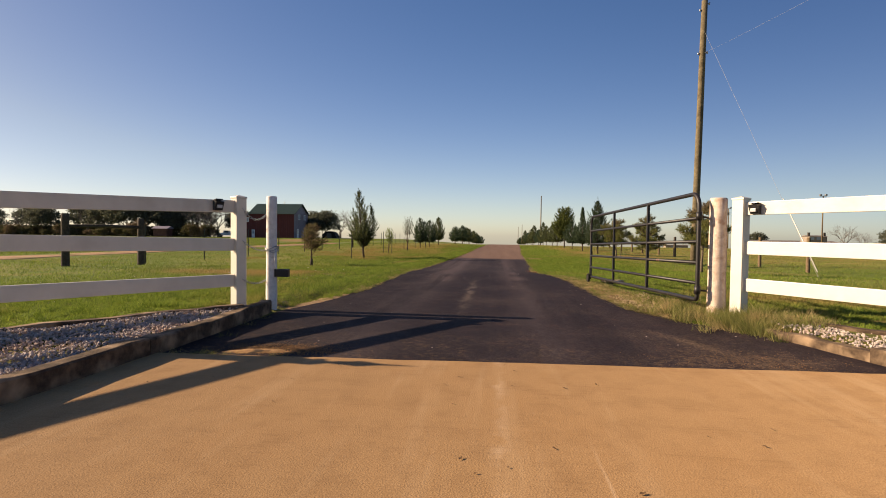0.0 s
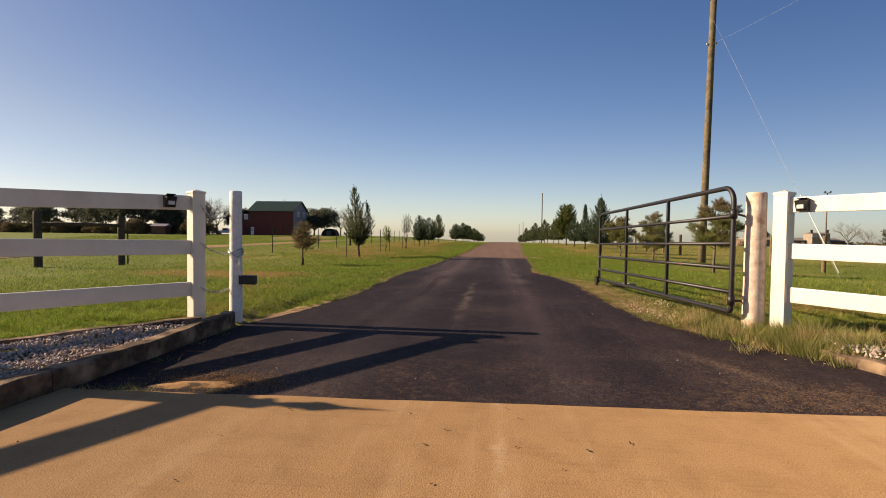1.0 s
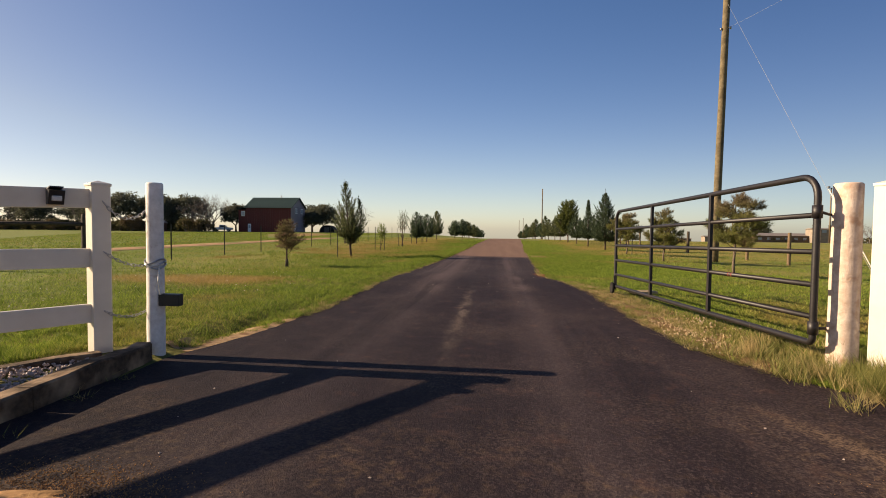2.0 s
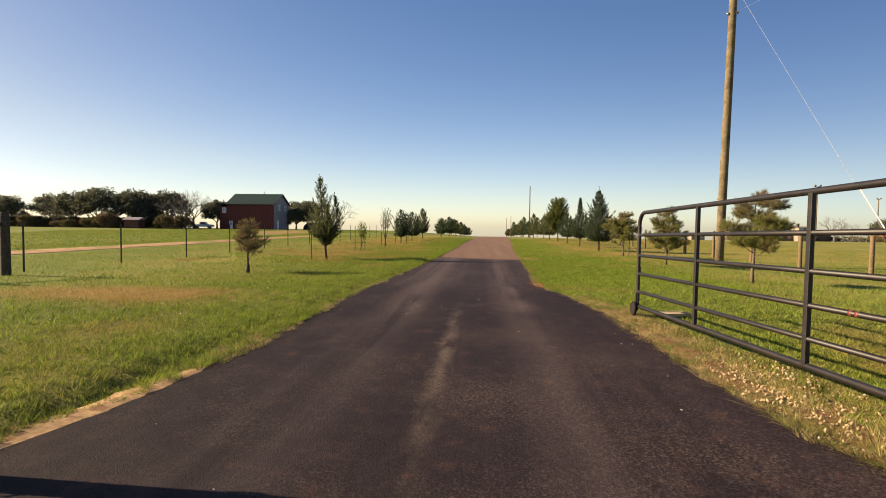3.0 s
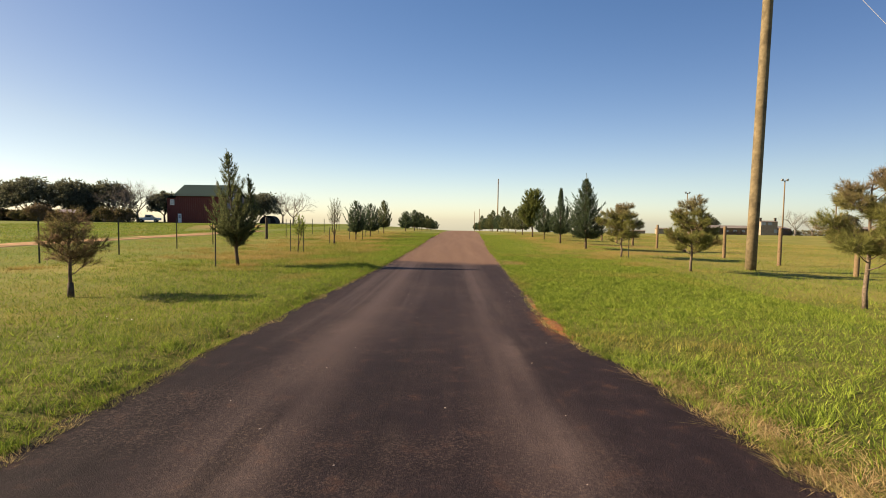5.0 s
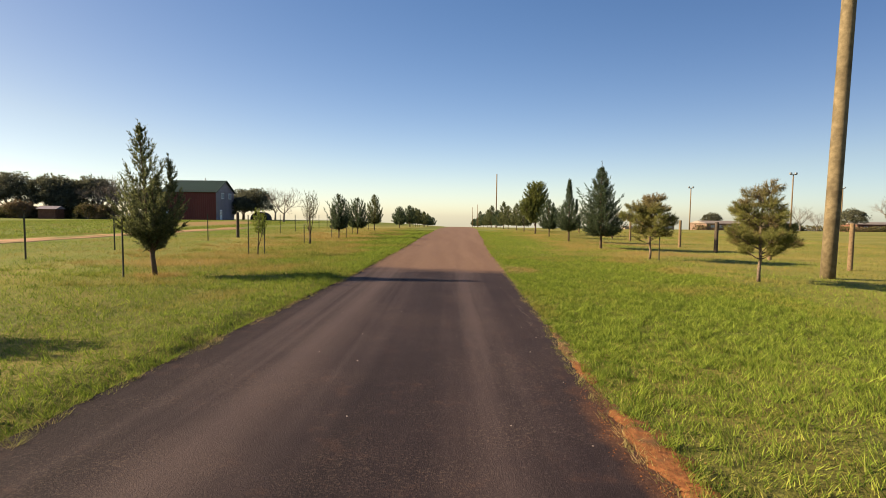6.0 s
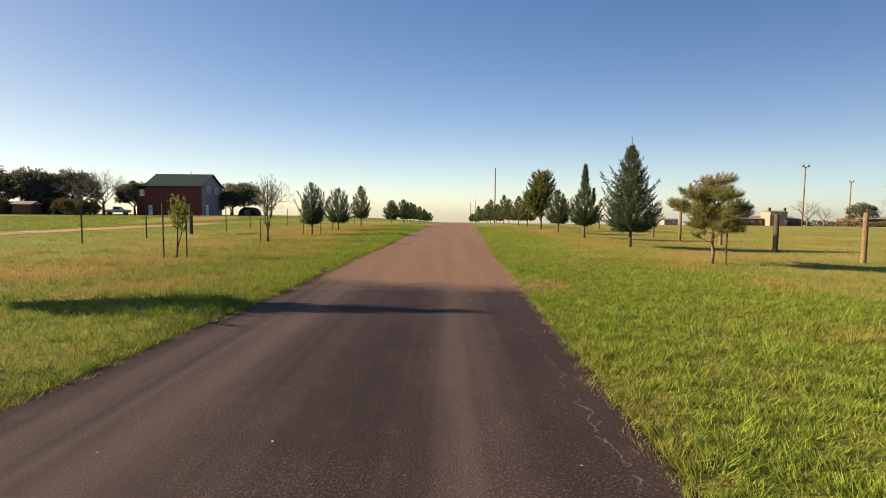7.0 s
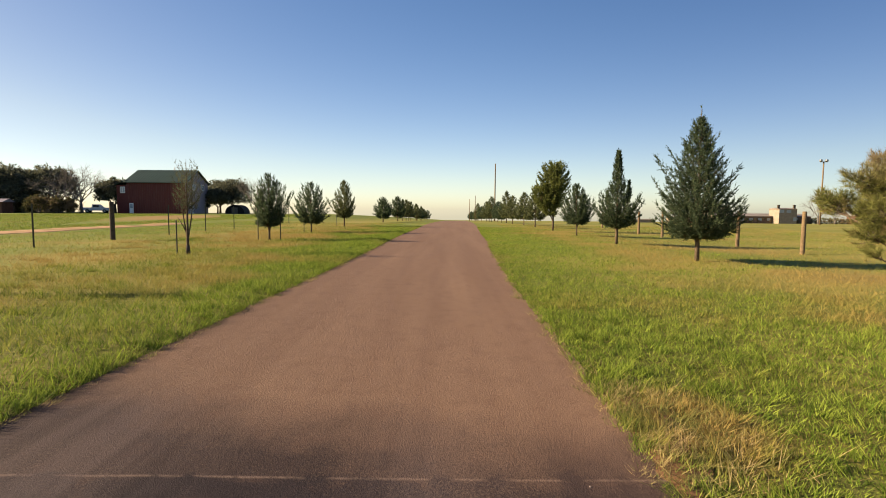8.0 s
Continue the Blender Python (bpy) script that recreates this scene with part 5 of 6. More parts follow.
stake(-6.0, 43.0, 1.25)
tree("juniper_tree", -6.5, 49.5, "rounded dark juniper on a short trunk", *cedar_parts(2.6, 0.84, 26, 150, ROUND, 0.2, (), 0.0, 0.21, 0.08, 8, 0.2, (0.6, 1.7), 0.0, 0.1, 1.1, 0.15), "bark", "cedar_blue", ROW)
stake(-6.85, 49.4, 1.2)
tree("juniper_tree", -6.7, 59.2, "narrow upright dark juniper", *cedar_parts(3.25, 0.8, 27, 150, ROUND, 0.2, (), 0.0, 0.22, 0.09, 8, 0.2, (0.6, 1.7), 0.0, 0.1, 1.1, 0.15), "bark", "cedar", ROW)
stake(-7.2, 59.0, 1.2)
# right side
tree("pine_tree", 6.95, 17.85, "young pine with yellow-green and browning needles", *pine_parts(2.38, 31, ((-0.6, 1.5, 0.24), (-0.62, 1.15, 0.24), (-0.3, 1.25, 0.26), (-0.34, 1.85, 0.24), (-0.3, 2.12, 0.2), (0.1, 1.7, 0.28), (0.12, 2.25, 0.2), (0.58, 2.1, 0.17), (0.45, 1.8, 0.24), (0.78, 1.5, 0.22), (0.52, 1.25, 0.26), (0.1, 1.1, 0.26))), "pale_bark", "pine", ROW)
tree("pine_tree", 6.95, 24.1, "young pine with open tiers and a brown top", *pine_parts(2.15, 32, ((-0.82, 1.13, 0.2), (-0.45, 0.98, 0.24), (-0.42, 0.72, 0.13), (-0.58, 1.72, 0.18), (-0.25, 1.5, 0.26), (-0.12, 2.0, 0.22), (0.12, 1.8, 0.22), (0.5, 1.6, 0.18), (0.2, 1.3, 0.27), (0.66, 1.2, 0.21), (0.74, 0.92, 0.17), (0.45, 0.75, 0.14), (0.1, 0.95, 0.24))), "pale_bark", "pine", ROW)
tree("pine_tree", 6.97, 30.2, "young pine with wide yellow-green lower boughs", *pine_parts(2.28, 33, ((-0.72, 1.8, 0.26), (-0.42, 1.72, 0.24), (-0.92, 1.5, 0.22), (-0.55, 1.38, 0.27), (-0.5, 1.02, 0.24), (-0.55, 0.74, 0.1), (0.0, 1.05, 0.26), (-0.1, 1.4, 0.28), (0.14, 1.75, 0.25), (0.02, 2.08, 0.22), (0.26, 2.16, 0.18), (0.4, 1.78, 0.16), (0.58, 1.38, 0.26), (0.8, 1.42, 0.16), (0.42, 0.95, 0.22))), "pale_bark", "pine", ROW)
stake(7.2, 30.0, 1.6)
tree("juniper_tree", 7.12, 36.25, "tall conical blue-green juniper on a bare trunk", *cedar_parts(3.95, 1.02, 34, 430, SPIRE, 0.16, (), -0.06, 0.17, 0.06, 9, 0.16, (0.35, 1.2), -0.05, 0.3, 1.12, 0.1), "bark", "cedar_blue", ROW)
tree("juniper_tree", 7.12, 42.5, "blue-green juniper with a long spire", *cedar_parts(3.6, 0.92, 35, 240, BULB, 0.19, ((0.42, 0, 0.68, 0.36), (-0.36, 0.1, 0.56, 0.36)), -0.03, 0.18, 0.075, 8, 0.12, (0.6, 1.8)), "bark", "cedar_blue", ROW)
tree("juniper_tree", 7.25, 48.9, "rounded blue-green juniper on a thin trunk", *cedar_parts(2.6, 0.86, 36, 150, ROUND, 0.24, ((0.35, 0, 0.8, 0.5),), -0.08, 0.19, 0.08, 8, 0.2, (0.5, 1.6)), "bark", "cedar_blue", ROW)
tree("broadleaf_tree", 7.3, 54.9, "tall full-crowned green tree on a bare trunk", *cedar_parts(4.3, 0.92, 37, 210, EGG, 0.34, ((-0.8, 0, 0.66, 0.75),), 0.0, 0.25, 0.13, 5, 0.15, (0.3, 0.9)), "bark", "brush_green", ROW)

# the rows run on to the rise and beyond
protos = []
for k, (h, r) in enumerate(((2.6, 0.95), (3.1, 0.95), (2.3, 0.9), (2.8, 1.1))):
    protos.append(tree("juniper_tree", (-6.0, 7.3, -6.4, 7.4)[k], (76.0, 61.2, 79.6, 67.3)[k], "dark bushy juniper in the row beyond", *cedar_parts(h, r, 60 + k, 75, (ROUND, SPIRE)[k % 2], 0.2, (), 0.0, 0.25, 0.16, 4, 0.15, (0.6, 1.7)), "bark", "cedar" if k % 2 else "cedar_blue", ROW))
rnd = random.Random(5)
for side in (-1, 1):
    for k in range(19):
        y = 73.4 + 6.1 * k + rnd.uniform(-0.5, 0.5)
        if side < 0 and k < 3:
            continue
        x = side * 6.9 + 0.3 + 0.012 * (y - 60) + rnd.uniform(-0.4, 0.4)
        s = rnd.uniform(0.85, 1.3)
        copy_thing(rnd.choice(protos), turn(x, y, ground_z(x, y), rnd.uniform(0, 360)) @ Matrix.Diagonal((s, s, s, 1)))

# dark guards round the feet of two young trees
for t, r, h in ((sapling, 0.05, 0.26), (young, 0.055, 0.24)):
    part("trunk_guard", Geo().tube([(0, 0, -0.03), (0.004, 0, h * 0.5), (0, 0.004, h)], [r * 1.15, r, r * 0.85], 12), MAT["dark_wood"], t, "dark sleeve round the foot of the trunk", True)

# ---- field fences, poles ----
def t_post(x, y, h):
    p = thing("fence_post", turn(x, y, ground_z(x, y), 90), "thin dark green steel fence post in the field", "post", "steel fence posts")
    g = Geo().box((-0.022, -0.004, -0.3), (0.022, 0.004, h)).box((-0.004, 0.004, -0.3), (0.004, 0.034, h))
    for k in range(8):
        z = 0.15 + (h - 0.2) * k / 7
        g.box((-0.007, -0.013, z), (0.007, -0.004, z + 0.03))
    part("t_bar", g, MAT["tpost"], p)


for y in (16.6, 20.3, 23.8, 27.4, 31.4, 35.0, 38.5, 46.2, 50.0, 53.6, 57.2, 60.8, 64.5):
    t_post(-12.2 + 0.1 * math.sin(y * 3), y, 1.35)
round_post("wooden_post", -12.2, 42.3, ground_z(-12.2, 42.3), 1.45, 0.085, MAT["dark_wood"], "thick dark wooden fence post", "post", "wooden fence posts", seed=14)
for k, (x, y) in enumerate(((-12.19, 13.2), (-11.45, 15.3))):
    round_post("wooden_post", x, y, ground_z(x, y), 1.5, 0.1, MAT["dark_wood"], "thick dark wooden corner post of the field fence", "post", "wooden fence posts", seed=15 + k)
brace = thing("fence_brace", turn(-12.19, 13.2, ground_z(-12.19, 13.2), 0), "dark timber brace between two corner posts", "brace")
part("timber_rail", Geo().tube([(0, 0, 1.15), (0.37, 1.05, 1.17), (0.74, 2.1, 1.15)], 0.05, 8), MAT["dark_wood"], brace, "", True)
for k, (x, y, h) in enumerate(((12.05, 20.9, 1.35), (12.0, 24.4, 1.35), (12.1, 28.1, 1.4), (12.05, 31.8, 1.4), (12.1, 35.7, 1.35), (12.3, 39.7, 1.4), (12.0, 42.9, 1.4), (12.05, 46.3, 1.4), (12.0, 49.8, 1.35), (12.2, 53.6, 1.35), (13.1, 60.0, 1.3), (13.3, 64.2, 1.3))):
    dark = k == 4
    round_post("wooden_post", x, y, ground_z(x, y), h, 0.085 if dark else 0.068, MAT["dark_wood" if dark else "fence_wood"], "thick dark wooden fence post" if dark else "weathered grey-brown wooden fence post", "post", "wooden fence posts", seed=20 + k)


def utility_pole():
    x, y = 9.55, 25.56
    p = thing("utility_pole", turn(x, y, ground_z(x, y), 0), "tall leaning wooden utility pole standing in the grass", "pole")
    lean = Vector((0.2, -0.02, 12.55))
    pts = [lean * t for t in (-0.02, 0.15, 0.35, 0.6, 0.8, 1.0)]
    part("shaft", Geo().tube(pts, [0.165, 0.16, 0.155, 0.15, 0.142, 0.135], 14), MAT["pole"], p, "", True)
    for z, side in ((12.1, -1), (10.05, -1), (10.1, 1), (12.4, 1)):
        c = lean * (z / 12.55)
        g = Geo().tube([c + Vector((side * 0.1, 0, 0)), c + Vector((side * 0.22, -0.02, 0))], 0.014, 6)
        g.tube([c + Vector((side * 0.2, -0.02, -0.05)), c + Vector((side * 0.2, -0.02, 0.05))], [0.03, 0.045], 8)
        part("insulator", g, MAT["steel"], p, "small grey insulator bracket", True)
    return Vector((x, y, ground_z(x, y))) + lean * (11.2 / 12.55), Vector((x, y, ground_z(x, y))) + lean * (10.05 / 12.55)


guy_top, line_top = utility_pole()
anchor = Vector((9.4, 15.72, 0.12))
way = anchor - guy_top
guy = thing("guy_wire", Matrix.Translation(anchor), "thin bright steel guy wire with a white guard near the ground", "wire")
part("strand", Geo().tube([(0, 0, -0.1), guy_top - anchor], 0.0045, 6), MAT["strand"], guy)
part("guard", Geo().tube([-way * 0.012, -way * 0.22], 0.015, 8), MAT["vinyl"], guy, "white plastic guard", True)
far_end = Vector((15.5, -22.0, 10.6))
g = Geo().tube([line_top.lerp(far_end, t) - Vector((0, 0, 1.4 * 4 * t * (1 - t))) for t in [i / 24 for i in range(25)]], 0.0028, 4)
solid("overhead_wire", g, MAT["strand"], "thin overhead service wire from the pole", "wire")


def plain_pole(x, y, top, r, label, heads=0):
    z = ground_z(x, y)
    p = thing("light_pole" if heads else "utility_pole", turn(x, y, z, 0), label, "pole", "far poles")
    part("shaft", Geo().tube([(0, 0, -0.2), (0, 0, top - z)], [r, r * 0.75], 8), MAT["fence_wood"], p, "", True)
    if heads:
        part("crossarm", Geo().box((-0.7, -0.06, top - z - 0.12), (0.7, 0.06, top - z)), MAT["fence_wood"], p)
        for k in (-0.55, 0.0, 0.55)[:: 2 if heads == 2 else 1]:
            part("floodlight", Geo().box((k - 0.22, -0.2, top - z), (k + 0.22, 0.15, top - z + 0.38), None, 0.05), MAT["steel"], p)


plain_pole(65.7, 151.3, 9.8, 0.17, "tall sports-field light pole far off", 2)
plain_pole(71.0, 118.5, 10.8, 0.15, "tall sports-field light pole far off", 2)
plain_pole(121.9, 171.3, 11.4, 0.2, "tall sports-field light pole far off", 2)
plain_pole(14.9, 170.5, 14.6, 0.2, "tall bare wooden pole beyond the rise")
plain_pole(5.65, 110.0, 3.7, 0.06, "short wooden pole beyond the rise")
plain_pole(6.6, 150.0, 3.9, 0.08, "short wooden pole beyond the rise")

# ---- barn and far buildings ----
def window(parent, cx, cz, w, h, m):
    """A framed window lying in the local xz plane of m, facing -y."""
    f = part("window", Geo().box((cx - w / 2, -0.05, cz - h / 2), (cx + w / 2, 0.0, cz + h / 2), m, 0.02), MAT["white_paint"], parent, "white-framed window")
    for s in (-1, 1):
        q = cx + s * w * 0.235
        part("pane", Geo().box((q - w * 0.19, -0.065, cz - h * 0.4), (q + w * 0.19, -0.052, cz + h * 0.4), m), MAT["pane"], f)


def corrugated(length, height, m, pitch=0.45, rib=0.05, thick=0.06):
    """A ribbed metal sheet in the local xz plane, facing -y."""
    prof, n = [], int(length / pitch)
    for k in range(n):
        x = k * length / n
        p = length / n
        prof += [(x, 0.0), (x + p * 0.7, 0.0), (x + p * 0.78, -rib), (x + p * 0.92, -rib)]
    prof.append((length, 0.0))
    g = Geo()
    for z in (0.0, height):
        g.v.extend(tuple(m @ Vector((x, y, z))) for x, y in prof)
    k = len(prof)
    for i in range(k - 1):
        g.f.append((i, i + 1, k + i + 1, k + i))
    g.v.extend(tuple(m @ Vector(v)) for v in ((0, thick, 0), (length, thick, 0), (length, thick, height), (0, thick, height)))
    q = 2 * k
    g.f.extend([(q + 1, q, q + 3, q + 2), (0, k, q + 3, q), (k - 1, q + 1, q + 2, 2 * k - 1)])
    return g


def barn():
    x0, y0 = -50.2, 122.0
    z = ground_z(-56, 126)
    b = thing("barn", turn(x0, y0, z, 0), "dark red metal-clad barn with a green roof", "barn")
    L, W, eave, ridge = 11.5, 9.0, 6.3, 8.75
    part("wall", Geo().box((-L, 0, -0.5), (-0.21, W, eave)), MAT["barn_red"], b)
    part("cladding", corrugated(L, eave + 0.4, Matrix.Translation((-L, -0.07, -0.4))), MAT["barn_red"], b, "dark red ribbed metal wall")
    g = Geo().add([(0.02, -0.02, -0.5), (0.02, W + 0.02, -0.5), (0.02, W + 0.02, eave), (0.02, W / 2, ridge - 0.1), (0.02, -0.02, eave),
                   (-0.2, -0.02, -0.5), (-0.2, W + 0.02, -0.5), (-0.2, W + 0.02, eave), (-0.2, W / 2, ridge - 0.1), (-0.2, -0.02, eave)],
                  [(0, 1, 2, 3, 4), (9, 8, 7, 6, 5), (0, 4, 9, 5), (1, 6, 7, 2), (4, 3, 8, 9), (3, 2, 7, 8), (0, 5, 6, 1)])
    part("gable", g, MAT["barn_grey"], b, "grey gable wall")
    part("cladding", corrugated(W, eave + 0.4, turn(0.09, 0, -0.4, 90)), MAT["barn_grey"], b, "grey ribbed metal wall")
    g = Geo().add([(-L, -0.02, eave), (-L, W + 0.02, eave), (-L, W / 2, ridge - 0.1), (-L + 0.2, -0.02, eave), (-L + 0.2, W + 0.02, eave), (-L + 0.2, W / 2, ridge - 0.1)],
                  [(0, 2, 1), (3, 4, 5), (0, 3, 5, 2), (1, 2, 5, 4)])
    part("gable", g, MAT["barn_red"], b)
    for s in (0, 1):
        run, climb = W / 2 + 0.6, ridge - eave + 0.3
        tilt = math.degrees(math.atan2(climb, run))
        m = pose(-L - 0.4, -0.6, eave - 0.3, tilt - 90, 0, 0) if s == 0 else pose(0.5, W + 0.6, eave - 0.3, tilt - 90, 0, 180)
        g = corrugated(L + 0.9, math.hypot(run, climb), m, 0.55, 0.05, 0.1)
        part("roof", g, MAT["barn_green"], b, "green ribbed metal roof slope")
    part("ridge_vent", Geo().tube([(-L * 0.38, W / 2, ridge - 0.1), (-L * 0.38, W / 2, ridge + 0.55)], 0.12, 8), MAT["steel"], b)
    # lean-to at the far end
    g = Geo().box((-L - 2.1, 0.15, -0.5), (-L, W - 1, 5.5))
    part("lean_to", g, MAT["barn_red"], b)
    g = Geo().add([(-L - 2.4, -0.2, 5.55), (-L - 0.02, -0.2, 6.5), (-L - 0.02, W - 0.6, 6.5), (-L - 2.4, W - 0.6, 5.55), (-L - 2.4, -0.2, 5.43), (-L - 0.02, -0.2, 6.38), (-L - 0.02, W - 0.6, 6.38), (-L - 2.4, W - 0.6, 5.43)],
                  [(0, 1, 2, 3), (7, 6, 5, 4), (0, 4, 5, 1), (1, 5, 6, 2), (2, 6, 7, 3), (3, 7, 4, 0)])
    part("lean_to_roof", g, MAT["barn_green"], b)
    m = Matrix.Translation((0, -0.12, 0))
    window(b, -L - 0.9, 4.55, 0.95, 1.25, Matrix.Translation((0, 0.148, 0)))
    door = part("door", Geo().box((-11.0, -0.18, 0.0), (-10.2, -0.12, 2.0), None, 0.02), MAT["white_paint"], b, "white door")
    part("door_panel", Geo().box((-10.85, -0.2, 1.0), (-10.35, -0.182, 1.8)), MAT["pane"], door)
    m = turn(0.15, 0, 0, 90)
    window(b, 2.9, 5.3, 1.5, 1.3, m)
    window(b, 6.6, 5.3, 1.5, 1.3, m)
    door = part("door", Geo().box((1.3, -0.09, 0.0), (2.4, -0.03, 2.2), m, 0.02), MAT["white_paint"], b, "white door")
    part("door_panel", Geo().box((1.5, -0.11, 1.1), (2.2, -0.092, 2.0), m), MAT["pane"], door)


barn()


def shed(name, x, y, degrees, w, d, h, rise, wall, roof, label, openings=()):
    b = thing(name, turn(x, y, ground_z(x, y), degrees), label, "building", "far buildings")
    part("wall", Geo().box((-w / 2, 0, -1.0), (w / 2, d, h)), MAT[wall], b)
    g = Geo()
    o = 0.3
    g.add([(-w / 2 - o, -o, h), (w / 2 + o, -o, h), (w / 2 + o, d / 2, h + rise), (-w / 2 - o, d / 2, h + rise), (w / 2 + o, d + o, h), (-w / 2 - o, d + o, h)],
          [(0, 1, 2, 3), (3, 2, 4, 5), (0, 5, 4, 1), (1, 4, 2), (0, 3, 5)])
    part("roof", g, MAT[roof], b)
    for cx, cz, ww, hh in openings:
        part("window", Geo().box((cx - ww / 2, -0.06, cz - hh / 2), (cx + ww / 2, -0.003, cz + hh / 2)), MAT["pane"], b)


shed("shed", -77.6, 110.0, 10, 3.0, 3.0, 1.9, 0.6, "rust", "barn_grey", "low rusty brown shed with a grey roof before the trees")
hut = thing("arched_hut", turn(-43.2, 128.0, ground_z(-43.2, 128.0), 8), "low dark arched hut beside the barn", "building", "far buildings")
g = Geo()
for k in range(13):
    t = math.pi * k / 12
    for yy in (0.0, 5.0):
        g.v.append((1.9 * math.cos(t), yy, 1.95 * math.sin(t) ** 0.8 - 0.1))
for k in range(12):
    g.f.append((2 * k, 2 * k + 1, 2 * k + 3, 2 * k + 2))
g.f.extend([tuple(2 * k for k in range(13)), tuple(2 * k + 1 for k in reversed(range(13)))])
part("shell", g, MAT["rubber"], hut)
part("doorway", Geo().box((-0.6, -0.05, 0.0), (0.6, -0.003, 1.3), None, 0.01), MAT["black"], hut)
shed("storage_building", 103.0, 186.0, 0, 30.0, 12.0, 2.3, 0.9, "brick", "flat_roof", "long low brown building with a pale roof", tuple((-13 + 2.9 * k, 1.3, 1.2, 0.8) for k in range(9)))
shed("field_hut", 108.5, 183.0, 0, 5.6, 5.0, 4.6, 0.4, "cream", "flat_roof", "small cream two-storey hut far off", ((-2.0, 3.9, 1.4, 1.0), (0.2, 3.9, 1.4, 1.0), (2.2, 1.4, 1.0, 1.2)))
for dx in (-2.5, 2.5):
    c = thing("chimney", turn(108.5 + dx, 184.0, ground_z(108.5, 183) + 4.3, 0), "dark square vent stack on the hut roof", "chimney", "stacks on the hut roof")
    part("stack", Geo().box((-0.28, -0.28, 0), (0.28, 0.28, 1.5), None, 0.03).box((-0.36, -0.36, 1.5), (0.36, 0.36, 1.62), None, 0.02), MAT["dark_wood"], c)
shed("field_shed", 67.0, 168.0, 0, 4.0, 3.0, 1.6, 0.3, "cream", "flat_roof", "small pale shed far off", ((0.8, 0.9, 0.9, 0.7),))
shed("field_shed", 60.0, 175.0, 0, 7.0, 3.0, 0.9, 0.2, "cream", "flat_roof", "low pale shed far off", ((-1.5, 0.5, 0.9, 0.4),))
shed("storage_building", 165.0, 190.0, 0, 46.0, 12.0, 2.6, 0.8, "rust", "flat_roof", "long low reddish building far off", tuple((-20 + 4.4 * k, 1.4, 1.4, 0.9) for k in range(10)))

# ---- woods in the distance ----
def far_tree(name, x, y, parts, bark, leaf, label, degrees=0):
    return tree(name, x, y, label, *parts, bark, leaf, "far trees", degrees)


rnd = random.Random(9)
oaks = [far_tree("oak_tree", (-66.0, -83.5, -91.0)[k], (125, 119, 117)[k], oak_parts((7.6, 9.9, 10.2)[k], (3.8, 5.4, 5.4)[k], 70 + k, 7, 3, 0.54, 0.2, 3), "bark", "oak", "dark evergreen oak with a broad crown") for k in range(3)]
for x, y, s in ((-98, 118, 0.92), (-106, 121, 0.88), (-114, 117, 0.78), (-122, 122, 0.84), (-131, 118, 0.8), (-140, 121, 0.85), (-152, 118, 0.9), (-163, 121, 0.9), (-87, 127, 0.95), (-77.5, 123, 1.0), (-80.5, 118, 0.9), (-48.5, 132, 0.8), (-46.5, 135, 0.8), (-51.5, 140, 0.8)):
    copy_thing(rnd.choice(oaks), turn(x, y, ground_z(x, y), rnd.uniform(0, 360)) @ Matrix.Diagonal((s, s, s, 1)))
bares = [far_tree("bare_tree", -70.5 + 40.5 * k, 116 - 11 * k, oak_parts(8.5 - 2.0 * k, 3.6, 80 + k, 0, 5, 0, 0.22, 3), "bare_twig", "oak", "leafless grey tree with fine branches") for k in range(2)]
for x, y, s in ((-68.5, 119, 1.05), (-72.5, 122, 1.1), (-47, 150, 0.95), (-101, 116, 0.8), (-120, 117, 0.8), (109.5, 171.3, 0.95), (118, 176, 0.7), (121, 152, 1.15), (136, 158, 1.2), (150, 165, 1.2)):
    copy_thing(bares[0], turn(x, y, ground_z(x, y), rnd.uniform(0, 360)) @ Matrix.Diagonal((s, s, s, 1)))
for x, y, s in ((104, 214, 0.75), (108.5, 150, 0.68), (128, 156, 0.8), (143, 165, 0.85), (158, 170, 0.9), (178, 180, 1.0), (200, 190, 1.0)):
    copy_thing(oaks[1], turn(x, y, ground_z(x, y), rnd.uniform(0, 360)) @ Matrix.Diagonal((s, s, s, 1)))


def bush_parts(h, r, seed):
    """A rounded shrub of many stems."""
    rng = np.random.default_rng(seed)
    g, tips = Geo(), []
    for k in range(7):
        az = 2 * math.pi * k / 7
        d = Vector((math.cos(az) * r / h, math.sin(az) * r / h, 1.0)).normalized()
        branching(rng, g, Vector((0, 0, -0.1)), d, h * 0.36, 0.02 * h, 2, tips, 3, 0.1, 0.45)
    cs, ws = np.array([p for p, w in tips]), np.array([w for p, w in tips])
    cs = np.repeat(cs, 9, 0) + rng.normal(0, 0.3, (len(cs) * 9, 3))
    return g, triangles("crown", spikes(rng, cs, np.repeat(ws, 9, 0), 6, 0.4, 0.16, 0.9))


bushes = []
for k, (x, y, h) in enumerate(((-84.0, 111.5, 3.6), (-68.0, 113.0, 3.2))):
    g, c = bush_parts(h, 2.0, 90 + k)
    bushes.append(tree("shrub", x, y, "olive-green and brown shrub before the oaks", g, c, "bare_twig", "brush", "far shrubs"))
    bushes[-1]["category"] = "shrub"
for k in range(26):
    x = -150 + 3.4 * k + rnd.uniform(-1, 1)
    if abs(x + 79) < 4.5:
        continue
    y, s = 112 + rnd.uniform(-1.5, 3.0), rnd.uniform(0.45, 0.95)
    copy_thing(rnd.choice(bushes), turn(x, y, ground_z(x, y), rnd.uniform(0, 360)) @ Matrix.Diagonal((s, s, s, 1)))


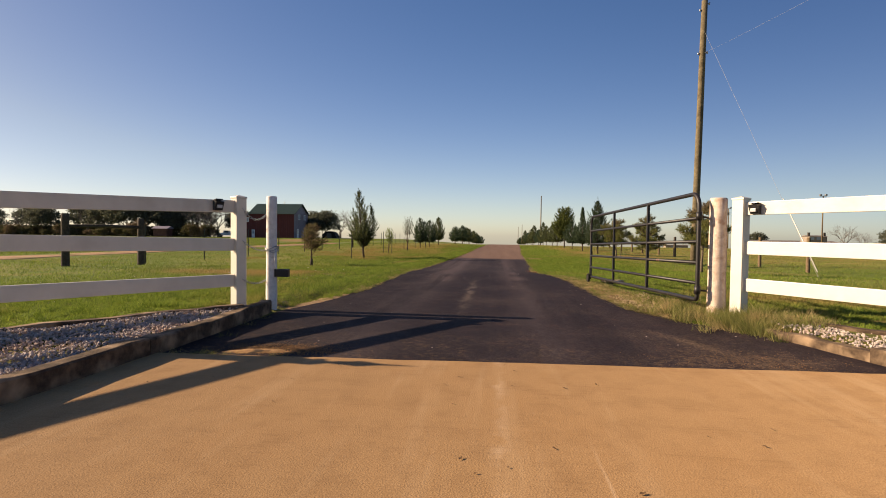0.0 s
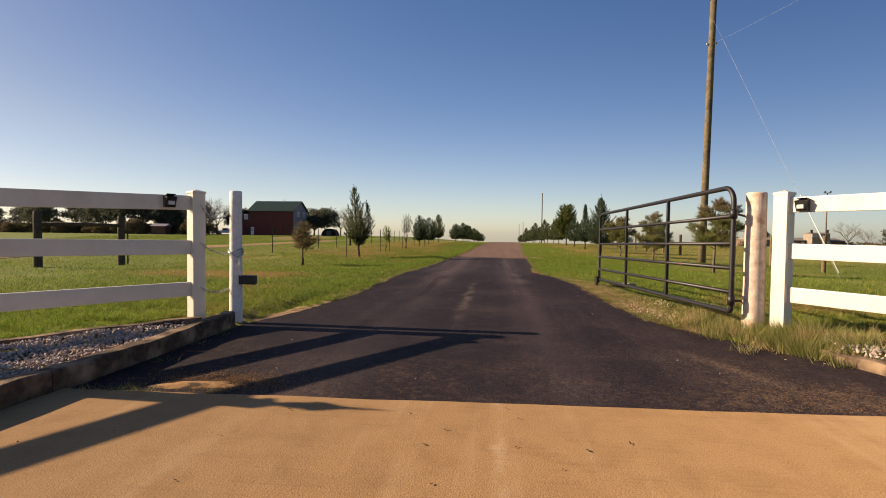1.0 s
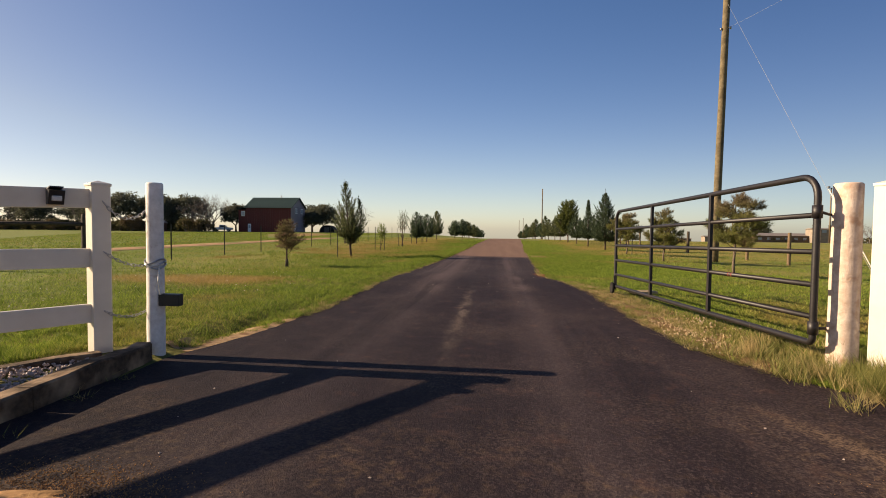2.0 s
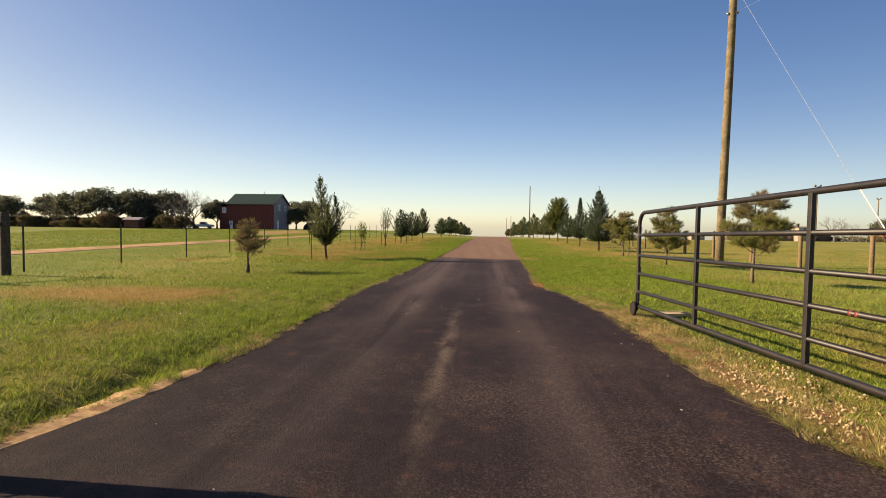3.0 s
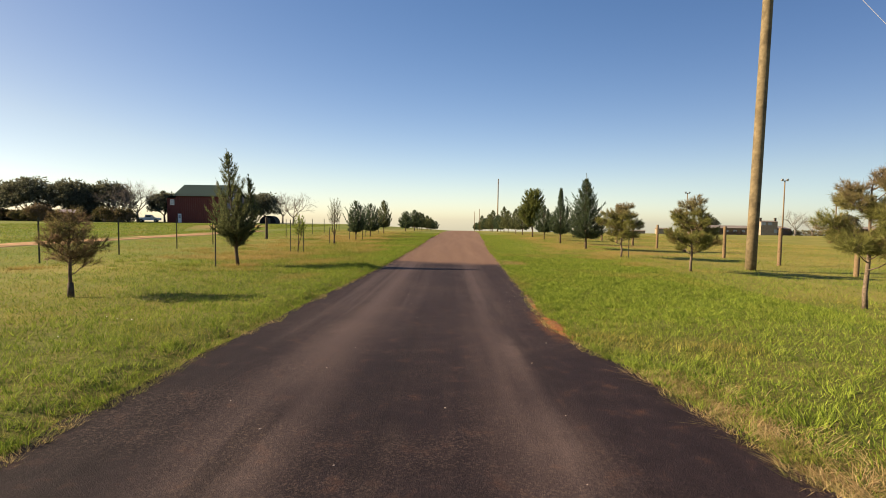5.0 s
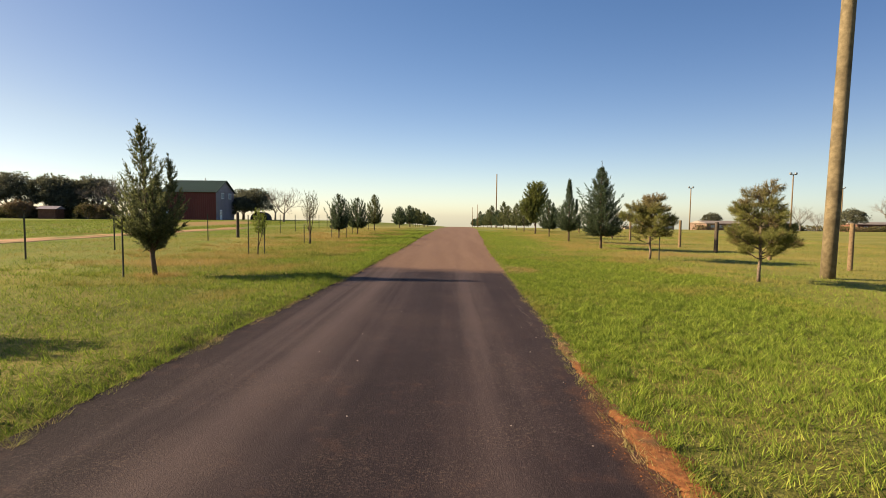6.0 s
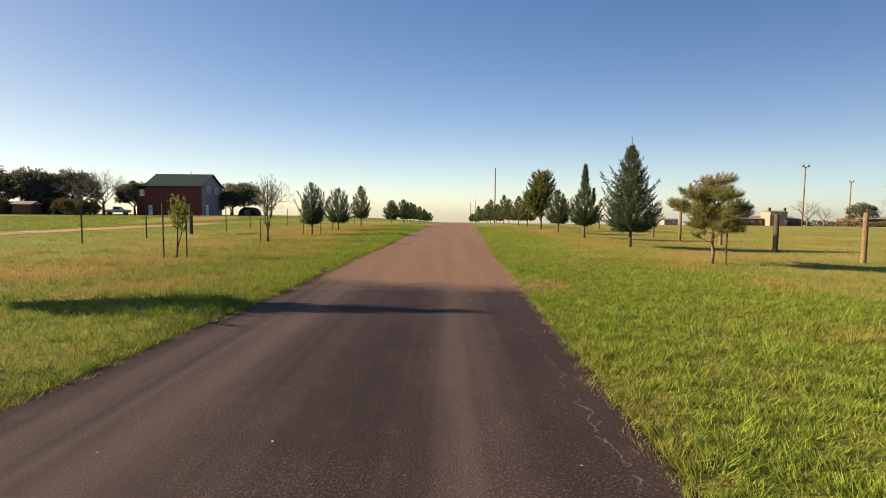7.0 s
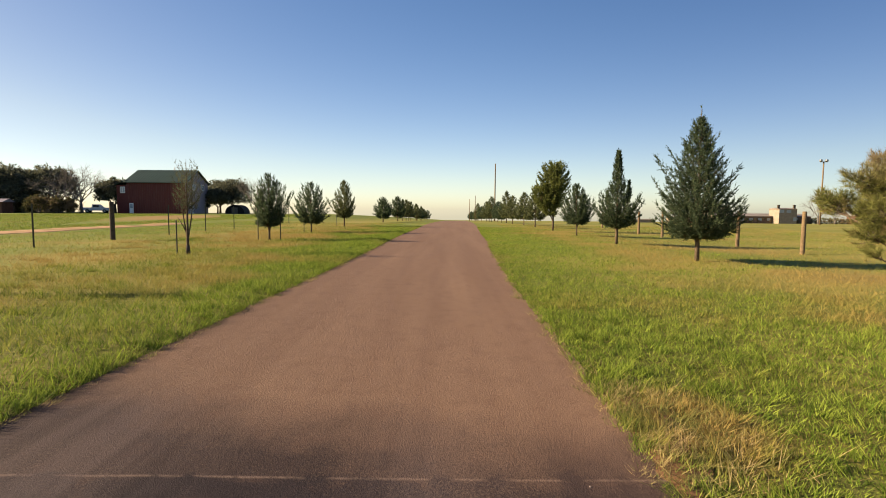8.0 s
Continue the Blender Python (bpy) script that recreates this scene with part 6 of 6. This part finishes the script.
def brush_line(x0, x1, y, h, n, seed):
    rng = np.random.default_rng(seed)
    cs = np.stack([rng.uniform(x0, x1, n), y + rng.uniform(-2.5, 2.5, n), np.zeros(n)], 1)
    top = h * (0.45 + 0.55 * np.array([0.5 + 0.5 * noise.noise((c[0] * 0.25, seed, 0)) for c in cs]))
    cs[:, 2] = [ground_z(c[0], c[1]) for c in cs] + rng.uniform(0, 1, n) * top
    ws = np.tile(np.array([[0, 0, 1.0]]), (n, 1))
    me = triangles("undergrowth", spikes(rng, cs, ws, 6, 0.6, 0.22, 0.8))
    solid("undergrowth", me, MAT["brush"], "dry brown and green undergrowth below the far trees", "undergrowth", kind="stuff")


brush_line(-165, -73, 121, 3.0, 9000, 1)
brush_line(85, 230, 188, 2.2, 4000, 2)


def pickup(x, y, degrees):
    """A small white pickup truck, parked."""
    t = thing("pickup_truck", turn(x, y, ground_z(x, y), degrees), "small white pickup truck parked before the trees", "truck")
    body = Geo().add([(-2.3, -0.85, 0.45), (2.4, -0.85, 0.45), (2.45, -0.85, 0.85), (2.2, -0.85, 1.0), (1.1, -0.85, 1.08), (-2.35, -0.85, 1.05),
                      (-2.3, 0.85, 0.45), (2.4, 0.85, 0.45), (2.45, 0.85, 0.85), (2.2, 0.85, 1.0), (1.1, 0.85, 1.08), (-2.35, 0.85, 1.05)],
                     [(0, 1, 2, 3, 4, 5), (11, 10, 9, 8, 7, 6), (0, 6, 7, 1), (1, 7, 8, 2), (2, 8, 9, 3), (3, 9, 10, 4), (4, 10, 11, 5), (5, 11, 6, 0)])
    part("body", body, MAT["white_paint"], t)
    cab = Geo().add([(-0.7, -0.8, 1.06), (1.15, -0.8, 1.06), (0.55, -0.66, 1.68), (-0.6, -0.66, 1.7), (-0.7, 0.8, 1.06), (1.15, 0.8, 1.06), (0.55, 0.66, 1.68), (-0.6, 0.66, 1.7)],
                    [(0, 1, 2, 3), (7, 6, 5, 4), (1, 5, 6, 2), (2, 6, 7, 3), (3, 7, 4, 0)])
    part("cab", cab, MAT["white_paint"], t)
    for s in (-1, 1):
        part("side_window", Geo().box((-0.45, s * 0.76 - 0.03, 1.18), (0.55, s * 0.76 + 0.03, 1.52), None, 0.01), MAT["black"], t)
        for wx in (-1.4, 1.5):
            wheel = part("wheel", Geo().tube([(wx, s * 0.66, 0.36), (wx, s * 0.88, 0.36)], 0.2, 12), MAT["steel"], t)
            part("tyre", Geo().tube([(wx, s * 0.65, 0.36), (wx, s * 0.86, 0.36)], 0.36, 16), MAT["rubber"], wheel)


pickup(-69.1, 124.0, 20)

# ---- grass ----
TUFT = np.random.default_rng(40).uniform(0, 1, (512, 1024))


def tufty(x, y, cell=0.11):
    """Uneven growth: a height factor that changes from tuft to tuft."""
    a = TUFT[np.floor(x / cell).astype(int) % 512, np.floor(y / cell).astype(int) % 1024]
    b = TUFT[np.floor(x / (4.3 * cell)).astype(int) % 512, np.floor(y / (4.3 * cell)).astype(int) % 1024]
    return 0.35 + 1.05 * a * a + 0.45 * b


def blades(name, where, n, height, width, mat, label, seed, droop=0.35):
    """Single bent blades on the ground. where(rng, n) gives their x and y and a height factor."""
    rng = np.random.default_rng(seed)
    x, y, k = where(rng, n)
    z = ground_many(x, y) - 0.004
    az = rng.uniform(0, 2 * np.pi, len(x))
    h = height * k * rng.uniform(0.5, 1.3, len(x))
    w = width * rng.uniform(0.7, 1.3, len(x))
    # blades of one tuft bend the same way
    i, j = np.floor(x / 0.09).astype(int) % 512, np.floor(y / 0.09).astype(int) % 1024
    bend = TUFT[j % 512, i] * 2 * np.pi
    lean = (rng.normal(0, droop * 0.75, (len(x), 2)) + droop * 0.9 * np.stack([np.cos(bend), np.sin(bend)], 1)) * h[:, None]
    side = np.stack([np.cos(az), np.sin(az)], 1) * w[:, None] / 2
    base = np.stack([x, y], 1)
    a = np.concatenate([base - side, z[:, None]], 1)
    b = np.concatenate([base + side, z[:, None]], 1)
    t = np.concatenate([base + lean, (z + h)[:, None]], 1)
    return solid(name, triangles(name, np.stack([a, b, t], 1)), mat, label, "grass", kind="stuff")


def verge(side, reach, y0, y1):
    def where(rng, n):
        y = y0 + (y1 - y0) * rng.uniform(0, 1, n) ** 1.9
        d = reach * rng.uniform(0, 1, n) ** 1.5
        table = ROAD_LEFT if side < 0 else ROAD_RIGHT
        edge = np.interp(y, *zip(*table))
        bare = np.where(side > 0, 0.15 * np.exp(-((y - 15.7) / 0.6) ** 2) + 0.1 * np.exp(-((y - 17.9) / 0.9) ** 2), 0.02 + 0.14 * np.exp(-((y - 6.9) / 0.6) ** 2))
        x = edge + side * (d - 0.04 + bare)
        ok = (y > 7.2) | ((side < 0) & (x < -3.2 - (6.2 - y) * 1.25)) | ((side > 0) & (y > 6.0))
        ok &= rng.uniform(0, 1, n) < 1.25 - d / reach
        # trodden, thin growth inside the gate
        worn = (side > 0) & (y < 11.8) & (x < 2.55)
        ok &= ~worn | (rng.uniform(0, 1, n) < np.where(x < 2.3, 0.07, 0.3))
        tall = 1 + (0.7 if side < 0 else 0.1) * np.clip((y[ok] - 19) / 6, 0, 1)
        return x[ok], y[ok], tufty(x[ok], y[ok]) * tall
    return where


blades("grass", verge(-1, 7.0, 4.0, 60.0), 520000, 0.05, 0.007, MAT["grass"], "short mown grass, green with dry patches", 1, 0.6)
blades("grass", verge(1, 7.0, 6.0, 60.0), 500000, 0.05, 0.007, MAT["grass"], "short mown grass, green with dry patches", 2, 0.6)


def near_verge(rng, n):
    """Thick growth beside the chip seal's start and the last of the asphalt."""
    y = 16.0 + 16.0 * rng.beta(1.4, 2.0, n)
    d = 4.8 * rng.uniform(0, 1, n) ** 1.2
    x = np.interp(y, *zip(*ROAD_RIGHT)) + d + 0.03 + 0.15 * np.exp(-((y - 17.9) / 0.9) ** 2)
    return x, y, tufty(x, y)


blades("grass", near_verge, 150000, 0.055, 0.007, MAT["grass"], "thick green mown grass beside the driveway", 13, 0.6)


def behind_fence(side):
    """The lawn close behind the white fence, beside the gravel beds."""
    def where(rng, n):
        y = 0.5 + 7.4 * rng.beta(2.2, 1.9, n)
        if side < 0:
            line = np.where(y > 3.82, -3.2 - (6.03 - y) * 0.601, -4.53 - (3.82 - y) * 0.424)
        else:
            line = 2.89 + (6.33 - y) * 0.649
        x = np.minimum(line, -3.2) - 0.16 - rng.exponential(1.6, n) if side < 0 else np.maximum(line, 2.95) + 0.16 + rng.exponential(1.5, n)
        return x, y, tufty(x, y)
    return where


blades("grass", behind_fence(-1), 75000, 0.05, 0.006, MAT["grass"], "short mown grass behind the white fence", 9, 0.6)
blades("grass", behind_fence(1), 50000, 0.05, 0.006, MAT["grass"], "short mown grass behind the white fence", 10, 0.6)


def meadow(side):
    def where(rng, n):
        y = 6 + 64 * rng.uniform(0, 1, n) ** 1.1
        edge = np.interp(y, *zip(*(ROAD_LEFT if side < 0 else ROAD_RIGHT)))
        x = edge + side * (2.0 + 22 * rng.uniform(0, 1, n))
        ok = (abs(x + 20.2) > 1.9) & ((y > 8) | (abs(x) > 5.5))
        return x[ok], y[ok], tufty(x[ok], y[ok], 0.2)
    return where


blades("grass", meadow(-1), 190000, 0.06, 0.013, MAT["grass"], "short field grass with dry patches", 6, 0.7)
blades("grass", meadow(1), 200000, 0.06, 0.011, MAT["grass"], "short field grass with dry patches", 7, 0.7)


def tussocks(rng, n):
    """Coarse clumps of longer grass in the rough lawn."""
    m = 420
    cy = 22 + 30 * rng.uniform(0, 1, m)
    cx = np.interp(cy, *zip(*ROAD_LEFT)) - 0.15 - 9.0 * rng.uniform(0, 1, m) ** 1.3
    size, k = rng.uniform(0.05, 0.16, m), rng.integers(0, m, n)
    x, y = cx[k] + rng.normal(0, 1, n) * size[k] * 1.5, cy[k] + rng.normal(0, 1, n) * size[k] * 0.8
    x = np.minimum(x, np.interp(y, *zip(*ROAD_LEFT)) - 0.03)
    return x, y, (0.5 + 4 * size)[k]


blades("grass_tussocks", tussocks, 42000, 0.11, 0.008, MAT["grass"], "coarse clumps of longer grass in the rough lawn", 31, 0.7)


def field(rng, n):
    """The open field beyond the track."""
    y = 14 + 98 * rng.uniform(0, 1, n) ** 1.2
    x = -22.2 - 42 * rng.uniform(0, 1, n)
    bald = abs(x + 0.28 * y + 9.5) < 6.0 * np.maximum(0, 1 - abs(y - 88) / 32)
    ok = ~bald & (x > -26 - 0.62 * (y - 14))
    return x[ok], y[ok], tufty(x[ok], y[ok], 0.5)


blades("grass", field, 150000, 0.085, 0.04, MAT["grass"], "short green grass of the far field", 8, 0.8)


def rim(side):
    """Dry, trodden grass hanging over the asphalt's edge."""
    def where(rng, n):
        y = (8.3 if side < 0 else 6.6) + 38 * rng.uniform(0, 1, n) ** 1.4
        edge = np.interp(y, *zip(*(ROAD_LEFT if side < 0 else ROAD_RIGHT)))
        wave = np.array([noise.noise((v * 1.3, side * 5, 0)) + 0.7 * noise.noise((v * 5.1, side * 9, 3)) for v in y])
        x = edge + side * (rng.exponential(0.13, n) - 0.09 - 0.1 * wave)
        return x, y, 0.7 + 0.6 * np.maximum(0, wave + 0.4)
    return where


blades("verge_grass", rim(-1), 32000, 0.045, 0.005, MAT["straw"], "dry straw-coloured grass along the asphalt edge", 11, 0.9)
blades("verge_grass", rim(1), 30000, 0.045, 0.005, MAT["straw"], "dry straw-coloured grass along the asphalt edge", 12, 0.9)


def gate_tufts(rng, n):
    """Long grass in clumps along the foot of the gate, fence and kerb."""
    line = [(2.98, 5.6), (2.8, 5.85), (2.55, 6.3), (2.3, 7.2), (2.2, 9.0), (2.05, 11.3)]
    m = 210
    t = rng.uniform(0, 1, m) ** 1.5 * (len(line) - 1)
    i = np.minimum(t.astype(int), len(line) - 2)
    p = np.array(line)
    c = p[i] + (p[i + 1] - p[i]) * (t - i)[:, None] + rng.normal(0, 0.16, (m, 2))
    k = rng.integers(0, m, n)
    q = c[k] + rng.normal(0, 0.05, (n, 2))
    tall = (0.5 + 0.7 * rng.uniform(0, 1, m))[k] * np.where(q[:, 1] < 7.3, 1.0, 0.42)
    return q[:, 0], q[:, 1], tall


blades("tall_grass", gate_tufts, 15000, 0.17, 0.006, MAT["straw"], "long dry grass tufts at the foot of the gate", 3, 0.5)


def flowers():
    """Tiny white clover heads and scraps in the lawn by the fence."""
    rng = np.random.default_rng(51)
    g = Geo()
    for k in range(85):
        y = rng.uniform(5.2, 16)
        x = -3.6 - rng.uniform(0, 7.5) - max(0.0, 6.4 - y)
        z = ground_z(x, y) + rng.uniform(0.03, 0.06)
        s = rng.uniform(0.006, 0.013)
        g.add([(x + s, y, z), (x - s, y, z), (x, y + s, z), (x, y - s, z), (x, y, z + s), (x, y, z - s * 0.6)],
              [(0, 2, 4), (2, 1, 4), (1, 3, 4), (3, 0, 4), (2, 0, 5), (1, 2, 5), (3, 1, 5), (0, 3, 5)])
    solid("clover_heads", g, MAT["vinyl"], "tiny white clover heads in the lawn", "flowers", kind="stuff")


flowers()

# ---- small things lying about ----
def pebble_mesh(seed):
    rng = np.random.default_rng(seed)
    base = [(1, 0, 0), (-1, 0, 0), (0, 1, 0), (0, -1, 0), (0, 0, 0.7), (0, 0, -0.5), (0.6, 0.6, 0.3), (-0.6, 0.5, 0.3)]
    bm = bmesh.new()
    for b in base:
        bm.verts.new(Vector(b) * rng.uniform(0.8, 1.2))
    bmesh.ops.convex_hull(bm, input=bm.verts)
    me = bpy.data.meshes.new("pebble")
    bm.to_mesh(me)
    bm.free()
    me.materials.append(MAT["stone"])
    return me


PEBBLES = [pebble_mesh(s) for s in range(4)]
rnd = random.Random(77)
for k in range(70):
    y = 4.3 + 21 * rnd.random() ** 1.3
    l, r = road_edges(y)
    x = rnd.uniform(l + 0.15, r - 0.1) if rnd.random() < 0.6 else r - abs(rnd.gauss(0, 0.35))
    s = rnd.uniform(0.005, 0.011)
    ob = new("pebble", rnd.choice(PEBBLES))
    ob.matrix_world = turn(x, y, flat_z(x, y) + 0.016, rnd.uniform(0, 360)) @ Matrix.Diagonal((s, s * 0.8, s * 0.7, 1))
    tagged(ob, "small white pebble lying on the asphalt", "pebble", "loose pebbles on the driveway")


def leaf_mesh():
    g = Geo().add([(-0.5, 0, 0), (-0.1, 0.22, 0.1), (0.3, 0.16, 0.05), (0.55, 0, 0.18), (0.3, -0.18, 0.1), (-0.1, -0.24, 0.02), (0, 0, 0.0)],
                  [(0, 6, 1), (1, 6, 2), (2, 6, 3), (3, 6, 4), (4, 6, 5), (5, 6, 0)])
    me = g.mesh("dry_leaf")
    me.materials.append(MAT["leaf_litter"])
    return me


LEAF = leaf_mesh()
for k in range(46):
    x, y = rnd.uniform(-2.4, 3.0), rnd.uniform(0.9, 3.95)
    s = rnd.uniform(0.012, 0.034)
    ob = new("dry_leaf", LEAF)
    ob.matrix_world = turn(x, y, flat_z(x, y) + 0.031, rnd.uniform(0, 360)) @ Matrix.Diagonal((s, s, s, 1))
    tagged(ob, "curled dry brown leaf lying on the concrete", "leaf", "dry leaves on the apron")

# blown sand and rubble in the corner where kerb, asphalt and concrete meet
g = Geo()
n = 28
g.v.append((-1.98, 4.04, flat_z(0, 4.2) + 0.03))
for ring in (0.45, 0.8, 1.0):
    for k in range(n):
        t = 2 * math.pi * k / n
        q = ring * (1 + 0.5 * noise.noise((math.cos(t) * 2.4, math.sin(t) * 2.4, 3)))
        x, y = -1.98 + 0.26 * q * math.cos(t) + 0.12 * q * math.sin(t), 4.04 + 0.1 * q * math.sin(t)
        g.v.append((x, y, flat_z(x, y) + (0.026, 0.02, 0.01)[(0.45, 0.8, 1.0).index(ring)]))
for k in range(n):
    q = (k + 1) % n
    g.f.append((0, 1 + k, 1 + q))
    for r0 in range(2):
        g.f.append((1 + r0 * n + k, 1 + (r0 + 1) * n + k, 1 + (r0 + 1) * n + q, 1 + r0 * n + q))
solid("sand_drift", g, MAT["sand"], "low drift of orange sand at the asphalt corner", "sand", kind="stuff", smooth=True)


def scatter(name, cx, cy, sx, sy, count, size, mat, label, category, seed, keep=lambda x, y: True, lift=0.0):
    """Loose grains or chips lying thinly on the ground."""
    rng = np.random.default_rng(seed)
    g = Geo()
    for k in range(count):
        x, y = rng.normal(cx, sx), rng.normal(cy, sy)
        if not keep(x, y):
            continue
        s = size * rng.uniform(0.5, 1.4)
        z = max(ground_z(x, y), flat_z(x, y) + 0.014) + s * 0.3 + lift
        q = Euler(rng.uniform(0, 6.3, 3)).to_matrix()
        v = [Vector((x, y, z)) + q @ Vector(b) * s for b in ((1, 0, 0), (-1, 0, 0), (0, 0.7, 0), (0, -0.7, 0), (0, 0, 0.5), (0, 0, -0.5))]
        g.add(v, [(0, 2, 4), (2, 1, 4), (1, 3, 4), (3, 0, 4), (2, 0, 5), (1, 2, 5), (3, 1, 5), (0, 3, 5)])
    solid(name, g, mat, label, category, kind="stuff")


scatter("sand_grains", -1.82, 4.16, 0.24, 0.11, 3600, 0.004, MAT["sand"], "orange sand grains strewn over the asphalt corner", "sand", 61, lambda x, y: -2.7 < x and 3.88 < y)
scatter("sand_grains", 2.2, 4.3, 0.4, 0.2, 1500, 0.0028, MAT["sand"], "sand grains strewn over the asphalt by the kerb", "sand", 62, lambda x, y: x < 2.9 and 4.06 < y)
scatter("soil_crumbs", 1.22, 15.8, 0.1, 0.5, 900, 0.005, MAT["soil"], "orange soil crumbs strewn over the asphalt edge", "soil", 65)
scatter("soil_crumbs", 2.0, 7.9, 0.3, 1.2, 3000, 0.008, MAT["brown_soil"], "brown soil crumbs on the verge", "soil", 66, lambda x, y: x > along(ROAD_RIGHT, y) - 0.05)
scatter("wood_chips", 2.16, 8.2, 0.15, 0.36, 330, 0.015, MAT["plank"], "pale wood chips on the verge inside the gate", "chips", 63, lambda x, y: x > along(ROAD_RIGHT, y) - 0.04, 0.012)
scatter("stone_chips", 2.25, 7.2, 0.3, 0.8, 45, 0.013, MAT["stone"], "stray white stones along the verge", "stones", 64, lambda x, y: x > along(ROAD_RIGHT, y) - 0.1)
scatter("wood_chips", 2.15, 7.5, 0.14, 0.3, 80, 0.014, MAT["plank"], "pale wood chips on the verge inside the gate", "chips", 67, lambda x, y: x > along(ROAD_RIGHT, y) - 0.04, 0.012)


def corner_weeds(rng, n):
    k = rng.integers(0, 9, n)
    cx = np.array([-2.62, -2.5, -2.4, -2.3, -2.55, -2.65, -1.75, -2.68, -2.2])[k]
    cy = np.array([3.84, 3.84, 3.85, 3.86, 4.6, 5.2, 3.9, 5.6, 3.87])[k]
    return cx + rng.normal(0, 0.05, n), cy + rng.normal(0, 0.03, n), np.full(n, 0.8)


blades("weeds", corner_weeds, 420, 0.07, 0.006, MAT["straw"], "dry weeds in the crack beside the kerb", 21, 0.9)


def gate_straw(rng, n):
    """Cut dry grass lying on the verge inside the gate."""
    y = 6.3 + 7.2 * rng.uniform(0, 1, n) ** 1.25
    x = np.interp(y, *zip(*ROAD_RIGHT)) + np.abs(rng.normal(0.08, 0.26, n)) - 0.08
    return x, y, np.ones(n)


blades("cut_grass", gate_straw, 27000, 0.04, 0.006, MAT["hay"], "pale cut grass lying on the verge", 22, 2.2)


def left_straw(rng, n):
    y = rng.uniform(8.0, 9.6, n)
    x = np.interp(y, *zip(*ROAD_LEFT)) - np.abs(rng.normal(0.02, 0.1, n))
    return x, y, np.ones(n)


blades("cut_grass", left_straw, 2200, 0.03, 0.009, MAT["hay"], "pale cut grass lying on the verge", 23, 2.2)


# a dry seed head standing by the kerb, a torn sticker on the gate
twig = thing("dry_seed_head", turn(2.94, 5.34, ground_z(2.94, 5.34), 20), "brown dry seed head standing beside the kerb", "seed head")
part("stem", Geo().tube([(0, 0, -0.02), (0.004, 0, 0.03)], 0.004, 6), MAT["leaf_litter"], twig)
part("head", Geo().tube([(0.004, 0, 0.025), (0.004, 0, 0.05), (0.008, 0, 0.09), (0.012, 0, 0.115)], [0.006, 0.022, 0.016, 0.003], 8), MAT["leaf_litter"], twig, "", True)


def edge_straw(rng, n):
    """Dead grass where the chip seal begins."""
    return np.abs(rng.normal(0.1, 0.3, n)) + 1.56, 25.95 + rng.normal(0, 0.42, n), rng.uniform(0.5, 1.4, n)


blades("cut_grass", edge_straw, 5000, 0.065, 0.006, MAT["straw"], "dead straw-coloured grass beside the chip seal", 24, 1.0)
